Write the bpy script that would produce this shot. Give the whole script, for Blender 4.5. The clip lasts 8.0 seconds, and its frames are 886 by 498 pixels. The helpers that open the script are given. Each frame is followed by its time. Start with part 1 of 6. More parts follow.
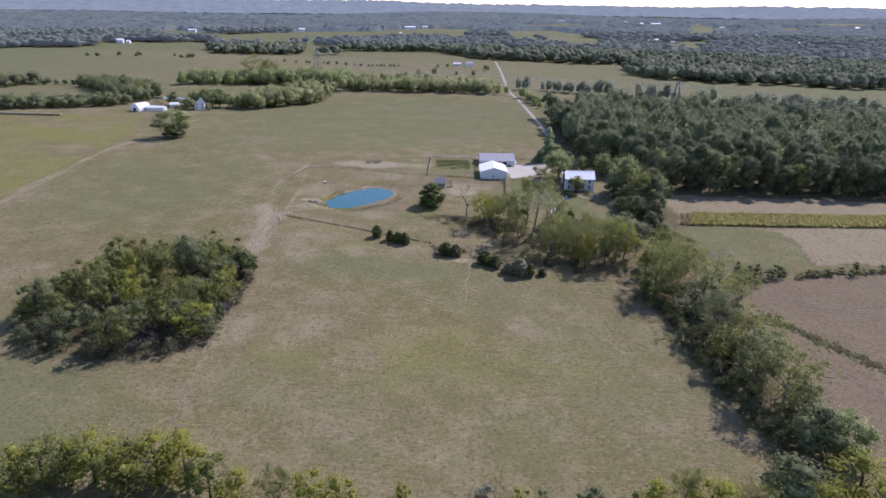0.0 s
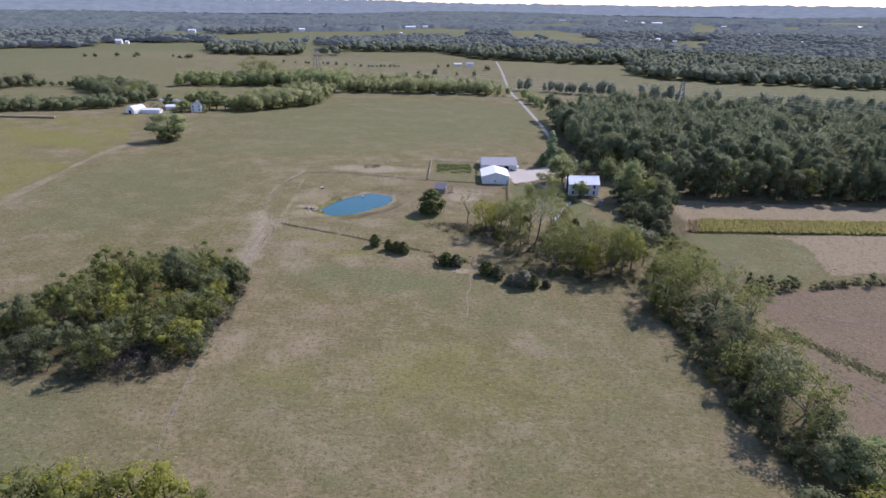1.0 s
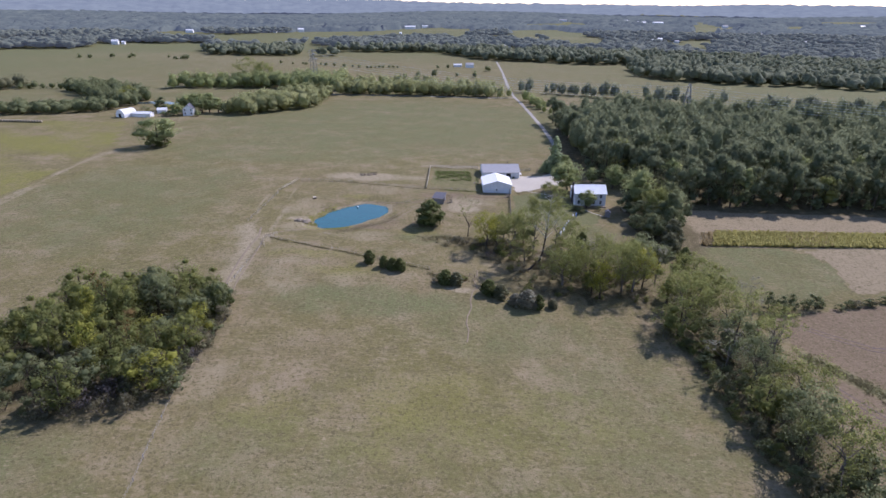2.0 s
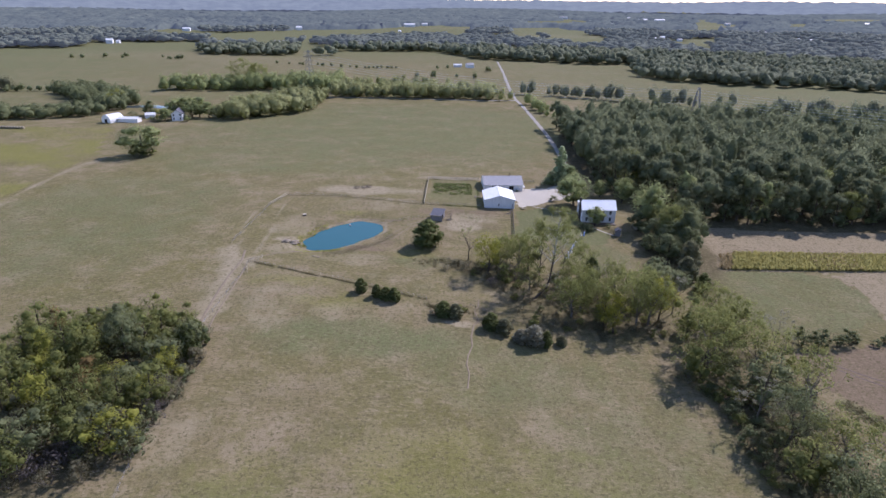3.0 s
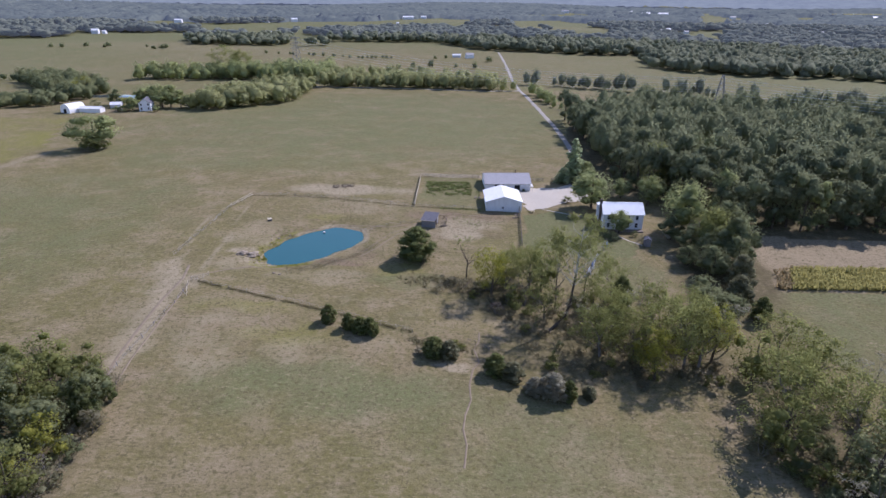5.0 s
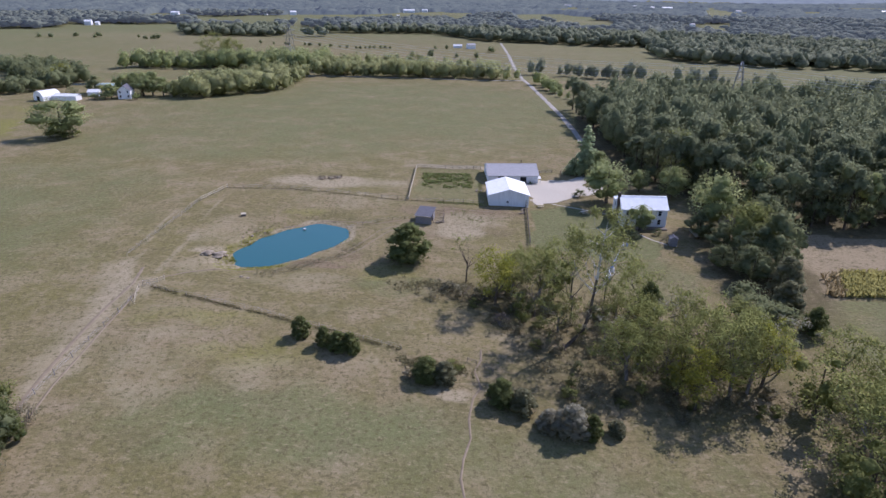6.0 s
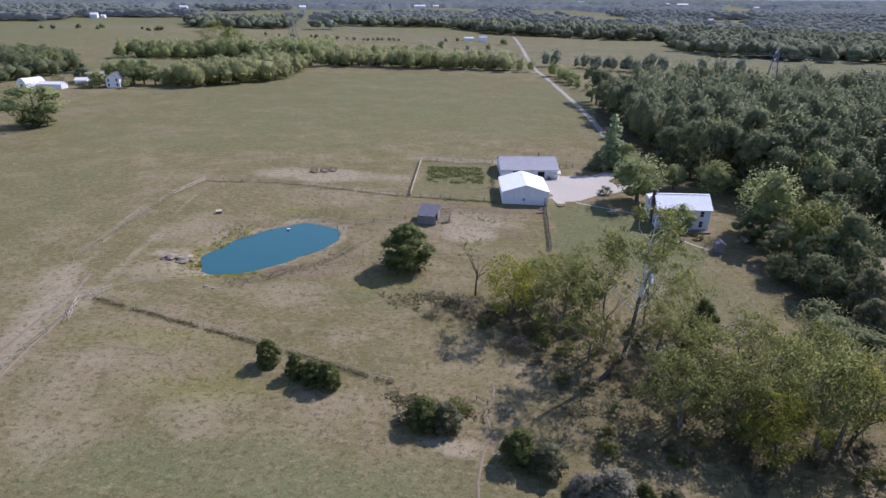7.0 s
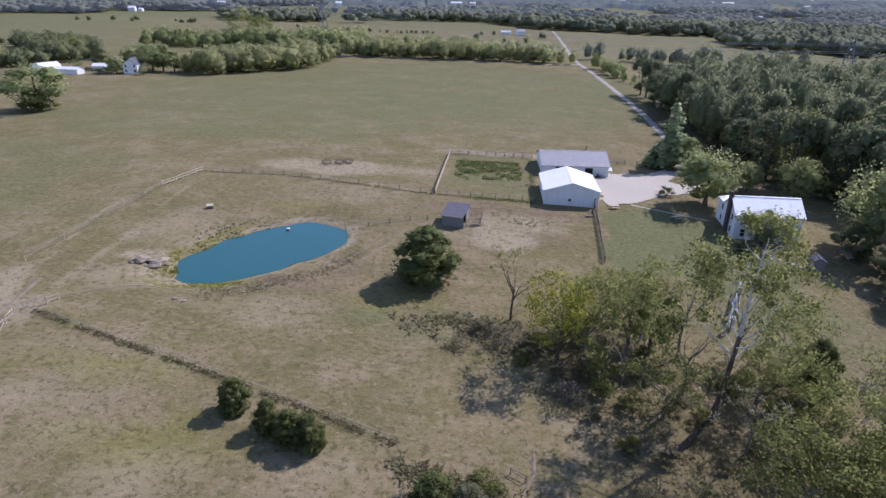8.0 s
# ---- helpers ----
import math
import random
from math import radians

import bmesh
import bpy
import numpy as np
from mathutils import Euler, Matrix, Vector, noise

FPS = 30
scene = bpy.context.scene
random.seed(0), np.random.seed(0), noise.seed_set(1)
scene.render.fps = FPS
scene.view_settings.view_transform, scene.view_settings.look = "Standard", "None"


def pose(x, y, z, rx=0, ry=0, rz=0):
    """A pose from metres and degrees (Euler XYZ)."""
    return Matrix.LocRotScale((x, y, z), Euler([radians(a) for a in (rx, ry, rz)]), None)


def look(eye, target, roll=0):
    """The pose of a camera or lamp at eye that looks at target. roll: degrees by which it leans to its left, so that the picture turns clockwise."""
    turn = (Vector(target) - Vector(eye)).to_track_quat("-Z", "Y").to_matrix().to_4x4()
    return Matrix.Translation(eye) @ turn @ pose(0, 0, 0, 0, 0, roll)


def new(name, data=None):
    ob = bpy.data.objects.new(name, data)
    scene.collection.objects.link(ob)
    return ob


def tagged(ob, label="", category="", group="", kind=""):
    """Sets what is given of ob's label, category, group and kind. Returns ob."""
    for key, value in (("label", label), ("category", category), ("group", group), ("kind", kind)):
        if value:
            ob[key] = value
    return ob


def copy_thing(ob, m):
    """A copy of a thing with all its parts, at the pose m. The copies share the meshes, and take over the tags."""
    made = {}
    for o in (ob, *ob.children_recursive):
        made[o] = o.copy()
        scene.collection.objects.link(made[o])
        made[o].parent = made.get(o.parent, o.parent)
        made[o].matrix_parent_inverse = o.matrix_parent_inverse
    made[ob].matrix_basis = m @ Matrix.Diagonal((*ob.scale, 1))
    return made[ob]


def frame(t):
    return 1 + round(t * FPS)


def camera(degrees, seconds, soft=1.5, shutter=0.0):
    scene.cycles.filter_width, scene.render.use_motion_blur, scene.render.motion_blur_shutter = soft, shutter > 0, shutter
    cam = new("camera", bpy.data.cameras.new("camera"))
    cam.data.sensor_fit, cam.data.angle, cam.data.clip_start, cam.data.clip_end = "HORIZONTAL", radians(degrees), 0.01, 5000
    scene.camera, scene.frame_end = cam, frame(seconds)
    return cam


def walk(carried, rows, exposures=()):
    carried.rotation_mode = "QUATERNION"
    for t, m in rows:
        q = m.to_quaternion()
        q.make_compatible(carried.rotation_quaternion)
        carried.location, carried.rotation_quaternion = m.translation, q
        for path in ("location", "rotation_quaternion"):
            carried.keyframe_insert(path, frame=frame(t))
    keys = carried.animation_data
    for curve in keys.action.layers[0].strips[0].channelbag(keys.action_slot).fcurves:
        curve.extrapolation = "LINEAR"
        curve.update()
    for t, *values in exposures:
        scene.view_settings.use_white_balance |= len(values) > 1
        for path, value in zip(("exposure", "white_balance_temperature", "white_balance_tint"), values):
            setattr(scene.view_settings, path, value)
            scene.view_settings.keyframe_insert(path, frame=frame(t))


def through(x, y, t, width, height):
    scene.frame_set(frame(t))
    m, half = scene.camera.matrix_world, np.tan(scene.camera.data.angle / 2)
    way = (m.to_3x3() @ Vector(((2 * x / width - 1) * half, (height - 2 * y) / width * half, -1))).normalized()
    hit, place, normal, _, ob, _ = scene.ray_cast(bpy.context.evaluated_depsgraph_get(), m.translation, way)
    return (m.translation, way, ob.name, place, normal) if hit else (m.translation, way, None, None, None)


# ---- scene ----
cam = camera(73.3, 8.0)
PATH = [
    (0, (0.413, 1.383, 73.723), (0.421, 3.235, 72.967), 0.6),
    (0.5, (0.511, 4.474, 73.986), (0.517, 6.326, 73.23), 0.5),
    (1, (0.587, 9.236, 74.092), (0.592, 11.087, 73.335), 0.5),
    (2.5, (1.279, 30.921, 75.125), (1.283, 32.771, 74.365), 0.4),
    (3, (1.53, 40.108, 76.724), (1.534, 41.955, 75.957), 0.4),
    (3.5, (1.89, 49.041, 76.834), (1.894, 50.887, 76.065), 0.5),
    (4, (2.418, 58.469, 74.841), (2.423, 60.314, 74.07), 0.5),
    (4.5, (2.959, 67.289, 70.993), (2.965, 69.133, 70.219), 0.5),
    (6, (4.771, 97.622, 58.976), (4.773, 99.46, 58.186), 0.6),
    (6.5, (5.323, 108.115, 55.276), (5.316, 109.951, 54.483), 0.6),
    (7, (5.645, 119.147, 51.316), (5.615, 120.982, 50.521), 0.7),
    (7.5, (5.706, 130.383, 47.345), (5.629, 132.216, 46.549), 0.8),
    (8, (5.653, 141.366, 43.435), (5.52, 143.195, 42.638), 0.9),
]
walk(cam, [(t, look(eye, aim, roll)) for t, eye, aim, roll in PATH], [(0, 0.46, 5780, 28)])
# the light: a clear early-autumn day, sun ahead of the camera and to its right
SUN_ELEV, SUN_X, SUN_Y = radians(42), 0.75, 0.66
world = bpy.data.worlds.new("sky")
scene.world = world
world.use_nodes = True
sky = world.node_tree.nodes.new("ShaderNodeTexSky")
sky.sky_type, sky.sun_disc = "NISHITA", False
sky.sun_elevation, sky.sun_rotation = SUN_ELEV, math.atan2(SUN_X, SUN_Y)
sky.air_density, sky.dust_density = 1.0, 0.25
background = world.node_tree.nodes["Background"]
background.inputs[1].default_value = 0.135
world.node_tree.links.new(sky.outputs[0], background.inputs[0])
sun = new("sun", bpy.data.lights.new("sun", "SUN"))
sun.data.energy, sun.data.angle, sun.data.color = 4.25, radians(0.6), (1.0, 0.96, 0.90)
sun.matrix_world = look((SUN_X * 900, SUN_Y * 900, 900), (SUN_X * 900 - SUN_X * math.cos(SUN_ELEV), SUN_Y * 900 - SUN_Y * math.cos(SUN_ELEV), 900 - math.sin(SUN_ELEV)))


# ---- materials ----
class Nodes:
    """Short-hand for a node material."""

    def __init__(self, name, rough=0.9, spec=0.2):
        self.mat = bpy.data.materials.new(name)
        self.mat.use_nodes = True
        self.tree = self.mat.node_tree
        self.bsdf = self.tree.nodes["Principled BSDF"]
        self.bsdf.inputs["Roughness"].default_value = rough
        self.bsdf.inputs["Specular IOR Level"].default_value = spec

    def node(self, kind, **inputs):
        n = self.tree.nodes.new(kind)
        for key, value in inputs.items():
            self.put(n.inputs[key.replace("_", " ")], value)
        return n

    def put(self, socket, value):
        if isinstance(value, bpy.types.NodeSocket):
            self.tree.links.new(value, socket)
        elif isinstance(value, tuple) and len(value) == 3 and socket.type == "RGBA":
            socket.default_value = (*value, 1)
        else:
            socket.default_value = value

    def where(self, space="Object"):
        return self.node("ShaderNodeTexCoord").outputs[space]

    def noise(self, scale, detail=4.0, rough=0.6, at=None, stretch=None):
        at = at or self.where()
        if stretch:
            m = self.node("ShaderNodeMapping", Vector=at)
            m.inputs["Scale"].default_value = stretch
            at = m.outputs[0]
        return self.node("ShaderNodeTexNoise", Vector=at, Scale=scale, Detail=detail, Roughness=rough).outputs["Fac"]

    def ramp(self, fac, lo, hi):
        n = self.node("ShaderNodeMapRange", Value=fac)
        n.inputs["From Min"].default_value, n.inputs["From Max"].default_value = lo, hi
        return n.outputs[0]

    def mix(self, fac, a, b, how="MIX"):
        n = self.tree.nodes.new("ShaderNodeMix")
        n.data_type, n.blend_type = "RGBA", how
        self.put(n.inputs[0], fac), self.put(n.inputs[6], a), self.put(n.inputs[7], b)
        return n.outputs[2]

    def math(self, how, a, b):
        n = self.tree.nodes.new("ShaderNodeMath")
        n.operation = how
        self.put(n.inputs[0], a), self.put(n.inputs[1], b)
        return n.outputs[0]

    def attr(self, name):
        n = self.tree.nodes.new("ShaderNodeAttribute")
        n.attribute_name = name
        return n

    def island(self):
        return self.tree.nodes.new("ShaderNodeNewGeometry").outputs["Random Per Island"]

    def random(self):
        return self.tree.nodes.new("ShaderNodeObjectInfo").outputs["Random"]

    def bump(self, height, strength, distance):
        n = self.node("ShaderNodeBump", Height=height, Strength=strength, Distance=distance)
        self.put(self.bsdf.inputs["Normal"], n.outputs[0])

    def done(self, color=None):
        if color is not None:
            self.put(self.bsdf.inputs["Base Color"], color)
        return self.mat


def leaf_material(name, dark, mid, light, through=0.25, depth=0.36):
    """Leaves: each clump and each tree differs a little, some light passes through."""
    n = Nodes(name, 0.85, 0.04)
    patch = n.noise(0.35, 2.0)
    c = n.mix(n.ramp(n.island(), -0.15, 1.1), dark, mid)
    c = n.mix(n.ramp(patch, 0.42, 0.7), c, light)
    c = n.mix(n.math("MULTIPLY", n.random(), 0.5), c, tuple(v * 0.68 for v in mid))
    c = n.mix(n.math("MULTIPLY", n.ramp(n.noise(0.09, 2.0), 0.42, 0.62), 0.7), c, n.mix(0.72, dark, light))
    c = n.mix(n.math("MULTIPLY", n.ramp(n.noise(0.13, 2.0), 0.56, 0.70), 0.5), c, tuple(v * 0.7 for v in dark))
    # shade in the gaps between tufts and light on their tips, painted in
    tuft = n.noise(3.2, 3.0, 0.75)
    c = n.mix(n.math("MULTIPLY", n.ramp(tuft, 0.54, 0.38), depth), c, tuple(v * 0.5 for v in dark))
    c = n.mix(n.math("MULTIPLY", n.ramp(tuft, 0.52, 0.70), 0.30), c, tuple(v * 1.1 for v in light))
    # the same painted shade and light at the coarser scale of boughs
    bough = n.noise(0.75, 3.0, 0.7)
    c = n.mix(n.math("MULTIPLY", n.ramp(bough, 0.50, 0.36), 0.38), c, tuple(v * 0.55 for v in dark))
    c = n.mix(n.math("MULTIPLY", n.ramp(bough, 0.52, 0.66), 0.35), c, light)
    n.bump(n.math("ADD", tuft, bough), 0.8, 0.4)
    n.put(n.bsdf.inputs["Base Color"], c)
    t = n.node("ShaderNodeBsdfTranslucent", Color=n.mix(0.5, c, tuple(min(1, v * 1.9) for v in light)))
    m = n.node("ShaderNodeMixShader", Fac=through * 0.75)
    n.tree.links.new(n.bsdf.outputs[0], m.inputs[1])
    n.tree.links.new(t.outputs[0], m.inputs[2])
    n.tree.links.new(m.outputs[0], n.tree.nodes["Material Output"].inputs[0])
    return n.mat


LEAF = {
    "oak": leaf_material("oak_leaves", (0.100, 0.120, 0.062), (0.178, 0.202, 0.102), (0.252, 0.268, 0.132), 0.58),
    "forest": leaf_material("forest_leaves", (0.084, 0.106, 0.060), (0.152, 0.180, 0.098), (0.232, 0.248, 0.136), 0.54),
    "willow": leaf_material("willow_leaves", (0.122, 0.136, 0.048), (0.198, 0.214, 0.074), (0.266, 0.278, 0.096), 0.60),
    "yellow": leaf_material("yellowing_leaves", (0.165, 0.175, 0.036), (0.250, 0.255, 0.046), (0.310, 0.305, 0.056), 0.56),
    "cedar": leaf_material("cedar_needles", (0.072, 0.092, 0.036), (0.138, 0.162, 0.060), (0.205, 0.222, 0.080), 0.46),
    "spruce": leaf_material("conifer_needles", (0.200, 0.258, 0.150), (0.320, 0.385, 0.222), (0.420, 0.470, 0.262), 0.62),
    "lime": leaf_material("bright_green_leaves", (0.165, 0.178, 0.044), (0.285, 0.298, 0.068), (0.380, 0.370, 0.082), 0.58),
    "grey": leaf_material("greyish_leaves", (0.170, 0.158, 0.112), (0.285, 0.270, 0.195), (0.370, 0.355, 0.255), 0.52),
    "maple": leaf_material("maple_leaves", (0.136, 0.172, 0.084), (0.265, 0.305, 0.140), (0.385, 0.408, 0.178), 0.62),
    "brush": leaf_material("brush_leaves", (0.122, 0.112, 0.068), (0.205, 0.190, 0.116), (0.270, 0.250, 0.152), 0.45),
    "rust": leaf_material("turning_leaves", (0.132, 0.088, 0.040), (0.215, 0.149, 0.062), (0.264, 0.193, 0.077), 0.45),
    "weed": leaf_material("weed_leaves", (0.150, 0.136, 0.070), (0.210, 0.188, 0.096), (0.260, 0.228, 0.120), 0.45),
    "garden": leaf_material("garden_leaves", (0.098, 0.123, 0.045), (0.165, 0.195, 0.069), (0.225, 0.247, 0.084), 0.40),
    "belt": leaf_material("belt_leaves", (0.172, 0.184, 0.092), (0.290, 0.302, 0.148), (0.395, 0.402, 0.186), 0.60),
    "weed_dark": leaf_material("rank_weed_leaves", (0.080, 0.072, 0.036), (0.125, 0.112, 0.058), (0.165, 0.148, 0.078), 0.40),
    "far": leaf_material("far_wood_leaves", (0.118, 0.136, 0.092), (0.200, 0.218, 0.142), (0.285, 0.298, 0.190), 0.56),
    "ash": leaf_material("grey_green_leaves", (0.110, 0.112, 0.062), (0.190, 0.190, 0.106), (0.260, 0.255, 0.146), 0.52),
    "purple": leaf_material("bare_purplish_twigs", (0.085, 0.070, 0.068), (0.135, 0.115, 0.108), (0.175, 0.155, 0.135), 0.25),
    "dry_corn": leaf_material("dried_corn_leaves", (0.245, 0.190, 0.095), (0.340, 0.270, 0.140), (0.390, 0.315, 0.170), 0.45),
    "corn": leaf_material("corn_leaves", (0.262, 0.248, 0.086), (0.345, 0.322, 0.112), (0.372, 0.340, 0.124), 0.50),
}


def bark(name, a, b):
    n = Nodes(name, 0.9, 0.1)
    f = n.noise(3.0, 5.0, at=n.where(), stretch=(1.0, 1.0, 0.3))
    n.bump(f, 0.6, 0.05)
    return n.done(n.mix(n.ramp(f, 0.35, 0.65), a, b))


BARK = bark("brown_bark", (0.05, 0.038, 0.028), (0.13, 0.105, 0.08))
GREY_BARK = bark("grey_bark", (0.10, 0.085, 0.07), (0.24, 0.21, 0.18))
WHITE_BARK = bark("pale_mottled_bark", (0.30, 0.27, 0.22), (0.66, 0.63, 0.57))


def sheet_metal(name, a, b, rough=0.45, axis=0, pitch=0.45):
    """Painted ribbed sheet with faint streaks of weather."""
    n = Nodes(name, rough, 0.4)
    at = n.where()
    streak = n.noise(1.0, 5.0, at=at, stretch=(1.6, 1.6, 0.25))
    spot = n.noise(0.5, 3.0, at=at)
    c = n.mix(n.ramp(streak, 0.45, 0.75), a, b)
    c = n.mix(n.math("MULTIPLY", n.ramp(spot, 0.5, 0.8), 0.35), c, tuple(v * 0.8 for v in b))
    sep = n.node("ShaderNodeSeparateXYZ", Vector=at)
    wave = n.math("FRACT", n.math("DIVIDE", sep.outputs[axis], pitch), 0.0)
    rib = n.math("GREATER_THAN", wave, 0.86)
    n.bump(rib, 0.5, 0.03)
    return n.done(c)


def plain(name, a, b, rough=0.8, scale=2.0, spec=0.25, bumpy=0.2):
    n = Nodes(name, rough, spec)
    f = n.noise(scale, 5.0)
    n.bump(f, bumpy, 0.03)
    return n.done(n.mix(n.ramp(f, 0.3, 0.7), a, b))


WHITE_SIDING = sheet_metal("white_siding", (0.70, 0.70, 0.70), (0.59, 0.585, 0.58), 0.6)
WHITE_ROOF = sheet_metal("white_roof_metal", (0.72, 0.715, 0.70), (0.60, 0.595, 0.58), 0.6, 1)
HOUSE_ROOF = sheet_metal("house_roof_metal", (0.88, 0.875, 0.86), (0.80, 0.795, 0.775), 0.6, 0)
GREY_ROOF = sheet_metal("grey_roof_metal", (0.29, 0.285, 0.29), (0.23, 0.225, 0.235), 0.7, 0)
DARK_ROOF = sheet_metal("dark_roof_metal", (0.095, 0.095, 0.11), (0.07, 0.07, 0.08), 0.9, 0)
GREY_BOARD = plain("weathered_boards", (0.16, 0.15, 0.15), (0.26, 0.245, 0.235), 0.85, 3.0)
TRIM = plain("white_trim", (0.78, 0.78, 0.77), (0.70, 0.70, 0.69), 0.5)
WINDOW = Nodes("window_glass", 0.08, 0.5).done((0.02, 0.022, 0.026))
# near-black paint that stands for the shade inside doorways
DARK_PANEL = plain("dark_interior", (0.02, 0.02, 0.02), (0.035, 0.033, 0.03), 0.95)
WOOD_PALE = plain("pale_weathered_wood", (0.38, 0.33, 0.24), (0.50, 0.44, 0.32), 0.85, 4.0)
WOOD_DARK = plain("dark_weathered_wood", (0.10, 0.085, 0.07), (0.20, 0.17, 0.14), 0.9, 4.0)
WIRE = plain("fence_wire", (0.22, 0.21, 0.20), (0.30, 0.29, 0.27), 0.5)
GALV = plain("galvanised_steel", (0.42, 0.43, 0.45), (0.56, 0.57, 0.58), 0.45)
ROCK = plain("pale_rock", (0.17, 0.135, 0.095), (0.30, 0.25, 0.18), 0.9, 1.5, bumpy=0.6)
BRICK = plain("chimney_brick", (0.055, 0.042, 0.038), (0.11, 0.082, 0.07), 0.9, 6.0)
CLOTH_WHITE = plain("white_cloth", (0.78, 0.78, 0.79), (0.70, 0.71, 0.74), 0.9)
CLOTH_BLUE = plain("blue_cloth", (0.12, 0.20, 0.42), (0.18, 0.28, 0.50), 0.9)
CONCRETE = plain("pale_concrete", (0.34, 0.32, 0.27), (0.44, 0.415, 0.355), 0.9)
STEEL = plain("dull_steel", (0.15, 0.155, 0.16), (0.24, 0.245, 0.25), 0.6)
GRAVEL = plain("pale_gravel", (0.32, 0.288, 0.232), (0.45, 0.408, 0.335), 0.95, 6.0)
ASPHALT = plain("worn_road_surface", (0.215, 0.198, 0.168), (0.31, 0.288, 0.248), 0.9, 1.0)
HAY = plain("hay_bale", (0.24, 0.20, 0.13), (0.34, 0.29, 0.20), 0.95, 4.0)
WRAP = plain("bale_wrap", (0.62, 0.62, 0.60), (0.52, 0.52, 0.50), 0.5)
FRUIT = plain("rusty_iron", (0.07, 0.05, 0.04), (0.12, 0.085, 0.065), 0.8)


def water_material():
    n = Nodes("pond_water", 0.10, 0.35)
    f = n.noise(0.06, 3.0)
    ripple = n.noise(2.2, 3.0)
    n.bump(ripple, 0.12, 0.05)
    return n.done(n.mix(f, (0.013, 0.078, 0.080), (0.020, 0.092, 0.092)))


WATER = water_material()


def ground_material():
    """Pasture, hay fields and bare soil in one sheet: the zones come from the plan, the grain from noise."""
    n = Nodes("ground_soil_and_grass", 0.95, 0.05)
    at = n.where()
    zone, more = n.attr("zone"), n.attr("more")
    z = n.node("ShaderNodeSeparateColor", Color=zone.outputs["Color"])
    m = n.node("ShaderNodeSeparateColor", Color=more.outputs["Color"])
    huge = n.noise(0.012, 3.0, at=at)
    big = n.noise(0.035, 5.0, 0.65, at=at, stretch=(1.0, 1.15, 1.0))
    mid = n.noise(0.25, 5.0, 0.7, at=at)
    mown = n.noise(0.35, 4.0, 0.75, at=at, stretch=(0.55, 2.4, 1.0))
    fine = n.noise(2.2, 7.0, 0.82, at=at)
    dry, tan, green, olive = (0.217, 0.172, 0.097), (0.300, 0.233, 0.151), (0.148, 0.132, 0.047), (0.176, 0.144, 0.067)
    c = n.mix(n.ramp(big, 0.38, 0.66), olive, dry)
    c = n.mix(n.math("MULTIPLY", n.ramp(huge, 0.42, 0.58), 0.75), c, green)
    c = n.mix(n.math("MULTIPLY", n.ramp(big, 0.47, 0.76), 0.45), c, tan)
    c = n.mix(n.math("MULTIPLY", n.ramp(mid, 0.47, 0.59), 0.55), c, green)
    patch = n.noise(0.10, 4.0, 0.65, at=at)
    c = n.mix(n.math("MULTIPLY", n.ramp(patch, 0.50, 0.64), 0.42), c, (0.287, 0.228, 0.150))
    c = n.mix(n.math("MULTIPLY", n.ramp(patch, 0.48, 0.36), 0.60), c, (0.131, 0.120, 0.049))
    c = n.mix(n.math("MULTIPLY", n.ramp(n.noise(0.6, 5.0, 0.75, at=at), 0.52, 0.62), 0.42), c, (0.278, 0.217, 0.134))
    c = n.mix(n.math("MULTIPLY", n.math("MULTIPLY", n.ramp(mown, 0.52, 0.64), n.ramp(n.noise(0.045, 2.0, at=at), 0.40, 0.60)), 0.62), c, (0.108, 0.094, 0.040))
    c = n.mix(n.math("MULTIPLY", n.math("MULTIPLY", n.ramp(mown, 0.46, 0.34), n.ramp(n.noise(0.045, 2.0, at=at), 0.40, 0.60)), 0.40), c, (0.287, 0.233, 0.148))
    # greener ground, bare soil, stubble, turned soil, weeds, leaf litter, gravel
    rough = n.math("ADD", n.math("MULTIPLY", fine, 0.40), n.math("ADD", n.math("MULTIPLY", n.ramp(mid, 0.3, 0.7), 0.34), n.math("MULTIPLY", n.ramp(n.noise(0.055, 5.0, 0.65, at=at), 0.34, 0.66), 0.40)))
    def over(amount, colour, lo=0.30, hi=0.62):
        return n.mix(n.ramp(n.math("MULTIPLY", amount, n.math("ADD", rough, 0.35)), lo, hi), c, colour)
    c = over(z.outputs[1], n.mix(mid, (0.114, 0.123, 0.052), (0.162, 0.163, 0.072)))
    c = over(m.outputs[1], n.mix(mid, (0.161, 0.155, 0.042), (0.200, 0.184, 0.051)))
    c = over(m.outputs[0], n.mix(mown, (0.300, 0.239, 0.151), (0.239, 0.191, 0.117)))
    c = over(z.outputs[2], n.mix(n.noise(0.5, 5.0, 0.7, at=at, stretch=(2.4, 0.5, 1.0)), (0.153, 0.110, 0.069), (0.216, 0.162, 0.105)))
    c = over(m.outputs[2], n.mix(n.ramp(mid, 0.35, 0.65), (0.074, 0.061, 0.031), (0.148, 0.122, 0.067)))
    c = over(z.outputs[0], n.mix(fine, (0.261, 0.213, 0.136), (0.352, 0.300, 0.196)), 0.38, 0.7)
    grain = n.ramp(fine, 0.25, 0.75)
    c = n.mix(n.math("MULTIPLY", grain, 0.46), c, n.mix(0.6, c, (0.035, 0.031, 0.016)))
    blade = n.noise(4.5, 4.0, 0.8, at=at)
    c = n.mix(n.math("MULTIPLY", n.ramp(blade, 0.50, 0.60), 0.30), c, n.mix(0.6, c, (0.044, 0.038, 0.017)))
    c = n.mix(n.math("MULTIPLY", n.ramp(blade, 0.46, 0.36), 0.24), c, n.mix(0.55, c, (0.400, 0.348, 0.207)))
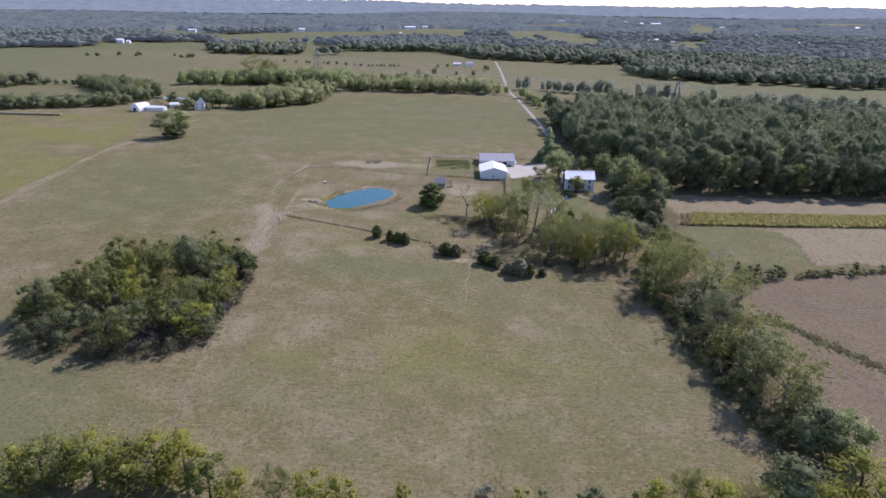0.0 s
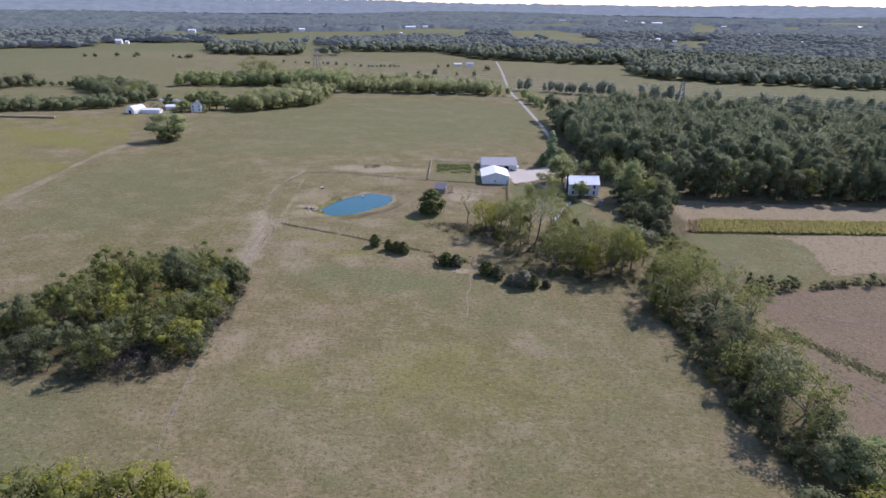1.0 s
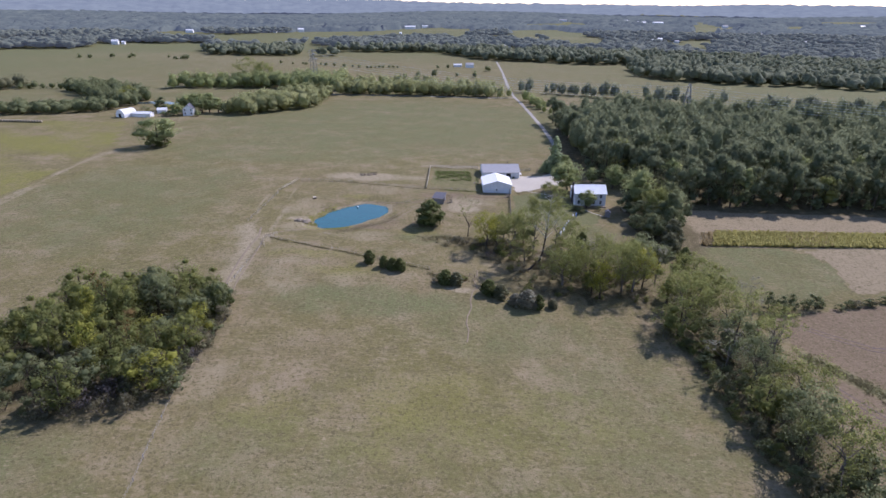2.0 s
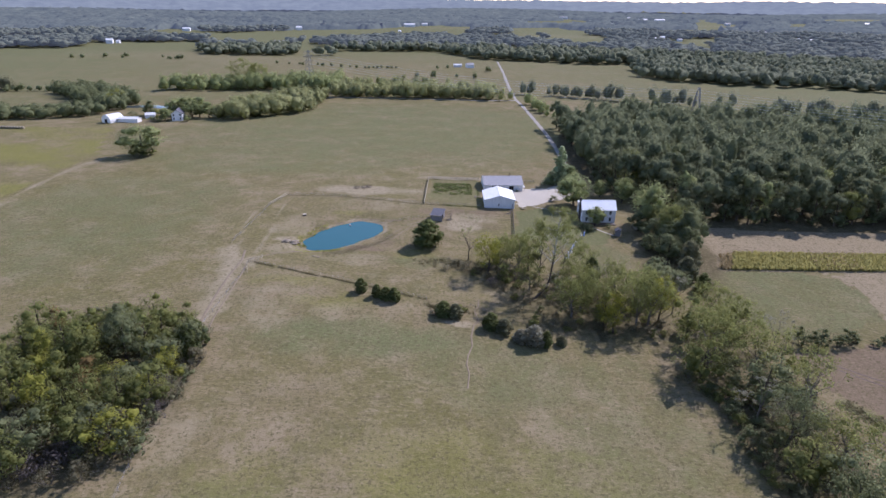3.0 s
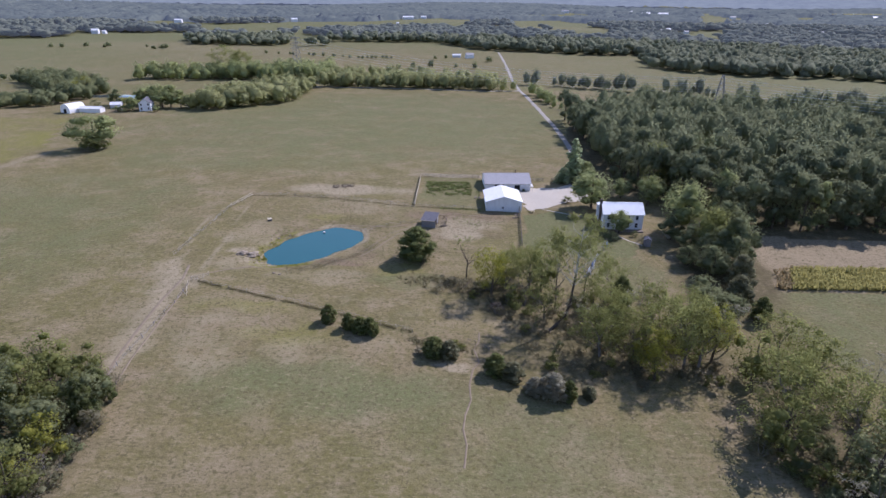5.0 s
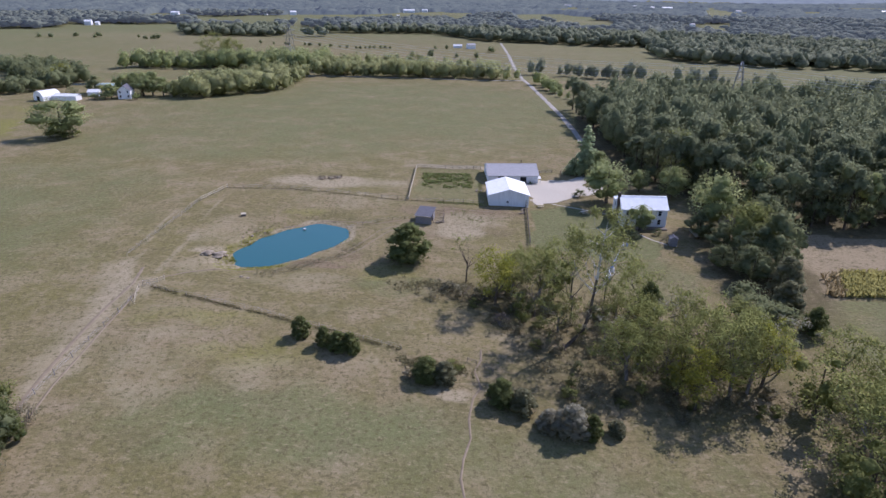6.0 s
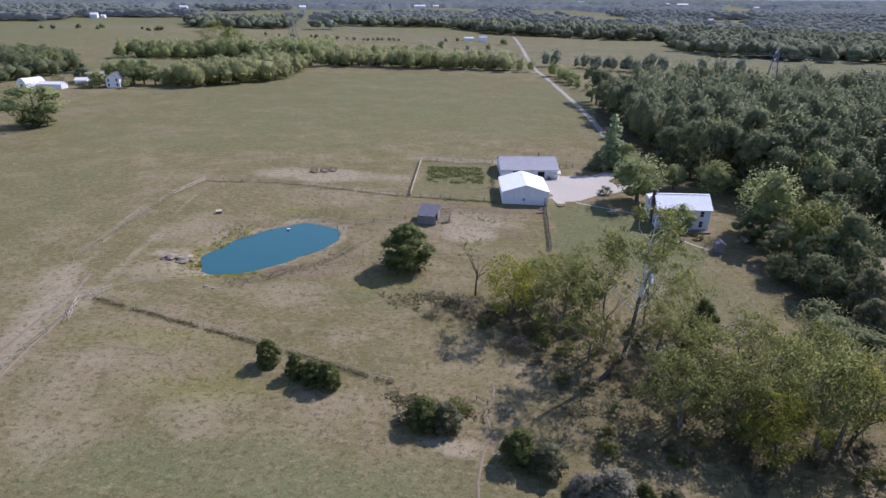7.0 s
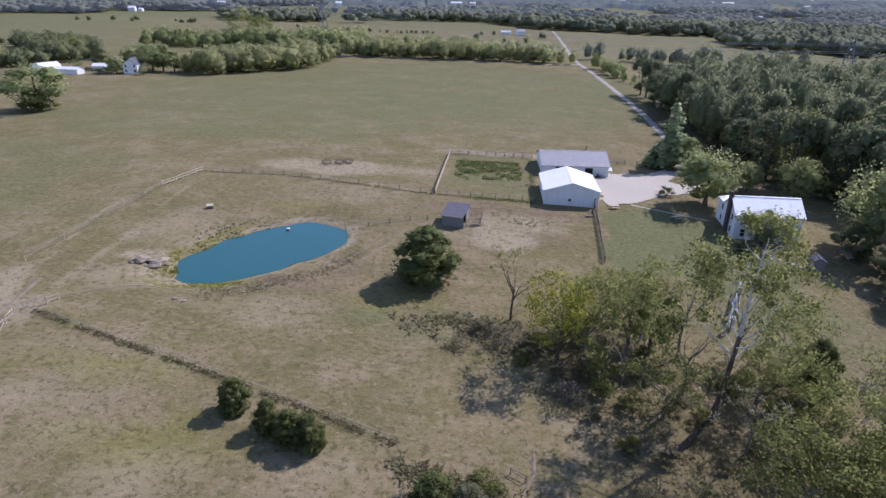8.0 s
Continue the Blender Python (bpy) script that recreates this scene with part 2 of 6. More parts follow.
    c = n.mix(n.math("MULTIPLY", n.ramp(n.noise(1.1, 4.0, 0.8, at=at), 0.53, 0.61), 0.80), c, (0.085, 0.075, 0.035))
    # low clumps of darker grass, and paler thatch between them
    clump = n.noise(1.15, 6.0, 0.78, at=at, stretch=(0.7, 1.5, 1.0))
    patchy = n.ramp(n.noise(0.06, 3.0, 0.6, at=at), 0.38, 0.62)
    c = n.mix(n.math("MULTIPLY", n.ramp(clump, 0.56, 0.66), n.math("ADD", n.math("MULTIPLY", patchy, 0.6), 0.5)), c, n.mix(mid, (0.074, 0.068, 0.024), (0.113, 0.106, 0.035)))
    c = n.mix(n.math("MULTIPLY", n.ramp(clump, 0.46, 0.34), n.math("SUBTRACT", 0.50, n.math("MULTIPLY", patchy, 0.22))), c, (0.335, 0.265, 0.168))
    n.bump(n.math("ADD", fine, n.math("MULTIPLY", mid, 1.5)), 0.40, 0.20)
    return n.done(c)


GROUND = ground_material()


def far_material(name, a, b, haze_glow=0.0, air=(0.27, 0.33, 0.46)):
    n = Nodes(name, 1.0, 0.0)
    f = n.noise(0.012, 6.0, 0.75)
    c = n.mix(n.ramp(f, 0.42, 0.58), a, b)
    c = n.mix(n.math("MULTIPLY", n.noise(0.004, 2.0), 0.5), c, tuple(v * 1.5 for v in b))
    # haze of the air is painted in: the surface emits the air colour
    if haze_glow:
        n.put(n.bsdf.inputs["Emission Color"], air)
        n.bsdf.inputs["Emission Strength"].default_value = haze_glow
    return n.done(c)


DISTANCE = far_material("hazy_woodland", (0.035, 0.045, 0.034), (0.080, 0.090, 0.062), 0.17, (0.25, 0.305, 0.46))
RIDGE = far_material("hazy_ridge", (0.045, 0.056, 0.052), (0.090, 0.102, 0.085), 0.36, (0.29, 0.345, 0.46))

HAZE_GLOW_LEAF = leaf_material("hazy_distant_leaves", (0.095, 0.112, 0.084), (0.160, 0.178, 0.126), (0.225, 0.240, 0.165), 0.46)
# distance haze is put on these leaves as a faint blue emission
haze = HAZE_GLOW_LEAF.node_tree.nodes["Principled BSDF"]
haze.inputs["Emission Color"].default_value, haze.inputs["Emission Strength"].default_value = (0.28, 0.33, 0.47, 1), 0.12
LEAF["hazy"] = HAZE_GLOW_LEAF


# ---- building helpers ----
def mesh_of(name, verts, faces, material=None, smooth=False, normals=None):
    """A mesh from arrays of corners and of faces that all have the same number of corners."""
    verts, faces = np.asarray(verts, np.float32).reshape(-1, 3), np.asarray(faces, np.int32)
    me = bpy.data.meshes.new(name)
    k = faces.shape[1]
    me.vertices.add(len(verts)), me.loops.add(faces.size), me.polygons.add(len(faces))
    me.vertices.foreach_set("co", verts.ravel())
    me.loops.foreach_set("vertex_index", faces.ravel())
    me.polygons.foreach_set("loop_start", np.arange(len(faces), dtype=np.int32) * k)
    me.polygons.foreach_set("use_smooth", np.full(len(faces), smooth))
    me.update(calc_edges=True)
    if normals is not None:
        me.polygons.foreach_set("use_smooth", np.ones(len(faces), bool))
        me.normals_split_custom_set_from_vertices(np.asarray(normals, np.float32))
    if material:
        me.materials.append(material)
    return me


def part(name, data, material=None, parent=None, label=""):
    """Links a bmesh or a mesh as one object under a thing or under a part."""
    if isinstance(data, bmesh.types.BMesh):
        me = bpy.data.meshes.new(name)
        data.to_mesh(me)
        data.free()
        if material:
            me.materials.append(material)
        data = me
    ob = new(name, data)
    if parent:
        ob.parent = parent
    return tagged(ob, label)


def empty(name, m, label, category, group="", kind=""):
    ob = new(name)
    ob.empty_display_size = 0.2
    ob.matrix_basis = m
    return tagged(ob, label, category, group, kind)


def box(bm, x0, y0, z0, x1, y1, z1, bevel=0.0):
    made = bmesh.ops.create_cube(bm, size=1, matrix=Matrix.LocRotScale(((x0 + x1) / 2, (y0 + y1) / 2, (z0 + z1) / 2), None, (x1 - x0, y1 - y0, z1 - z0)))
    if bevel:
        edges = list({e for v in made["verts"] for e in v.link_edges})
        bmesh.ops.bevel(bm, geom=edges, offset=bevel, segments=1, affect="EDGES")
    return bm


def a_box(x0, y0, z0, x1, y1, z1, bevel=0.0):
    return box(bmesh.new(), x0, y0, z0, x1, y1, z1, bevel)


def beam(bm, a, b, w, h=None):
    """A squared bar from a to b."""
    a, b = Vector(a), Vector(b)
    d = b - a
    turn = d.to_track_quat("Z", "Y")
    bmesh.ops.create_cube(bm, size=1, matrix=Matrix.LocRotScale((a + b) / 2, turn, (w, h or w, d.length)))
    return bm


def tube(points, radii, sides=6):
    """Corners and four-sided faces of a tapered, bent tube."""
    points = [Vector(p) for p in points]
    verts, faces = [], []
    for i, p in enumerate(points):
        d = (points[min(i + 1, len(points) - 1)] - points[max(i - 1, 0)]).normalized()
        side = d.orthogonal().normalized()
        up = d.cross(side)
        for k in range(sides):
            a = 2 * math.pi * k / sides
            verts.append(p + (side * math.cos(a) + up * math.sin(a)) * radii[i])
        if i:
            o = (i - 1) * sides
            faces += [(o + k, o + (k + 1) % sides, o + sides + (k + 1) % sides, o + sides + k) for k in range(sides)]
    return [tuple(v) for v in verts], faces


class Pile:
    """Gathers corners and four-sided faces of many pieces into one mesh."""

    def __init__(self):
        self.v, self.f, self.w, self.n = [], [], [], 0

    def add(self, v, f, normals=None):
        v, f = np.asarray(v, np.float32).reshape(-1, 3), np.asarray(f, np.int32)
        self.v.append(v), self.f.append(f + self.n)
        if normals is not None:
            self.w.append(normals)
        self.n += len(v)

    def mesh(self, name, material, smooth=False):
        return mesh_of(name, np.concatenate(self.v), np.concatenate(self.f), material, smooth, np.concatenate(self.w) if self.w else None)


# ---- the land ----
HILLS = [
    (-150, 60, 110, -2.71), (0, 40, 90, -3.91), (120, 60, 100, -5.24), (-60, 150, 70, 1.54), (20, 170, 60, -1.05), (90, 160, 60, -1.61),
    (160, 190, 80, -1.56), (-60, 250, 70, 2.15), (20, 255, 55, -0.76), (90, 260, 70, 1.61), (-220, 330, 160, 1.43), (0, 420, 150, 0.27),
    (240, 400, 170, -2.98), (-500, 800, 400, 3.07), (60, 800, 300, 1.92), (600, 800, 400, -5.73),
]
POND, POND_X, POND_Y = np.array((-33.4, 237.0)), np.array((0.641, 0.767)), np.array((-0.767, 0.641))


def pond_reach(x, y):
    """1 on the shore, less inside."""
    u = (x - POND[0]) * POND_X[0] + (y - POND[1]) * POND_X[1]
    v = (x - POND[0]) * POND_Y[0] + (y - POND[1]) * POND_Y[1]
    wobble = 1 + 0.03 * np.sin(0.8 * u + 1) + 0.03 * np.sin(0.6 * v + 0.4 * u)
    return ((np.abs(u / 16.2) ** 2.3 + np.abs(v / (8.9 + 0.06 * u)) ** 2.3) ** (1 / 2.3)) * wobble


def land(x, y):
    x, y = np.asarray(x, float), np.asarray(y, float)
    z = sum(a * np.exp(-((x - u) ** 2 + (y - v) ** 2) / (2 * s * s)) for u, v, s, a in HILLS)
    z = z - 0.9 * np.exp(-((x + 33) ** 2 + (y - 237) ** 2) / (2 * 17**2))
    z = z + 0.10 * np.sin(0.31 * x + 0.17 * y) * np.sin(0.23 * y - 0.11 * x)
    z = z + np.clip((np.hypot(x, y) - 900) / 1500, 0, 3) * (6 * np.sin(x / 430 + 1.0) * np.sin(y / 520) + 6)
    r = pond_reach(x, y)
    bank = np.clip((r - 1.0) / 0.45, 0, 1)
    bank = bank * bank * (3 - 2 * bank)
    shore = np.where(r < 1, -1.4 * np.clip((1 - r) / 0.25, 0, 1), 0.25 * np.clip((r - 1) / 0.12, 0, 1))
    return shore * (1 - bank) + z * bank


def height(x, y):
    return float(land(x, y))


def inside(x, y, poly):
    """Which points lie in a polygon of the plan."""
    x, y = np.asarray(x, float), np.asarray(y, float)
    hit = np.zeros(np.broadcast(x, y).shape, bool)
    for (x0, y0), (x1, y1) in zip(poly, poly[1:] + poly[:1]):
        cross = (y0 > y) != (y1 > y)
        hit ^= cross & (x < (x1 - x0) * (y - y0) / (y1 - y0 + 1e-9) + x0)
    return hit


def near(x, y, line, width):
    """1 on a line of the plan, falling to 0 at the width."""
    best = np.full(np.broadcast(x, y).shape, 1e9)
    for (x0, y0), (x1, y1) in zip(line, line[1:]):
        dx, dy = x1 - x0, y1 - y0
        t = np.clip(((x - x0) * dx + (y - y0) * dy) / (dx * dx + dy * dy), 0, 1)
        best = np.minimum(best, np.hypot(x - x0 - t * dx, y - y0 - t * dy))
    return np.clip(1.25 - best / width, 0, 1)


def blob(x, y, cx, cy, rx, ry):
    return np.clip(1.6 - 1.3 * np.hypot((x - cx) / rx, (y - cy) / ry), 0, 1)


PLOUGHED = [(92, 171.5), (112.8, 174.2), (123.7, 177.3), (147, 179.6), (330, 196), (330, 20), (110, 20), (84, 90), (90, 120), (96, 148)]
STUBBLE = [(88, 218.5), (92, 240), (96, 258), (190, 253), (330, 254), (330, 216), (173, 216), (147, 218), (114, 218.4)]
STUBBLE_LOW = [(124.8, 217), (147, 217.5), (330, 214), (330, 198), (151.5, 186.4), (138, 185.6), (127.9, 187.2), (130.2, 197.5), (130.9, 206.3), (129.2, 213)]
MEADOW = [(84, 217.5), (118, 217.5), (129, 212), (130.5, 202), (128, 188), (95, 176), (84, 195)]
TAN_FIELD = [(80, 900), (70, 620), (230, 610), (520, 590), (560, 660), (215, 725), (110, 900)]
LAWN = [(30.5, 266), (46, 270), (58, 256), (64, 244), (60, 236), (46, 233), (28, 241)]
WEEDY = [(-174, 222), (-175, 345), (-205, 415), (-420, 420), (-500, 150)]
DRIVE = [(33, 270), (40, 272.5), (47, 279), (59, 283), (64, 288), (57, 290), (52, 291), (58, 300), (54, 303), (47, 296), (36, 296), (32, 293), (31.5, 284)]
FENCE_TRACK = [(-50, 88), (-51.2, 97), (-52.5, 106), (-54.3, 133), (-58.4, 176), (-59.5, 194), (-62, 211), (-66, 222)]
FOOTPATH = [(7.6, 153), (8.2, 158.2), (7.7, 162), (8.2, 165.8), (9.4, 170), (9.3, 174.3), (10.2, 179.4), (11.6, 182), (11.3, 184), (10.7, 186.6), (12, 189.7), (12.2, 193)]
FAR_TRACK = [(-170.5, 205), (-171, 222), (-171.7, 245), (-172.2, 272), (-174.5, 305), (-170, 338), (-157, 346)]


def build_ground():
    def lines(lo, hi, first, last, step, grow):
        mid = list(np.arange(lo, hi + step / 2, step))
        up, d = [mid[-1]], step
        while up[-1] < last:
            d *= grow
            up.append(up[-1] + d)
        down, d = [mid[0]], step
        while down[-1] > first:
            d *= grow
            down.append(down[-1] - d)
        return np.array(down[:0:-1] + mid + up[1:])

    xs, ys = lines(-118, 172, -5600, 5600, 1.8, 1.04), lines(60, 312, -1500, 5600, 1.8, 1.04)
    x, y = (a.ravel() for a in np.meshgrid(xs, ys))
    nx, ny = len(xs), len(ys)
    i = (np.arange(ny - 1)[:, None] * nx + np.arange(nx - 1)).ravel()
    me = mesh_of("ground", np.c_[x, y, land(x, y)], np.c_[i, i + 1, i + nx + 1, i + nx], GROUND, True)
    wob = 1.6 * np.sin(x * 0.35 + y * 0.2) + 1.2 * np.sin(y * 0.6 - x * 0.27)
    xw, yw = x + wob * 0.4, y + wob * 0.5
    soil = near(x + 1.2 + wob * 0.15, y, FENCE_TRACK, 3.2) * np.clip((y - 60) / 125, 0.45, 0.82)
    soil = np.maximum(soil, blob(xw, yw, -66, 203, 12, 24) * 0.46)
    soil = np.maximum(soil, near(xw + 2, yw, [(-57, 168), (-59, 190), (-62, 206), (-67, 218)], 6.5) * 0.66)
    soil = np.maximum(soil, near(x, y, FOOTPATH, 1.6) * 0.42)
    soil = np.maximum(soil, near(x, y, FAR_TRACK, 4.5) * 0.66)
    soil = np.maximum(soil, near(x, y, [(-62, 275), (-30, 277), (-5.5, 270)], 1.3) * 0.6)
    soil = np.maximum(soil, near(x, y, [(-58.9, 215.8), (-58.6, 225.7), (-58.5, 233.7), (-59.4, 243.6), (-60, 255), (-61.5, 270)], 1.5) * 0.62)
    soil = np.maximum(soil, near(x, y, [(-64.4, 219), (-65.8, 225.6), (-68.4, 236.0), (-69.3, 246.0), (-68.9, 255.2), (-67.2, 262.5), (-63.5, 273)], 1.5) * 0.62)
    for cx, cy, rx, ry, a in ((-31, 286, 30, 9, 0.66), (9, 247, 10, 7, 0.62), (14, 256, 18, 10, 0.5), (4, 254, 7, 6, 0.55), (-25, 268, 26, 12, 0.42), (-50, 240, 14, 26, 0.42), (-28, 216, 24, 7, 0.42), (-45, 185, 14, 22, 0.42), (0, 250, 14, 8, 0.45), (-48, 226, 6, 4, 0.7), (-61, 208, 8, 12, 0.50), (-50, 222, 10, 8, 0.5), (-52, 231, 5, 2, 0.75), (-48, 236, 6, 2, 0.6), (-12, 188, 9, 4, 0.5), (6, 180, 6, 3, 0.7), (17, 199, 9, 3, 0.45), (12, 309, 30, 4, 0.7), (60, 180, 6, 5, 0.6), (-52, 190, 34, 24, 0.36), (-22, 184, 30, 9, 0.38), (-8, 205, 26, 12, 0.38)):
        soil = np.maximum(soil, blob(xw, yw, cx, cy, rx, ry) * a * 1.22)
    soil = np.maximum(soil, near(xw, yw, [(-48, 161), (-31, 150), (-14, 148.5), (2, 148), (18, 139)], 9.0) * 0.36)
    soil = np.maximum(soil, blob(xw, yw, -50, 138, 9, 26) * 0.5)
    r = pond_reach(x, y)
    soil = np.maximum(soil, np.where((r > 0.9) & (r < 1.22), np.clip(1.1 - np.abs(r - 1.06) * 6, 0, 1), 0) * 0.85)
    soil = np.maximum(soil, np.clip(1.25 - np.abs(r - 1.75) * 2.2, 0, 1) * 0.42)
    lush = inside(xw, yw, LAWN) * 0.85 + inside(xw, yw, MEADOW) * 0.56
    lush = np.maximum(lush, inside(x, y, [(-5, 271), (17.5, 270), (18.5, 305), (-4, 305)]) * 0.46)
    lush = np.maximum(lush, blob(xw, yw, 20, 160, 55, 22) * 0.46)
    lush = np.maximum(lush, blob(xw, yw, 12, 104, 90, 34) * 0.40)
    lush = np.maximum(lush, blob(xw, yw, 54, 222, 17, 20) * 0.52)
    lush = np.maximum(lush, blob(xw, yw, -30, 430, 200, 150) * 0.57)
    lush = np.maximum(lush, near(xw, yw, [(-40, 172), (-10, 171), (12, 163)], 7.0) * 0.42)
    lush = np.maximum(lush, blob(xw, yw, 42, 128, 38, 46) * 0.45)
    lush = np.maximum(lush, blob(xw, yw, -30, 112, 34, 20) * 0.44)
    lush = np.maximum(lush, blob(xw, yw, -95, 95, 48, 36) * 0.62)
    lush = np.maximum(lush, blob(xw, yw, -30, 168, 20, 10) * 0.40)
    lush = np.maximum(lush, blob(xw, yw, -125, 250, 75, 90) * 0.50)
    lush = np.maximum(lush, blob(xw, yw, -80, 345, 120, 60) * 0.52)
    lush = np.maximum(lush, blob(xw, yw, -20, 171, 42, 13) * 0.58)
    lush = np.maximum(lush, blob(xw, yw, -4, 216, 22, 7) * 0.55)
    lush = np.maximum(lush, np.where((r > 1.0) & (r < 1.3), np.clip(0.9 - np.abs(r - 1.14) * 5, 0, 1), 0) * (0.3 + 0.6 * (yw < 240) * (x < -36)))
    lush = np.where(np.hypot(x, y) > 560, np.maximum(lush, 0.54 + 0.16 * np.sin(x / 190.0 + 2) * np.sin(y / 150.0)), lush)
    lush = np.where(np.hypot(x, y) > 1080, 0.80, lush)
    turned = inside(xw, yw, PLOUGHED) * 1.0
    for cx, cy, rx, ry, a in ((2, 262, 16, 8, 0.62), (20, 262, 12, 7, 0.6), (6, 247, 12, 9, 0.52), (17, 250, 14, 9, 0.5), (-24, 224.5, 11, 2.6, 0.7), (-18, 230, 5, 4, 0.6), (-6, 253, 9, 3, 0.5), (4, 309, 22, 4, 0.5), (-24, 147, 34, 12, 0.34), (8, 138, 26, 9, 0.28)):
        turned = np.maximum(turned, blob(xw, yw, cx, cy, rx, ry) * a)
    strip = near(x, y, [(94, 152), (110, 127), (140, 106)], 3.4)
    turned, lush = turned * (1 - strip), np.maximum(lush, strip * 0.8)
    stubble = np.maximum(inside(xw, yw, STUBBLE), inside(xw, yw, STUBBLE_LOW)) * 1.0
    stubble = np.maximum(stubble, inside(x, y, TAN_FIELD) * 0.30)
    stubble = np.where(np.hypot(x, y) > 600, np.maximum(stubble, 0.18 + 0.14 * np.sin(x / 170.0 + y / 260.0) + 0.10 * np.sin(y / 60.0 + x / 300.0)), stubble)
    weeds = inside(xw, yw, WEEDY) * (0.54 + 0.16 * np.sin(y / 13.0) * np.sin(x / 31.0 + y / 40.0) + 0.08 * np.sin(x / 9.0 + y / 6.0))
    weeds = np.maximum(weeds, inside(x, y, [(96, 218.6), (330, 218.6), (330, 230), (96, 229)]) * 0.8)
    weeds = np.maximum(weeds, blob(xw, yw, 0, 124, 74, 26) * 0.42)
    for cx, cy, rx, ry in ((-43.5, 231, 4, 8), (-40, 238, 7, 3), (-34, 258, 10, 5), (-8, 222, 12, 5), (-42, 199, 20, 5), (-30, 188, 22, 6)):
        weeds = np.maximum(weeds, blob(xw, yw, cx, cy, rx, ry) * 0.5)
    weeds = np.maximum(weeds, np.where((r > 1.02) & (r < 1.36) & (x + 0.4 * (y - 237) < -36), np.clip(1.2 - np.abs(r - 1.16) * 5, 0, 1) * 0.95, 0))
    litter = np.zeros_like(x)
    for cx, cy, rx, ry, a in ((34, 192, 22, 24, 0.50), (54, 186, 18, 12, 0.8), (75, 140, 12, 48, 0.9), (-79, 145, 30, 32, 1.0), (84, 232, 14, 34, 0.9), (10, 214, 12, 6, 0.7), (0, 50, 110, 24, 0.8)):
        litter = np.maximum(litter, blob(xw, yw, cx, cy, rx, ry) * a)
    forest = inside(x, y, [(72, 296), (92, 270), (100, 253), (200, 250), (420, 256), (420, 470), (230, 480), (120, 470), (78, 430), (66, 370)])
    litter = np.maximum(litter, forest * 1.0)
    for name, channels in (("zone", (soil, lush, turned)), ("more", (stubble, weeds, litter))):
        layer = me.color_attributes.new(name, "FLOAT_COLOR", "POINT")
        layer.data.foreach_set("color", np.clip(np.c_[channels[0], channels[1], channels[2], np.ones_like(x)], 0, 1).astype(np.float32).ravel())
    return tagged(new("ground", me), "dry olive and tan pasture with bare patches and tracks", "ground", kind="structure")


build_ground()


def ribbon(name, line, width, material, label, category, lift=0.03, step=2.0, sag=0.0):
    """A strip laid along a line of the plan, following the land."""
    pts = []
    for (x0, y0), (x1, y1) in zip(line, line[1:]):
        k = max(1, int(math.hypot(x1 - x0, y1 - y0) / step))
        pts += [(x0 + (x1 - x0) * j / k, y0 + (y1 - y0) * j / k) for j in range(k)]
    pts.append(line[-1])
    verts, faces, across = [], [], 5
    for j, (x, y) in enumerate(pts):
        a, b = pts[max(j - 1, 0)], pts[min(j + 1, len(pts) - 1)]
        d = Vector((b[0] - a[0], b[1] - a[1])).normalized()
        w = width * (1 + 0.06 * math.sin(j * 0.9) + 0.05 * math.sin(j * 2.3))
        for k in range(across):
            s = (k / (across - 1) - 0.5) * w
            px, py = x - d.y * s, y + d.x * s
            verts.append((px, py, height(px, py) + (lift if 0 < k < across - 1 else -0.06)))
        if j:
            o = (j - 1) * across
            faces += [(o + k, o + k + 1, o + across + k + 1, o + across + k) for k in range(across - 1)]
    return tagged(new(name, mesh_of(name, verts, faces, material, True)), label, category, kind="structure")


def build_water():
    ring = []
    for k in range(96):
        a = 2 * math.pi * k / 96
        lo, hi = 0.0, 30.0
        for _ in range(30):
            r = (lo + hi) / 2
            if pond_reach(POND[0] + r * math.cos(a), POND[1] + r * math.sin(a)) < 1.02:
                lo = r
            else:
                hi = r
        ring.append((POND[0] + lo * math.cos(a), POND[1] + lo * math.sin(a), 0.0))
    bm = bmesh.new()
    bm.faces.new([bm.verts.new(v) for v in ring])
    me = bpy.data.meshes.new("pond_water")
    bm.to_mesh(me), bm.free()
    me.materials.append(WATER)
    tagged(new("water", me), "still teal-blue farm pond water in the pasture", "water", kind="structure")


build_water()
ribbon("road", [(58, 300), (64, 330), (67, 380), (68, 420), (67, 480), (66, 530), (64, 562), (66, 640), (72, 760), (77, 905)], 3.2, ASPHALT, "pale narrow country road between fields and woods", "road", 0.10, 6.0)
ribbon("road", [(64, 556), (38, 551), (-34, 553), (-90, 552), (-130, 560)], 3.4, ASPHALT, "narrow pale side road along a hedge", "road", 0.12, 6.0)


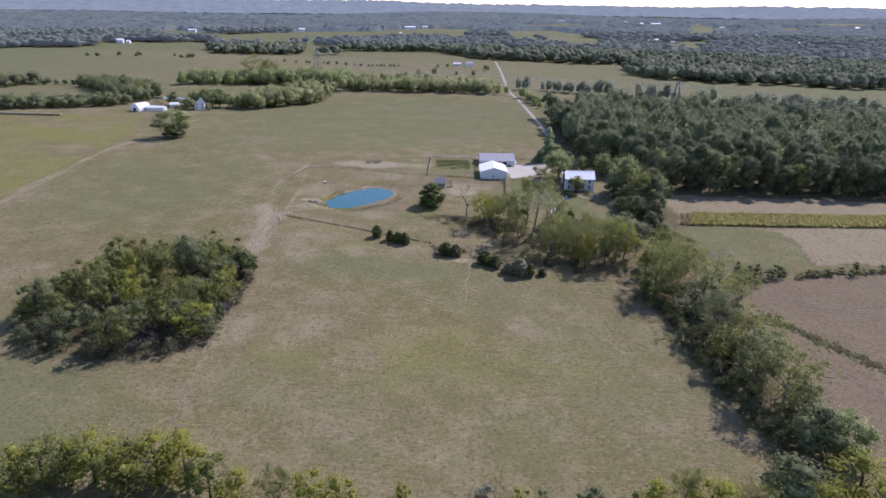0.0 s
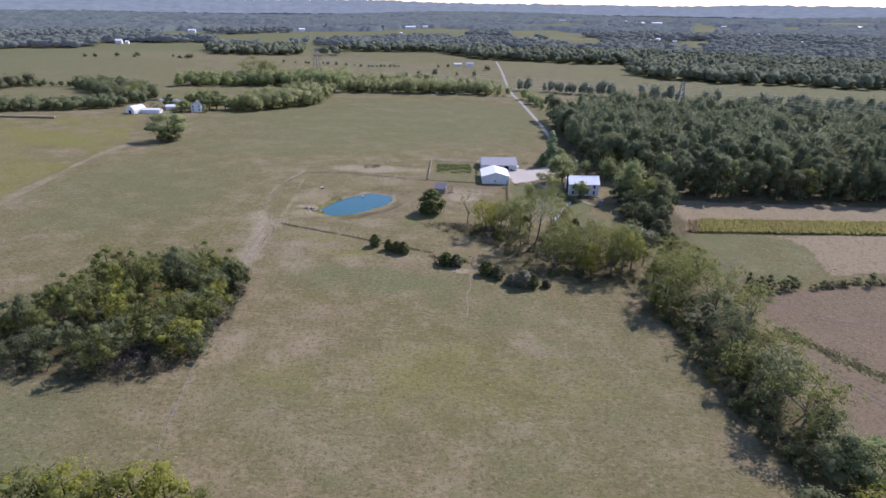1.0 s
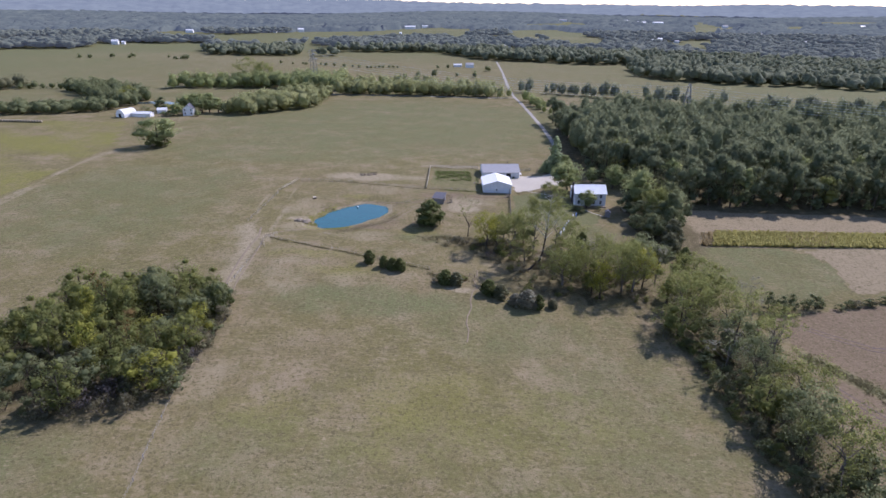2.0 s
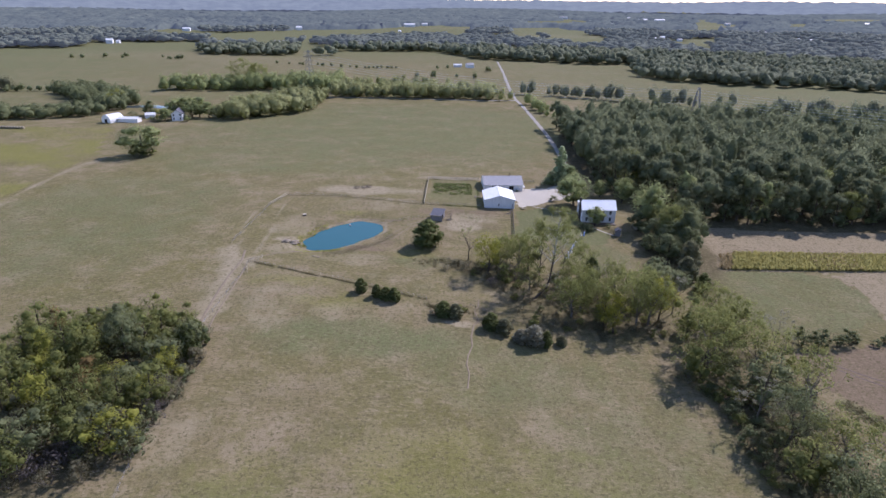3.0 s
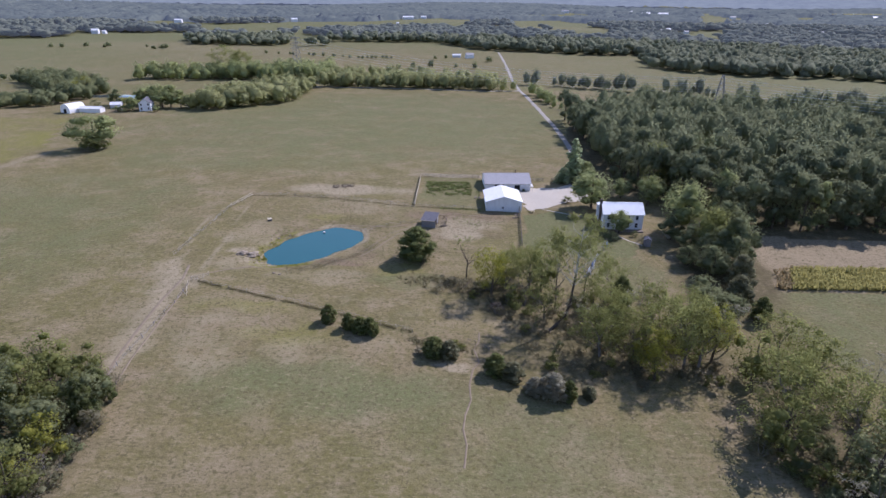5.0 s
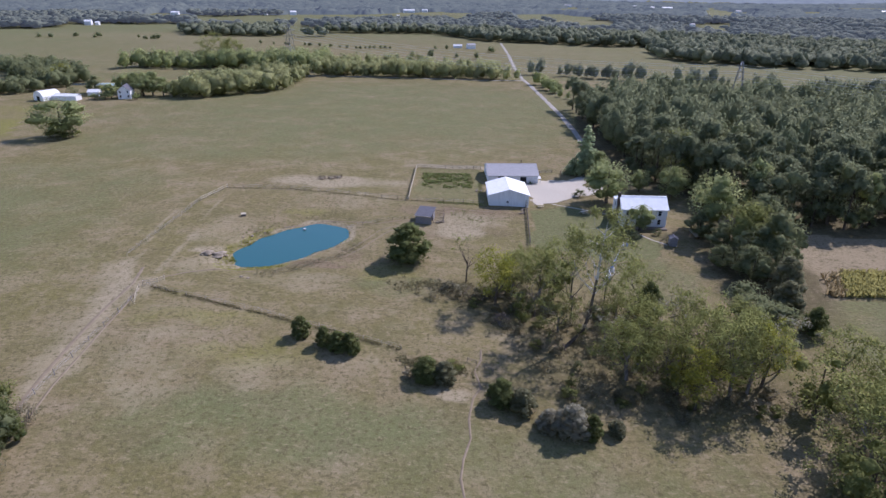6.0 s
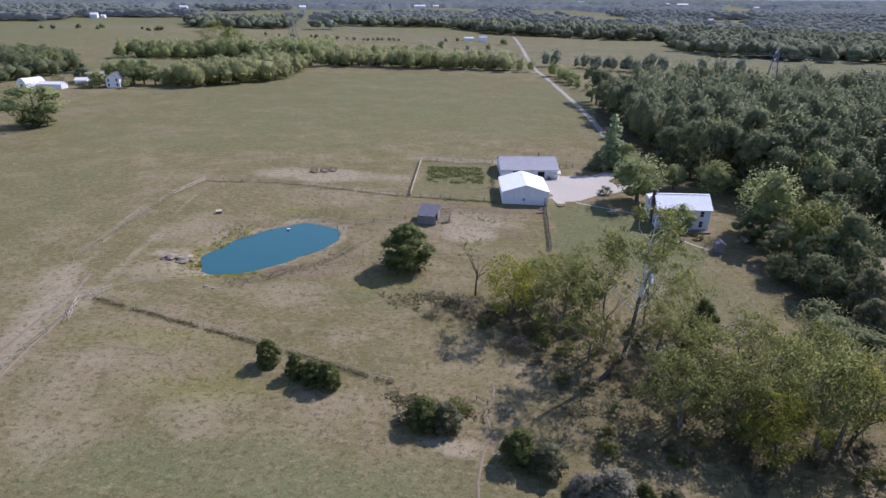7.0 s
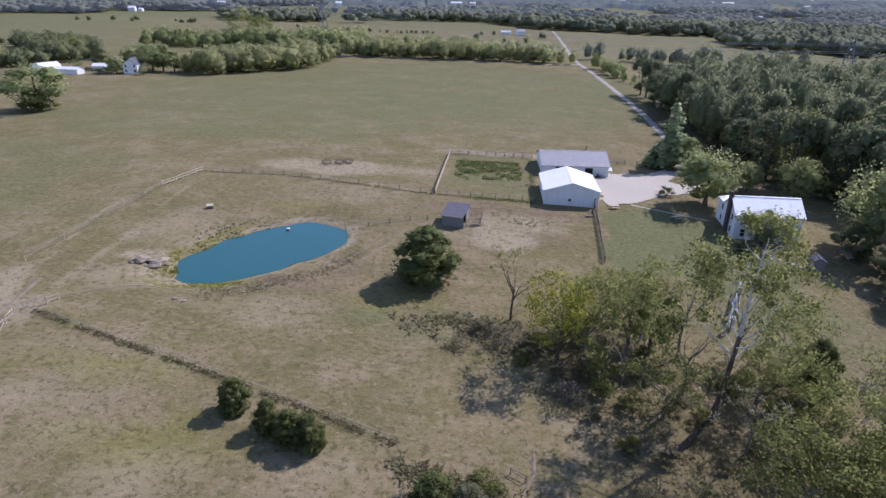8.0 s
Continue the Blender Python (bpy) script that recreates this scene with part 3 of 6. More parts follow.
def build_drive():
    xs, ys = np.arange(30, 66, 0.3), np.arange(268, 306, 0.3)
    x, y = (a.ravel() for a in np.meshgrid(xs, ys))
    wob = 0.5 * np.sin(x * 1.3 + y) + 0.4 * np.sin(y * 1.7 - x * 0.6) + 0.3 * np.sin(x * 4.1) * np.sin(y * 3.3)
    ok = inside(x + wob, y + wob, DRIVE)
    nx = len(xs)
    i = (np.arange(len(ys) - 1)[:, None] * nx + np.arange(nx - 1)).ravel()
    i = i[ok[i] & ok[i + 1] & ok[i + nx] & ok[i + nx + 1]]
    me = mesh_of("driveway", np.c_[x, y, land(x, y) + 0.12], np.c_[i, i + 1, i + nx + 1, i + nx], GRAVEL, True)
    bm = bmesh.new()
    bm.from_mesh(me)
    bmesh.ops.delete(bm, geom=[v for v in bm.verts if not v.link_faces], context="VERTS")
    bm.to_mesh(me), bm.free()
    tagged(new("driveway", me), "pale gravel farmyard beside the white barn", "driveway", kind="structure")


build_drive()


# ---- trees ----
def leaf_cards(rng, lobes, per, size, flat=0.85, loose=0.35, wild=0.45):
    """Ragged leaf clumps on the outside of rounded lobes. lobes: centre and radius."""
    pos, nor = [], []
    for c, r in lobes:
        d = rng.normal(size=(per, 3))
        d /= np.linalg.norm(d, axis=1)[:, None]
        keep = d[:, 2] > -0.75
        d = d[keep]
        pos.append(np.asarray(c) + d * r * (1.06 - loose * rng.random((len(d), 1)) ** 1.5) * (1, 1, flat))
        nor.append(d)
    p, d = np.concatenate(pos), np.concatenate(nor)
    n = d * 0.75 + rng.normal(size=d.shape) * wild + (0, 0, 0.25)
    n /= np.linalg.norm(n, axis=1)[:, None]
    a = np.cross(n, rng.normal(size=n.shape))
    a /= np.linalg.norm(a, axis=1)[:, None]
    b = np.cross(n, a)
    s = size * (0.6 + 0.8 * rng.random((len(p), 1)))
    k = 0.55 + 0.45 * rng.random((len(p), 4, 1))
    v = np.stack([p + a * s * k[:, 0], p + b * s * 0.7 * k[:, 1], p - a * s * k[:, 2], p - b * s * 0.7 * k[:, 3]], 1)
    v[:, 0] -= n * s * 0.3
    v[:, 2] -= n * s * 0.3
    f = np.arange(len(p) * 4).reshape(-1, 4)
    # leaves of one bough catch the light together
    out = p - (p.mean(0) * (1, 1, 0.8))
    out /= np.linalg.norm(out, axis=1)[:, None] + 1e-6
    soft = d * 0.7 + out * 0.4 + n * 0.40 + (0, 0, 0.1)
    soft /= np.linalg.norm(soft, axis=1)[:, None]
    return v.reshape(-1, 3), f, np.repeat(soft, 4, 0)


def unit_ball(n):
    """A cube of n by n faces a side, blown up to a ball."""
    u = np.linspace(-1, 1, n + 1)
    seen, verts, faces = {}, [], []
    for axis in range(3):
        for side in (-1, 1):
            rows = []
            for a in u:
                for b in u:
                    p = [0.0, 0.0, 0.0]
                    p[axis], p[(axis + 1) % 3], p[(axis + 2) % 3] = side, a * side, b
                    key = tuple(np.round(p, 4))
                    if key not in seen:
                        seen[key] = len(verts)
                        verts.append(np.array(p) / np.linalg.norm(p))
                    rows.append(seen[key])
            faces += [(rows[i * (n + 1) + j], rows[(i + 1) * (n + 1) + j], rows[(i + 1) * (n + 1) + j + 1], rows[i * (n + 1) + j + 1]) for i in range(n) for j in range(n)]
    return np.array(verts), np.array(faces)


BALLS = {n: unit_ball(n) for n in (2, 3)}


def leaf_mass(rng, lobes, shrink=0.8, n=2, flat=0.85, uneven=0.2):
    """The dense inner foliage of each lobe, lumpy and closed."""
    u, q = BALLS[n]
    v, f, w = [], [], []
    for k, (c, r) in enumerate(lobes):
        turn = Euler(rng.uniform(0, 6.28, 3)).to_matrix()
        d = u @ np.array(turn).T
        v.append(np.asarray(c) + d * (r * shrink * (1 + uneven * rng.normal(size=(len(d), 1)))) * (1, 1, flat))
        f.append(q + k * len(u))
        soft = d + (0, 0, 0.15) + rng.normal(size=d.shape) * 0.30
        w.append(soft / np.linalg.norm(soft, axis=1)[:, None])
    return np.concatenate(v), np.concatenate(f), np.concatenate(w)


def together(*pieces):
    pile = Pile()
    for p in pieces:
        pile.add(*p)
    return np.concatenate(pile.v), np.concatenate(pile.f), np.concatenate(pile.w)


def limbs(rng, pile, start, way, length, radius, depth, spread=0.7, tips=None, sides=6):
    """A limb that bends and forks."""
    way = Vector(way).normalized()
    pts, radii, p = [Vector(start)], [radius], Vector(start)
    for k in range(3):
        way = (way + Vector(rng.normal(size=3)) * 0.16 + Vector((0, 0, 0.06))).normalized()
        p = p + way * length / 3
        pts.append(p)
        radii.append(radius * (1 - 0.23 * (k + 1)))
    pile.add(*tube(pts, radii, sides))
    if depth == 0:
        if tips is not None:
            tips.append(tuple(p))
        return
    for k in range(3 if depth > 1 else 2):
        turn = way.orthogonal().normalized()
        turn.rotate(Matrix.Rotation(rng.random() * 6.28, 3, way))
        limbs(rng, pile, pts[2] if k == 0 else p, way + turn * (spread * (0.7 + 0.6 * rng.random())), length * 0.68, radii[-1] * (0.95 if k else 0.7), depth - 1, spread, tips, 3)


def tree_meshes(kind, seed):
    """Wood and crown of a tree 10 m high and about 7 m wide."""
    rng = np.random.default_rng(seed)
    wood, lobes, tips = Pile(), [], []
    style, leaf, wood_mat = KINDS[kind]
    if style in ("round", "forest", "full"):
        wood.add(*tube([(0, 0, -0.4), (0.05, 0.02, 1.5), (0.0, 0.1, 4.0), (0.1, 0.0, 7.5)], [0.30, 0.22, 0.16, 0.05], 7))
        for k in range(5 if style == "round" else 2):
            a = k * 1.25 + rng.random()
            limbs(rng, wood, (0, 0, 1.8 + 0.7 * k), (math.cos(a), math.sin(a), 0.7), 2.6, 0.10, 1, 0.7, None, 4)
        squash = rng.uniform(0.85, 1.15)
        if style == "forest":
            for k in range(19):
                a, e = k * 2.4 + rng.normal() * 0.3, rng.uniform(-1.25, 1.45)
                q = rng.uniform(0.8, 1.0)
                lobes.append(((math.cos(a) * math.cos(e) * 2.3 * q, math.sin(a) * math.cos(e) * 2.3 * q, 6.2 + math.sin(e) * (2.4 if e > 0 else 4.4)), rng.uniform(1.15, 1.7)))
        for k in range({"round": 27, "full": 40, "forest": 0}[style]):
            d = rng.normal(size=3)
            d /= np.linalg.norm(d)
            q = rng.uniform(0.55, 1.0)
            top = 0.5 * (1 + d[2])
            wide = 2.75 * (0.72 + 0.5 * math.sin(2.6 * top))
            c = (d[0] * wide * q * squash, d[1] * wide * q / squash, 5.1 + d[2] * 3.9 * q)
            lobes.append((c, rng.uniform(1.0, 1.6)))
        whole = leaf_cards(rng, [((0, 0, 5.2 if style == "round" else 5.6), 3.15 if style == "round" else 3.0)], 420 if style == "round" else 120, 0.20 if style == "round" else 0.24, 1.22, 0.4, 0.6)
        if style == "full":
            whole = leaf_cards(rng, [((0, 0, 5.2), 3.3), ((0, 0, 4.6), 2.9)], 480, 0.19, 1.25, 0.3, 0.6)
        cards = leaf_cards(rng, lobes, 50 if style == "full" else 46 if style == "round" else 56, {"round": 0.190, "full": 0.165, "forest": 0.205}[style], 0.9, 0.24, 0.45 if style == "round" else 0.38)
        v, f, soft = together(whole, cards, leaf_mass(rng, lobes[::2], {"forest": 0.66, "round": 0.50, "full": 0.68}[style], 2, 0.9, 0.24))
    elif style == "open":
        pts = [(0, 0, -0.4), (0.1, 0, 1.6), (0.25, 0.1, 3.4)]
        wood.add(*tube(pts, [0.24, 0.19, 0.15], 7))
        for k in range(5):
            a = k * 1.3 + rng.random()
            limbs(rng, wood, pts[2] if k > 1 else pts[1], (math.cos(a) * 0.7, math.sin(a) * 0.7, 1.0), 2.7, 0.11, 2, 0.62, tips, 5)
        for t in tips:
            lobes.append((np.array(t) + rng.normal(size=3) * 0.25, rng.uniform(0.5, 1.0)))
        for k in range(16):
            a, h = rng.random() * 6.28, rng.uniform(2.0, 7.5)
            q = rng.uniform(1.2, 3.2)
            lobes.append(((math.cos(a) * q, math.sin(a) * q, h), rng.uniform(0.6, 1.1)))
        for k in range(34):
            a, h, q = rng.random() * 6.28, rng.uniform(2.6, 9.2), rng.random() ** 0.6
            wide = 3.3 * math.sin(math.pi * min(0.95, (h - 1.2) / 9.0)) ** 0.6
            lobes.append(((math.cos(a) * q * wide, math.sin(a) * q * wide, h), rng.uniform(0.6, 1.05)))
        v, f, soft = leaf_cards(rng, lobes, 62, 0.132, 1.0, 0.85)
    elif style == "sparse":
        wood.add(*tube([(0, 0, -0.4), (0.1, 0.05, 2.0), (0.0, 0.2, 4.2)], [0.16, 0.13, 0.10], 6))
        for k in range(6):
            a = k * 1.1 + rng.random()
            limbs(rng, wood, (0.02, 0.12, 2.6 + 0.32 * k), (math.cos(a) * 0.75, math.sin(a) * 0.75, 1.0), 2.8, 0.085, 2, 0.55, tips, 5)
        for t in tips:
            if rng.random() < 0.6:
                lobes.append((np.array(t), rng.uniform(0.4, 0.8)))
        v, f, soft = leaf_cards(rng, lobes, 32, 0.14, 0.9, 0.9)
    elif style == "cedar":
        wood.add(*tube([(0, 0, -0.3), (0, 0, 3), (0.05, 0, 8)], [0.28, 0.2, 0.04], 6))
        for k in range(80):
            h = (k + rng.random()) / 80
            wide = 3.0 * (1 - h**1.9) ** 0.6 * (0.82 + 0.25 * min(1, h * 4))
            a, q = k * 2.4 + rng.random(), rng.uniform(0.62, 0.95)
            lobes.append(((math.cos(a) * wide * q, math.sin(a) * wide * q, 0.7 + 8.5 * h), rng.uniform(0.7, 1.1) * (1.15 - 0.35 * h)))
        for h in (1.2, 2.6, 4.0, 5.4, 6.6, 7.8):
            lobes.append(((0, 0, h), 2.3 * (1 - (h / 10.5) ** 2) ** 0.6))
        v, f, soft = together(leaf_cards(rng, lobes, 44, 0.19, 1.0, 0.35), leaf_mass(rng, lobes[::3], 0.78, 2, 1.0))
    elif style == "conifer":
        wood.add(*tube([(0, 0, -0.3), (0, 0, 4), (0, 0, 9.6)], [0.22, 0.14, 0.02], 6))
        for k in range(15):
            h = k / 14
            wide = 3.1 * (1 - h) ** 0.8 + 0.15
            for j in range(max(4, int(13 * (1 - h)))):
                a = rng.random() * 6.28
                q = rng.uniform(0.45, 1.0)
                lobes.append(((math.cos(a) * wide * q, math.sin(a) * wide * q, 1.1 + 8.6 * h - 0.5 * q * (1 - h)), rng.uniform(0.35, 0.7) * (1.25 - 0.6 * h)))
        v, f, soft = together(leaf_cards(rng, lobes, 34, 0.26, 0.7, 0.4), leaf_mass(rng, [((0, 0, 1.6 + 0.9 * k), 2.3 * (1 - k / 9) + 0.25) for k in range(9)], 0.62, 2, 0.8))
    else:  # shrub, several stems from the ground
        for k in range(4):
            a = rng.random() * 6.28
            limbs(rng, wood, (math.cos(a) * 0.4, math.sin(a) * 0.4, -0.3), (math.cos(a) * 0.5, math.sin(a) * 0.5, 1.2), 4.2, 0.12, 1, 0.6, tips, 4)
        for k in range(18):
            d = rng.normal(size=3)
            d /= np.linalg.norm(d)
            d[2] = abs(d[2])
            q = rng.uniform(0.5, 1.0)
            lobes.append(((d[0] * 2.7 * q, d[1] * 2.7 * q, 1.3 + d[2] * 6.6 * q), rng.uniform(0.8, 1.4)))
        v, f, soft = leaf_cards(rng, lobes, 64 if style == "shrub" else 36, 0.205, 1.0, 0.42 if style == "shrub" else 0.7)
        if style == "shrub":
            v, f, soft = together((v, f, soft), leaf_mass(rng, lobes[::2], 0.52, 2, 1.0, 0.24))
    return wood.mesh("stem_clump" if style in ("shrub", "brush") else "trunk", wood_mat), mesh_of("crown", v, f, LEAF[leaf], True, soft)


KINDS = {
    "oak": ("round", "oak", BARK), "lime": ("round", "lime", BARK), "maple": ("round", "maple", BARK), "yellow": ("open", "yellow", BARK),
    "willow": ("open", "willow", GREY_BARK), "forest": ("forest", "forest", BARK), "olive": ("round", "willow", BARK), "thin": ("sparse", "willow", GREY_BARK),
    "bare": ("sparse", "grey", GREY_BARK), "cedar": ("cedar", "cedar", BARK), "spruce": ("conifer", "spruce", BARK), "shrub": ("shrub", "oak", BARK),
    "brush": ("brush", "brush", GREY_BARK), "grey": ("shrub", "grey", GREY_BARK), "rust": ("round", "rust", BARK), "locust": ("open", "oak", BARK),
    "bramble": ("shrub", "brush", GREY_BARK), "yard_maple": ("full", "maple", BARK), "yard_olive": ("full", "willow", BARK), "yard_pale": ("full", "maple", BARK), "brushy": ("shrub", "ash", GREY_BARK), "slender": ("sparse", "willow", BARK), "yard_oak": ("full", "oak", BARK), "sapling": ("shrub", "willow", BARK), "green_sapling": ("shrub", "maple", BARK), "lime_sapling": ("shrub", "lime", BARK), "rusty_sapling": ("shrub", "rust", BARK), "rusty_forest": ("forest", "willow", BARK), "pale_forest": ("forest", "maple", BARK), "grey_forest": ("forest", "oak", BARK), "grey_green": ("cedar", "ash", GREY_BARK), "grey_bush": ("cedar", "grey", GREY_BARK), "twiggy": ("brush", "purple", GREY_BARK),
}
SEEDLINGS = {}
VARIANTS = {"forest": 6, "oak": 5, "willow": 4, "yellow": 3}
plant_rng = np.random.default_rng(11)


def plant(kind, x, y, h, w, label, category="tree", group="", name="tree", sink=0.1):
    """A tree of a kind, so high and so wide, rooted in the land."""
    key = (kind, int(plant_rng.integers(VARIANTS.get(kind, 3))))
    turn, big = plant_rng.random() * 360, Vector((w / 7, w / 7, h / 10))
    spot = Vector((x, y, height(x, y) - sink))
    lean = Euler((radians(plant_rng.normal() * 1.5), radians(plant_rng.normal() * 1.5), radians(turn)))
    if key not in SEEDLINGS:
        wood, crown = tree_meshes(kind, sum(map(ord, kind)) * 7 + key[1])
        ob = empty(name, Matrix.LocRotScale(spot, lean, big), label, category, group)
        part(wood.name.split(".")[0], wood, None, ob)
        part("crown", crown, None, ob)
        SEEDLINGS[key] = (ob, big.copy())
        return ob
    first, s = SEEDLINGS[key]
    ob = copy_thing(first, Matrix.LocRotScale(spot, lean, Vector((big.x / s.x, big.y / s.y, big.z / s.z))))
    ob.name = name
    ob["label"], ob["category"], ob["group"] = label, category, group
    return ob


def fill(poly, gap, seed, jitter=0.42):
    """Spots spread evenly over a polygon of the plan."""
    rng = np.random.default_rng(seed)
    xs, ys = [p[0] for p in poly], [p[1] for p in poly]
    x, y = np.meshgrid(np.arange(min(xs), max(xs), gap), np.arange(min(ys), max(ys), gap * 0.9))
    x = x + (np.arange(x.shape[0])[:, None] % 2) * gap / 2
    x, y = (a.ravel() + rng.normal(size=a.size) * gap * jitter * 0.6 for a in (x, y))
    ok = inside(x, y, poly)
    return list(zip(x[ok], y[ok]))


def along(line, gap, wide, seed):
    r2, out = np.random.default_rng(seed), []
    for (x0, y0), (x1, y1) in zip(line, line[1:]):
        k = max(1, int(math.hypot(x1 - x0, y1 - y0) / gap))
        out += [(x0 + (x1 - x0) * (j + r2.random()) / k + r2.normal() * wide, y0 + (y1 - y0) * (j + r2.random()) / k + r2.normal() * wide) for j in range(k)]
    return out


def pick(rng, choices):
    return choices[int(rng.integers(len(choices)))]


# the round wood in the pasture
rng = np.random.default_rng(3)
WOODLOT = [(-58, 170), (-55.5, 148), (-56, 130), (-63, 123), (-82, 120), (-100, 125), (-108, 138), (-104, 155), (-92, 168), (-76, 175)]
for x, y in fill(WOODLOT, 5.6, 21):
    edge = min(math.hypot(x - px, y - py) for px, py in WOODLOT)
    kind = pick(rng, ["sapling", "olive", "olive", "oak", "sapling", "sapling", "oak", "olive", "rusty_sapling" if rng.random() < 0.4 else "sapling", "brushy", "twiggy", "shrub", "lime_sapling", "brushy"])
    h = rng.uniform(7, 12.5) + (4.0 if edge > 14 else 0)
    if kind in ("twiggy", "brushy"):
        h *= 0.75
    plant(kind, x, y, h, rng.uniform(7.0, 10.5), {"rusty_sapling": "broadleaf tree turning rusty brown in a small wood", "lime_sapling": "bright yellow-green broadleaf tree in a small wood", "olive": "olive-green broadleaf tree in a small wood", "sapling": "olive-green broadleaf tree in a small wood", "brushy": "greyish green broadleaf tree in a small wood", "twiggy": "purplish grey half-bare tree in a small wood"}.get(kind, "dull dark green broadleaf tree in a small wood"), group="trees of the small wood")
for k in range(len(WOODLOT)):
    (x0, y0), (x1, y1) = WOODLOT[k], WOODLOT[(k + 1) % len(WOODLOT)]
    n = int(math.hypot(x1 - x0, y1 - y0) / 4.2)
    for j in range(n):
        s = (j + rng.random() * 0.6) / n
        plant(pick(rng, ["shrub", "bramble", "shrub", "brush", "shrub"]), x0 + (x1 - x0) * s + rng.normal() * 0.8, y0 + (y1 - y0) * s + rng.normal() * 0.8, rng.uniform(3.5, 7.5), rng.uniform(4.5, 7), "tangled shrub at the edge of a small wood", "shrub", "shrubs round the small wood", "shrub")
plant("lime", -60, 129, 10.5, 10.5, "bright yellow-green broadleaf tree at the wood's edge", group="trees of the small wood")
plant("cedar", -57.5, 160, 9, 5.5, "dark cedar tree at the wood's edge", group="trees of the small wood")
plant("cedar", -57, 165, 7, 5, "dark cedar tree at the wood's edge", group="trees of the small wood")
for x, y in ((-57.5, 139), (-59, 146), (-66, 127), (-72, 123)):
    plant("twiggy", x, y, 7, 8, "leafless purplish grey thicket at the wood's edge", "shrub", "shrubs round the small wood", "shrub")

# trees along the stream below the camera's start
STREAM = [(-71.1, 80.0, 11.0, 8.4), (-67.1, 81.0, 11.0, 10.6), (-63.5, 82.1, 11.0, 9.4), (-59.5, 82.7, 11.5, 10.4), (-52.6, 81.1, 11.5, 10.0), (-48.5, 82.7, 12.0, 11.0), (-43.4, 82.5, 11.0, 8.7), (-38.9, 80.4, 10.5, 7.4), (-33.0, 76.8, 10.5, 6.1)]
for x, y, h, w in STREAM:
    plant(pick(rng, ["lime", "lime", "olive"]), x, y, h, w * 1.1, "bright yellow-green streamside tree with a ragged crown", group="streamside trees")
for x, y, h, w, kind in ((-27.3, 78.7, 9.0, 6.4, "willow"), (-20.8, 77.0, 11.0, 8.0, "lime"), (-15.8, 77.0, 10.0, 5.5, "lime"), (-5.6, 78.1, 8.0, 2.8, "lime"), (7.4, 79.6, 9.0, 6.1, "grey"), (10.3, 79.2, 8.0, 4.6, "thin"), (13.9, 77.9, 8.5, 4.6, "lime"), (18.2, 77.7, 7.0, 4.6, "oak"), (27.4, 78.7, 8.0, 5.8, "oak"), (33.1, 78.4, 7.0, 5.3, "olive"), (37.7, 78.6, 9.0, 7.5, "lime"), (43.5, 80.9, 10.5, 6.0, "willow"), (47.2, 79.7, 9.0, 10.0, "lime"), (63.5, 83.0, 11.0, 11.5, "yard_oak"), (55.7, 80.0, 8.0, 6.9, "willow"), (76.0, 84.0, 11.0, 12.6, "lime"), (66.6, 79.2, 9.0, 9.6, "lime"), (-80, 79, 11, 11, "oak"), (-90, 78, 12, 11, "oak"), (88, 82, 10, 10, "oak")):
    plant(kind, x, y, h, w, "bright green streamside tree with a ragged crown" if kind == "lime" else "dull green streamside tree with a loose crown", group="streamside trees")

# the tree line beside the ploughed field
LINE = [(67.5, 165, 17, 13, "willow"), (72, 172, 14, 11, "willow"), (76, 160, 17, 12, "willow"), (64, 160, 13, 11, "olive"), (79, 144, 18, 12, "thin"), (74, 151, 15, 11, "oak"), (80, 132, 15, 12, "willow"), (73, 138, 15, 11, "locust"), (76, 121, 16, 12, "oak"), (72, 115, 16, 11, "locust"), (76, 110, 17, 13, "willow"), (81, 117, 14, 9, "thin"), (78.3, 105.6, 12, 8, "oak"), (75, 96.5, 12, 11, "yard_oak"), (79.5, 95, 12, 11.5, "yard_maple"), (70, 145, 12, 9, "bare"), (84, 150, 15, 9, "thin"), (85, 164, 13, 8, "thin"), (88, 173, 12, 7, "bare"), (70, 127, 13, 9, "olive"), (78, 176, 14, 10, "willow"), (88, 158, 12, 8, "willow"), (76, 186, 14, 10, "willow"), (67, 178, 13, 10, "olive"), (82, 183, 11, 8, "olive")]
for x, y, h, w, kind in LINE:
    plant(kind, x, y, h, w, {"thin": "thin half-bare tree with pale limbs in a tree line", "bare": "nearly leafless grey tree in a tree line", "oak": "dark green broadleaf tree in a tree line", "yard_oak": "dark green broadleaf tree in a tree line", "yard_maple": "dark green broadleaf tree in a tree line"}.get(kind, "olive-green willow-like tree with an open crown"), group="trees along the ploughed field")
for x, y in fill([(64, 156), (69, 170), (90, 172), (88, 150), (86, 120), (82, 96), (72, 96), (70, 118), (70, 140)], 5.2, 9):
    plant(pick(rng, ["sapling", "shrub", "brush", "shrub"]), x, y, rng.uniform(3, 6.5), rng.uniform(4, 6.5), "tangled green and brown undergrowth shrub", "shrub", "undergrowth of the tree line", "shrub")

for x, y in along([(61, 163), (65, 150), (66.5, 136), (67, 120), (69, 106), (71, 96)], 2.6, 0.9, 160):
    plant(pick(rng, ["sapling", "shrub", "shrub", "brushy"]), x, y, rng.uniform(3.5, 7.5), rng.uniform(4.5, 6.5), "dense dull green shrub along a tree line", "shrub", "undergrowth of the tree line", "shrub")

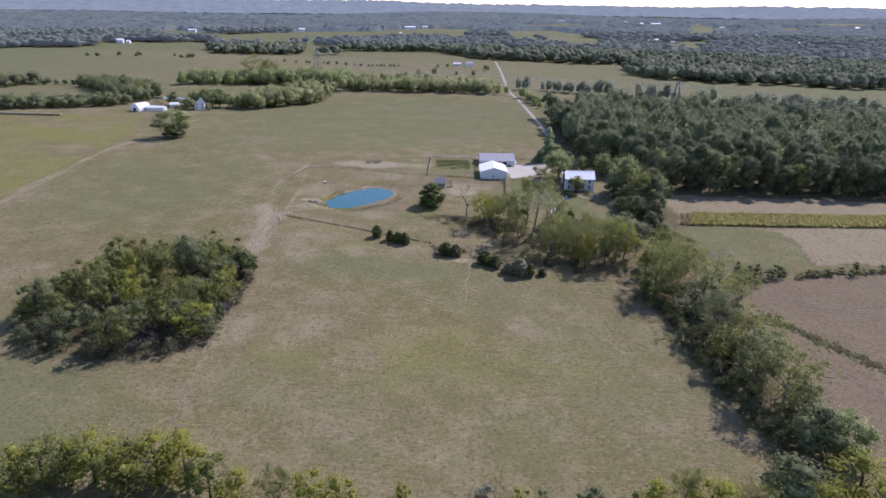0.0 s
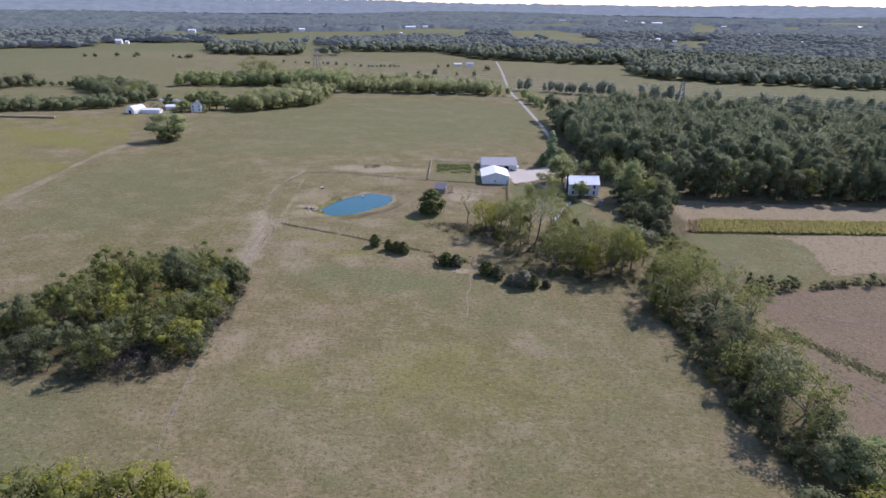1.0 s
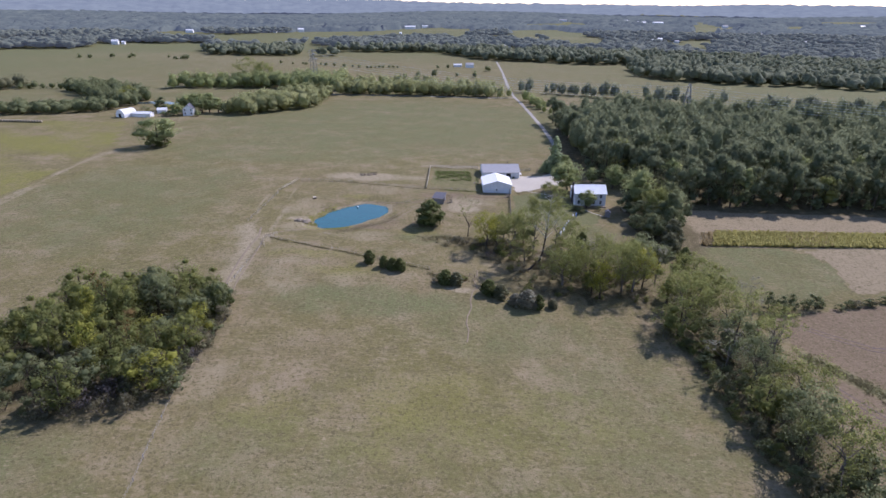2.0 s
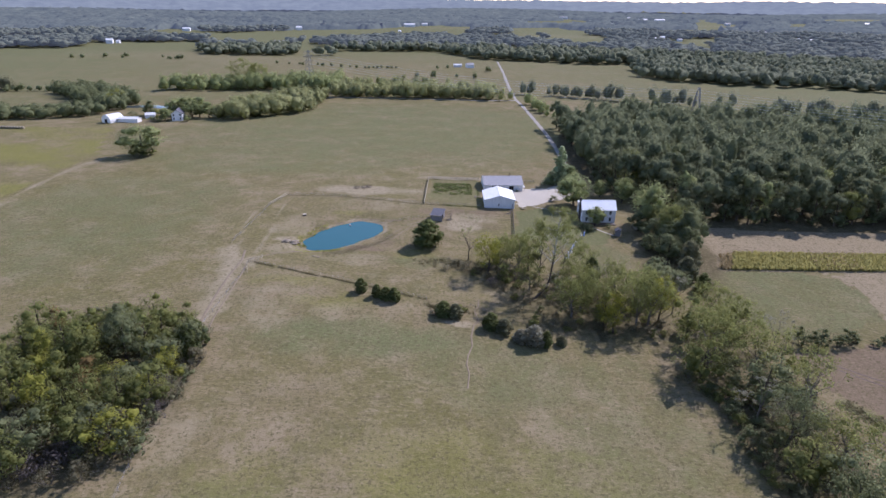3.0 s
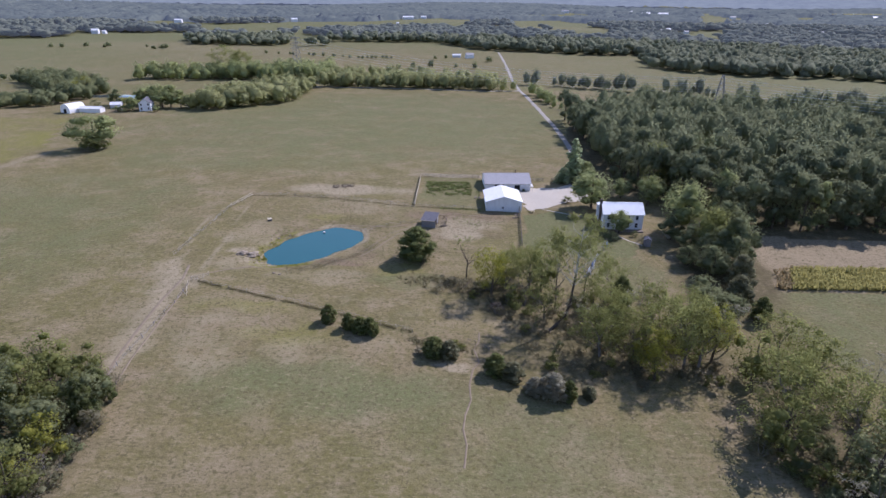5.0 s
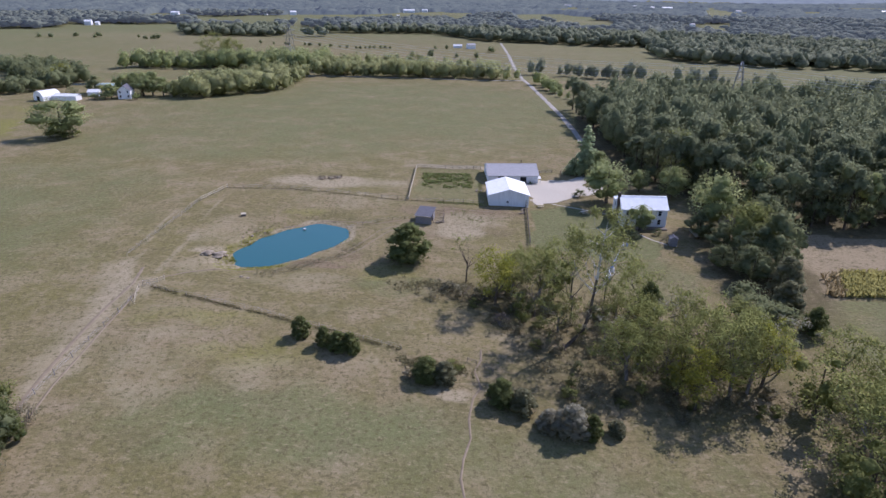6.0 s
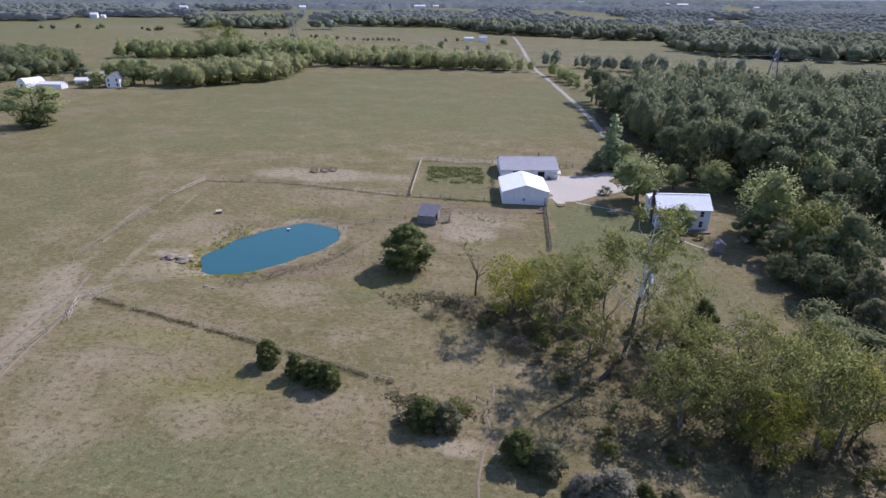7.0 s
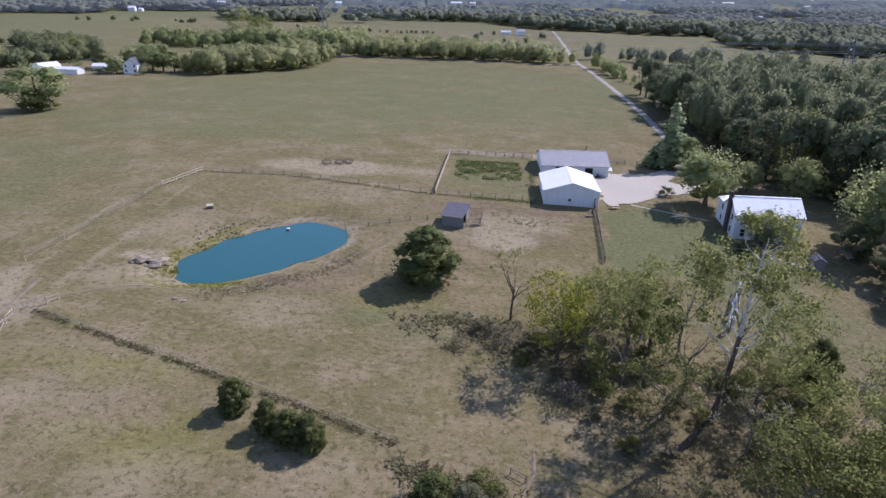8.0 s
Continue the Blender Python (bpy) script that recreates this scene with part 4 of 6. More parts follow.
# the hedge between the meadow and the ploughed field
for k in range(40):
    s = k / 39
    x, y = 96 + 130 * s + rng.normal() * 0.6, 174.5 + 16 * s + rng.normal() * 0.6
    big = k in (0, 1, 2, 3, 4, 12, 18, 19, 23)
    plant("shrub" if big else pick(rng, ["shrub", "bramble", "shrub"]), x, y, rng.uniform(5.5, 8) if big else rng.uniform(2.2, 3.6), rng.uniform(5, 6.5) if big else rng.uniform(3.6, 5), "dense dark green hedge shrub at a field's edge", "shrub", "hedge shrubs", "shrub")

# the thicket round the sycamore
THICKET = [(16.1, 209.6, 14, 10, "yellow"), (20, 213, 12, 9, "willow"), (26, 212.6, 14, 9, "willow"), (31, 204, 15, 8, "thin"), (24, 206, 12, 8, "thin"), (38, 186.5, 13, 11, "willow"), (41, 190, 14, 11, "willow"), (33, 213, 16, 10, "thin"), (40, 212, 15, 9, "thin"), (49.3, 194.8, 12.5, 9, "bare"), (55, 183, 19, 10, "willow"), (58.5, 184, 17, 10.5, "willow"), (62, 186, 15, 9, "yellow"), (47.7, 179.5, 12, 9, "yellow"), (52, 190, 15, 10, "willow"), (45, 186, 13, 9, "willow"), (53, 199, 13, 9, "willow"), (60, 196, 13, 9, "willow"), (67.4, 190.3, 14, 9, "bare"), (46, 183, 11, 8, "olive"), (30, 220, 12, 8, "willow"), (23, 220, 10, 7, "willow"), (66, 201, 11, 9, "oak"), (68.5, 207, 10, 10, "oak"), (72, 201, 9, 9, "oak"), (36, 196, 9, 7, "bare"), (28, 200.5, 10, 8, "willow"), (40, 204, 10, 8, "willow"), (44, 200, 11, 8, "willow"), (46, 210, 12, 8, "willow"), (29, 213, 11, 8, "olive"), (21, 205, 8, 7, "sapling"), (20, 216, 8, 7, "sapling")]
for x, y, h, w, kind in THICKET:
    plant(kind, x, y, h, w, {"thin": "slender pale-barked tree with thin foliage", "bare": "nearly leafless tree with dark forking limbs", "yellow": "tree with yellowing leaves in a thicket"}.get(kind, "olive-green tree with an open feathery crown"), group="thicket trees")
plant("slender", 10.2, 219, 12, 9, "small half-bare tree at the thicket's edge", group="thicket trees")
plant("cedar", 47.5, 206, 9.5, 6.5, "dark scraggly cedar beside the lawn", group="thicket trees")
for x, y in fill([(8, 210), (14, 200), (22, 190), (26, 180), (44, 176), (62, 178), (66, 190), (56, 200), (40, 214), (24, 216), (10, 216)], 4.6, 13):
    plant(pick(rng, ["brush", "bramble", "brush", "shrub", "bramble", "sapling"]), x, y, rng.uniform(1.2, 3.4), rng.uniform(2.6, 4.6), "low brownish brush in a thicket", "shrub", "thicket brush", "brush")
for x, y, h, w, kind in ((16.6, 201.8, 4.4, 5.6, "twiggy"), (25.4, 172.0, 6.0, 6.4, "grey_bush"), (28.4, 171.4, 4.8, 3.6, "cedar"), (32.6, 172.8, 2.8, 3.6, "grey_green"), (22.0, 173.0, 3.8, 5.0, "grey_bush"), (9, 213, 3.4, 7, "brush"), (6, 215, 2.6, 6, "bramble"), (13, 212, 4, 7, "bramble"), (3, 211, 2.2, 5, "brush")):
    plant(kind, x, y, h, w, "grey-leaved rounded shrub in the pasture" if kind == "grey_bush" else "low tangled shrub at the thicket's edge", "shrub", "", "shrub")

# cedars standing in the pasture
for x, y, h, w in ((-3.4, 228.3, 10.0, 12.0), (-21.6, 194.3, 4.6, 4.3), (-17.0, 191.8, 4.2, 3.6), (-14.0, 190.6, 4.2, 4.6), (-11.9, 190.0, 4.6, 4.4)):
    plant("cedar", x, y, h, w, "dense dark green cedar standing in dry pasture", "cedar tree", "pasture cedars", "cedar_tree")
for x, y, h, w, kind, label in (
    (2.0, 183.8, 4.6, 5.8, "cedar", "dark green rounded shrub in dry pasture"), (5.4, 183.2, 4.4, 5.0, "grey_green", "greyish green rounded shrub in dry pasture"), (-0.9, 184.4, 2.2, 2.6, "grey", "small greyish half-bare shrub in dry pasture"),
    (14.6, 178.6, 5.0, 5.6, "cedar", "dense dark green cedar bush in dry pasture"), (18.0, 177.0, 4.4, 5.4, "grey_green", "greyish green rounded shrub in dry pasture"), (7.0, 187.6, 1.6, 4.6, "sapling", "low olive bush beside a footpath")):
    plant(kind, x, y, h, w, label, "shrub", "", "shrub")

# round the house
for x, y, h, w, kind, label in (
    (55.8, 274.5, 14.5, 14.5, "yard_maple", "full green maple beside the gravel yard"), (55.8, 305.5, 17.5, 13.5, "spruce", "tall blue-green conifer beside the lane"),
    (50.8, 305.0, 6, 7.5, "spruce", "low drooping conifer beside the lane"), (60, 304, 9, 8, "yard_maple", "green yard tree beside the lane"), (69.3, 286, 8.5, 7, "yard_pale", "small round green tree standing in the yard"), (77, 279, 12, 9.6, "yard_pale", "round green tree in the yard"),
    (80, 254, 19, 14.5, "yard_pale", "large olive-green yard tree beside the house"), (83.5, 240.5, 15.5, 12.5, "yard_olive", "dull olive-green tree behind the yard"), (90, 246, 15, 12, "yard_oak", "dark green tree behind the yard"), (87.5, 232, 16, 10.5, "yard_oak", "tall dark green tree beside the meadow"), (81, 232, 12, 9.5, "yard_oak", "dark green tree beside the meadow"),
    (82.5, 218, 10.5, 8.5, "grey_green", "dense dull green bushy tree beside the meadow"), (78.6, 210.5, 8.5, 8, "grey_green", "dense dull green bushy tree beside the meadow"), (77.5, 224, 10, 9, "yard_oak", "dark green tree beside the lawn"), (84.5, 226, 12, 8.5, "yard_oak", "dark green tree beside the meadow"), (75, 249, 8, 7, "yard_oak", "green yard tree beside the house"), (77.5, 240, 9, 8, "yard_oak", "dark green tree beside the lawn"), (81.2, 203.5, 6.5, 6, "cedar", "small dark cedar beside the meadow"), (73.5, 231, 7, 7, "yard_oak", "dark green tree beside the lawn"),
    (59.6, 252.6, 8.6, 7.2, "yard_pale", "small green tree before the house front"), (56, 247, 4, 5, "shrub", "dark green garden shrub beside the house"), (64, 250.4, 2.6, 3.2, "shrub", "dark green garden shrub beside the house"),):
    plant(kind, x, y, h, w, label, group="yard trees")
plant("shrub", 48.3, 280, 3.4, 5, "rounded green shrub beside the gravel yard", "shrub", "", "shrub")
plant("shrub", 54, 250, 3.0, 5, "dark garden shrub beside the house", "shrub", "", "shrub")

# the big wood behind the house: the front rows as trees, the depth as one mass
FOREST = [(74, 298), (92, 274), (100, 259), (134, 259), (200, 254), (330, 258), (430, 266), (430, 440), (300, 445), (215, 452), (130, 462), (84, 425), (73, 375), (70, 335)]
spots = fill(FOREST, 9.2, 31)
FRONT = [(60, 250), (260, 250), (260, 292), (118, 292), (96, 330), (92, 460), (60, 460)]
deep = Pile()
deep_rng = np.random.default_rng(8)
masses = []
for seed in range(5):
    r2 = np.random.default_rng(500 + seed)
    lobes = []
    for k in range(9):
        a, e = k * 2.4 + r2.normal() * 0.3, r2.uniform(0.0, 1.4)
        lobes.append(((math.cos(a) * math.cos(e) * 2.3, math.sin(a) * math.cos(e) * 2.3, 5.8 + math.sin(e) * 2.9), r2.uniform(1.1, 1.6)))
    masses.append(together(leaf_cards(r2, lobes, 20, 0.28, 0.85, 0.2, 0.38), leaf_mass(r2, [((0, 0, 5.4), 2.3)], 1.0, 3, 1.25, 0.16)))
count = 0
for x, y in spots:
    if x < 76 and y < 328 or x < 86 and y < 284:
        continue
    h, w = deep_rng.uniform(14, 24), deep_rng.uniform(9, 13.5)
    if inside(x, y, FRONT) and count < 90:
        count += 1
        kind = pick(deep_rng, ["rusty_forest", "pale_forest", "grey_forest"]) if deep_rng.random() < 0.22 else "forest"
        plant(kind, x, y, h, w, {"rusty_forest": "yellow-green tree of a dense wood", "pale_forest": "tall fresh green tree of a dense wood", "grey_forest": "dull olive-green tree of a dense wood"}.get(kind, "tall dark green tree of a dense wood"), group="front trees of the big wood")
    else:
        v, f, soft = masses[int(deep_rng.integers(5))]
        a = deep_rng.random() * 6.28
        m = np.array(((math.cos(a), -math.sin(a), 0), (math.sin(a), math.cos(a), 0), (0, 0, 1)))
        deep.add((v * (w / 7, w / 7, h / 10)) @ m.T + (x, y, height(x, y)), f, soft @ m.T)
tagged(new("wood", deep.mesh("wood", LEAF["forest"])), "dense dark green broadleaf wood seen from above", "wood", kind="stuff")


for (x0, y0), (x1, y1) in (((103, 264), (95, 288)), ((95, 288), (85, 302)), ((85, 302), (82, 330)), ((82, 330), (76, 350))):
    for j in range(6):
        s = (j + deep_rng.random() * 0.6) / 6
        plant(pick(deep_rng, ["shrub", "green_sapling", "shrub"]), x0 + (x1 - x0) * s + 1.5, y0 + (y1 - y0) * s + 1.5, deep_rng.uniform(6, 11), deep_rng.uniform(6, 9), "dense dark green shrub at the wood's edge", "shrub", "shrubs of the big wood", "shrub")

for k in range(15):
    y = 314 + 9.0 * k
    plant("forest", 78.5 + 1.2 * math.sin(k * 2.2), y, deep_rng.uniform(15, 20), deep_rng.uniform(10, 13), "tall dark green tree at the wood's edge beside a lane", group="front trees of the big wood")

EDGE = [(74, 306), (79, 299), (84, 292), (90, 284), (94, 276), (99, 267), (104, 261)] + [(112 + 8.5 * k, 260 - 1.8 * math.sin(k * 1.7) - 0.04 * k) for k in range(22)]
for x, y in EDGE:
    plant("forest", x, y, deep_rng.uniform(14, 20), deep_rng.uniform(9, 12), "tall dark green tree at the edge of a dense wood", group="front trees of the big wood")
    plant(pick(deep_rng, ["shrub", "green_sapling", "shrub"]), x + deep_rng.normal() * 2, y + deep_rng.uniform(-2, 1), deep_rng.uniform(4, 7), deep_rng.uniform(5, 7), "dense dark green shrub at the wood's edge", "shrub", "shrubs of the big wood", "shrub")


# ---- farther trees ----
def grove(name, label, spots, h, w, leaf, seed, cards=11, size=0.58):
    """A far wood or hedge as one mass of crowns."""
    r2, pile = np.random.default_rng(seed), Pile()
    shapes = []
    for k in range(5):
        lobes = []
        for j in range(13):
            a, e = j * 2.4 + r2.normal() * 0.4, r2.random()
            wide = 2.7 * math.sqrt(1 - 0.75 * e * e) * r2.uniform(0.55, 1.0)
            lobes.append(((math.cos(a) * wide, math.sin(a) * wide, 1.1 + 6.9 * e), r2.uniform(0.8, 1.55)))
        shapes.append(together(leaf_cards(r2, lobes, cards + 9, size * 0.58, 0.95, 0.40, 0.6), leaf_mass(r2, [((0, 0, 4.2), 1.9)], 1.0, 2, 1.5, 0.25)))
    for x, y in spots:
        v, f, soft = shapes[int(r2.integers(5))]
        k = r2.uniform(0.65, 1.25)
        hh, ww, a = h * k, w * k * r2.uniform(0.8, 1.2), r2.random() * 6.28
        m = np.array(((math.cos(a), -math.sin(a), 0), (math.sin(a), math.cos(a), 0), (0, 0, 1)))
        pile.add((v * (ww / 7, ww / 7, hh / 10)) @ m.T + (x, y, height(x, y) - 0.3), f, soft @ m.T)
    return tagged(new(name, pile.mesh(name, LEAF[leaf])), label, name.replace("_", " "), kind="stuff")


grove("tree_belt", "bright green ragged trees along a stream", fill([(-110, 52), (100, 52), (100, 73), (-110, 73)], 9.5, 5), 9, 9, "lime", 40)
grove("hedge", "tall olive-green hedge of trees along a side road", along([(-92, 555), (-34, 559), (54, 555)], 2.8, 2.5, 1) + along([(-88, 566), (50, 566)], 4, 4, 2), 13, 11, "belt", 41)
grove("tree_belt", "yellow-green belt of trees at a pasture's far edge", fill([(-150, 441), (-128, 446), (-92, 484), (-92, 545), (-120, 540), (-140, 490), (-158, 460)], 6.0, 42), 13, 11.5, "belt", 43)
grove("tree_belt", "dark green belt of trees behind a pasture", fill([(-250, 575), (-235, 600), (-130, 640), (-92, 640), (-92, 575), (-140, 585)], 7.0, 44), 15, 13, "maple", 45)
grove("tree_belt", "mixed olive trees behind a hedge", fill([(-92, 570), (52, 572), (52, 600), (-92, 630)], 9, 46), 12, 12, "belt", 47)
plant("willow", -180, 606, 27, 24, "large yellow-green tree rising over a belt of trees")
plant("willow", -168, 612, 22, 20, "large yellow-green tree rising over a belt of trees")
grove("tree_belt", "dull olive trees along a distant farm field", fill([(-430, 424), (-312, 428), (-265, 440), (-238, 450), (-236, 466), (-272, 462), (-312, 450), (-430, 456)], 6.2, 48), 9.5, 11, "oak", 49)
grove("tree_belt", "dark mixed trees round a distant farm pond", fill([(-332, 560), (-300, 572), (-262, 540), (-232, 505), (-226, 474), (-246, 472), (-285, 515)], 6.2, 148), 11.5, 11, "oak", 149)
grove("tree_belt", "greyish trees at a far field's edge", fill([(-520, 560), (-385, 545), (-372, 580), (-520, 600)], 8, 150), 12, 12, "ash", 151)
grove("tree_belt", "dark trees beside a far lane", fill([(-378, 562), (-328, 562), (-328, 574), (-378, 574)], 7, 50), 7, 8, "oak", 51)
grove("tree_belt", "row of trees crossing a far field", along([(70, 590), (84, 592)], 4, 3, 52) + along([(98, 588), (150, 570), (162, 566)], 3.4, 2.5, 53) + along([(180, 556), (214, 548)], 3.2, 2.5, 54) + along([(234, 540), (240, 540)], 3, 2, 55) + along([(262, 520), (300, 506)], 3.6, 3, 56) + along([(318, 506), (350, 500)], 3.4, 3, 57) + along([(366, 492), (440, 480)], 4, 3, 58), 15, 10.5, "far", 59)
grove("tree_belt", "green roadside trees", along([(72, 540), (76, 500), (78, 478)], 5, 3, 60), 10, 9, "maple", 61)
for x, y, h, w, kind in ((-153, 342, 17.5, 21, "yard_pale"), (-174, 458, 15, 14, "yard_maple"), (-184, 458, 14, 13, "yard_maple"), (-165, 452, 14, 13, "yard_maple"), (-200, 456, 11, 11, "yard_oak"), (-205, 440, 6, 7, "locust"), (-243, 495, 13, 13, "yellow"), (-188, 444, 9, 11, "lime_sapling"), (-158, 450, 11, 11, "yard_maple"), (-182, 438, 9, 9, "yard_pale"), (-169, 449, 13, 12, "yard_maple"), (-183, 435, 6, 8, "green_sapling"), (-190, 434, 5, 8, "green_sapling"), (-167, 436, 6, 7, "green_sapling")):
    plant(kind, x, y, h, w, "broad green tree standing alone in pasture" if x == -153 else "green tree beside a distant farmstead", group="" if x == -153 else "farmstead trees")
for x, y, h, w in ((-156, 341, 9, 9), (-150, 343, 8, 9), (-153, 339.5, 7, 10)):
    plant("sapling", x, y, h, w, "olive-green tree sprouting round a lone tree's foot", group="lone tree clump")
plant("bramble", -153, 337, 2.2, 9, "low weeds round a lone tree's foot", "shrub", "", "shrub")

# woods beyond the fields: they begin behind this line and leave the farther fields open
NEAR_FIELDS = [(-1700, 1000), (-716, 1019), (-676, 1064), (-583, 1027), (-565, 1071), (-611, 1223), (-441, 1222), (-346, 942), (-155, 942), (-169, 1030), (1, 1040), (56, 923), (144, 899), (222, 884), (269, 886), (217, 723), (294, 689), (380, 672), (438, 647), (476, 660), (700, 590), (1300, 520), (1300, -500), (-1700, -500)]
FAR_FIELDS = [
    [(-441, 1222), (-528, 1488), (-446, 1650), (-353, 1777), (-159, 1919), (1, 2260), (1, 1684), (-118, 1591), (-247, 1508), (-300, 1400), (-432, 1262)],
    [(-740, 1560), (-528, 1488), (-440, 1560), (-748, 1741)], [(-20, 2160), (110, 2130), (83, 1635), (-10, 1600)],
    [(186, 1985), (381, 2137), (395, 1769), (370, 1375), (318, 1310), (298, 1512), (194, 1729)], [(500, 1420), (644, 1497), (556, 1300), (469, 1260)],
    [(1045, 2740), (1029, 2412), (1040, 2206), (939, 2083), (904, 2332)], [(1200, 2290), (1310, 2304), (1219, 2140), (1126, 2109)],
    [(560, 1900), (820, 1980), (860, 1880), (600, 1800)], [(-900, 2300), (-620, 2360), (-560, 2250), (-850, 2190)], [(300, 2750), (620, 2850), (660, 2650), (330, 2550)], [(1500, 2700), (1900, 2900), (1950, 2700), (1560, 2500)], [(-280, 1180), (-230, 1250), (-190, 1130), (-250, 1080)],
]
FAR_HOUSES = [
    (35, 812, 9, 7, 4, 15, "grey"), (20, 819, 10, 5, 2.6, 0, "white"), (-602, 1180, 11, 9, 6, 10, "white"), (-590, 1186, 6, 6, 4, 0, "white"), (-650, 1650, 18, 10, 6, 5, "white"), (-445, 1700, 10, 8, 5, 0, "white"), (-387, 1750, 16, 10, 7, 20, "white"), (-302, 1180, 14, 9, 5, 0, "grey"), (-285, 1186, 9, 8, 5, 15, "white"),
    (-105, 2060, 34, 14, 7, 5, "white"), (-60, 2160, 18, 10, 6, 0, "white"), (-112, 1700, 6, 14, 3, 0, "white"), (118, 1165, 10, 8, 5, 0, "white"), (454, 1400, 12, 8, 5, 20, "white"), (490, 1446, 10, 8, 5, 0, "white"), (508, 1390, 9, 8, 4, 0, "grey"), (764, 1600, 9, 8, 6, 0, "white"), (816, 1660, 18, 10, 7, 10, "white"), (748, 1366, 9, 8, 6, 30, "white"), (775, 1366, 9, 8, 5, 0, "white"),
    (815, 2640, 34, 14, 8, 0, "white"), (880, 2630, 40, 14, 7, 0, "white"), (830, 2900, 22, 12, 7, 0, "white"), (700, 2620, 20, 12, 7, 0, "white"), (1374, 2120, 22, 12, 7, 0, "white"), (1400, 2140, 16, 10, 6, 0, "white"), (600, 2300, 16, 10, 6, 0, "white"), (560, 3000, 34, 14, 8, 0, "grey"), (980, 2230, 18, 12, 6, 0, "grey"),
]


def wooded(x, y):
    """Where trees stand beyond the near fields."""
    xw, yw = x + 18 * np.sin(y / 60) + 8 * np.sin(y / 23), y + 18 * np.sin(x / 50) + 8 * np.sin(x / 19)
    ok = ~inside(x + 5 * np.sin(y / 31), y + 5 * np.sin(x / 23), NEAR_FIELDS)
    for f in FAR_FIELDS:
        for k in (1.0, 1.07, 1.15):  # the trees before a field are felled far enough to look over
            ok &= ~inside(xw * k, yw * k, f)
    for hx, hy, w, *_ in FAR_HOUSES:
        if hy > 1100:
            ok &= ~((np.abs(x - hx) < w * 0.6 + 10) & (y > hy - 0.13 * hy) & (y < hy + 25))
    glade = np.sin(x / 150 + 0.5) * np.sin(y / 210 + 1.2) + 0.4 * np.sin(x / 60) * np.sin(y / 75)
    return ok & ~((glade > 0.86) & (y > 1050))


def canopy(name, label, near_edge, far_edge, material, seed, step, relief):
    """Rolling tree tops as far as the hills, open over the fields."""
    r2 = np.random.default_rng(seed)
    radii = [near_edge]
    while radii[-1] < far_edge:
        radii.append(radii[-1] * (1 + step))
    a = np.linspace(radians(-50), radians(50), 430)
    rr, aa = np.meshgrid(np.array(radii), a, indexing="ij")
    rr = rr * (1 + step * 0.35 * r2.normal(size=rr.shape))
    aa = aa + r2.normal(size=rr.shape) * 0.0012
    x, y = rr * np.sin(aa), rr * np.cos(aa)
    lump = r2.random(rr.shape) ** 1.5
    rise = np.clip((rr - near_edge) / 120, 0, 1)
    z = land(x, y) + np.where(wooded(x, y), -2 + (9 + relief * lump) * rise, -3)
    n = len(a)
    i = (np.arange(len(radii) - 1)[:, None] * n + np.arange(n - 1)).ravel()
    me = mesh_of(name, np.c_[x.ravel(), y.ravel(), z.ravel()], np.c_[i, i + 1, i + n + 1, i + n], material, True)
    return tagged(new(name, me), label, "woodland", kind="structure")


def far_woods(name, label, near_edge, far_edge, gap, leaf, seed):
    """Woodland of round crowns, standing close."""
    r2, pile, shapes = np.random.default_rng(seed), Pile(), []
    for k in range(6):
        lobes = [((0, 0, 5.0), 3.3), ((r2.normal() * 1.8, r2.normal() * 1.8, 6.8), 2.5)]
        shapes.append(together(leaf_mass(r2, lobes, 0.88, 2, 1.12, 0.22), leaf_cards(r2, lobes, 16, 0.6, 1.12, 0.12, 0.3)))
    ys = np.arange(500, far_edge, gap * 0.9)
    x, y = np.meshgrid(np.arange(-far_edge, far_edge, gap), ys)
    x, y = (v.ravel() + r2.normal(size=v.size) * gap * 0.3 for v in (x, y))
    away = np.hypot(x, y)
    ok = (away > near_edge) & (away < far_edge) & (np.abs(x) < 0.86 * y + 60) & wooded(x, y)
    for px, py, pz in zip(x[ok], y[ok], land(x[ok], y[ok])):
        v, f, soft = shapes[int(r2.integers(6))]
        hh, ww, a = 14 * r2.uniform(0.7, 1.25), gap * 1.15 * r2.uniform(0.75, 1.3), r2.random() * 6.28
        m = np.array(((math.cos(a), -math.sin(a), 0), (math.sin(a), math.cos(a), 0), (0, 0, 1)))
        pile.add((v * (ww / 7, ww / 7, hh / 10)) @ m.T + (px, py, pz - 0.3), f, soft @ m.T)
    return tagged(new(name, pile.mesh(name, LEAF[leaf])), label, "far wood", kind="stuff")


far_woods("far_wood", "dark broadleaf woods behind pale hay fields", 560, 1080, 11.5, "far", 63)
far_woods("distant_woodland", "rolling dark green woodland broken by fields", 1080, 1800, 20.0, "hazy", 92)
grove("hedge", "low dark hedge crossing a far field", along([(-211, 826), (-150, 808), (-94, 783)], 12, 1.5, 70) + along([(-94, 783), (-55, 790)], 4.5, 2, 71) + along([(-20, 792), (15, 800)], 16, 3, 72), 5, 6, "oak", 73, 12)
grove("tree_belt", "scattered trees in far pasture", along([(-520, 880), (-430, 890), (-370, 900)], 22, 5, 74) + fill([(-372, 870), (-345, 870), (-345, 885), (-372, 885)], 9, 75), 7, 9, "oak", 76, 12)
grove("tree_belt", "trees beside a far crossroads", along([(52, 770), (60, 770)], 4, 2, 77) + along([(-50, 700), (-30, 690), (30, 700)], 14, 5, 78), 9, 9, "oak", 79, 14)
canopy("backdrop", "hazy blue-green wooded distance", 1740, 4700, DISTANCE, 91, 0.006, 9)


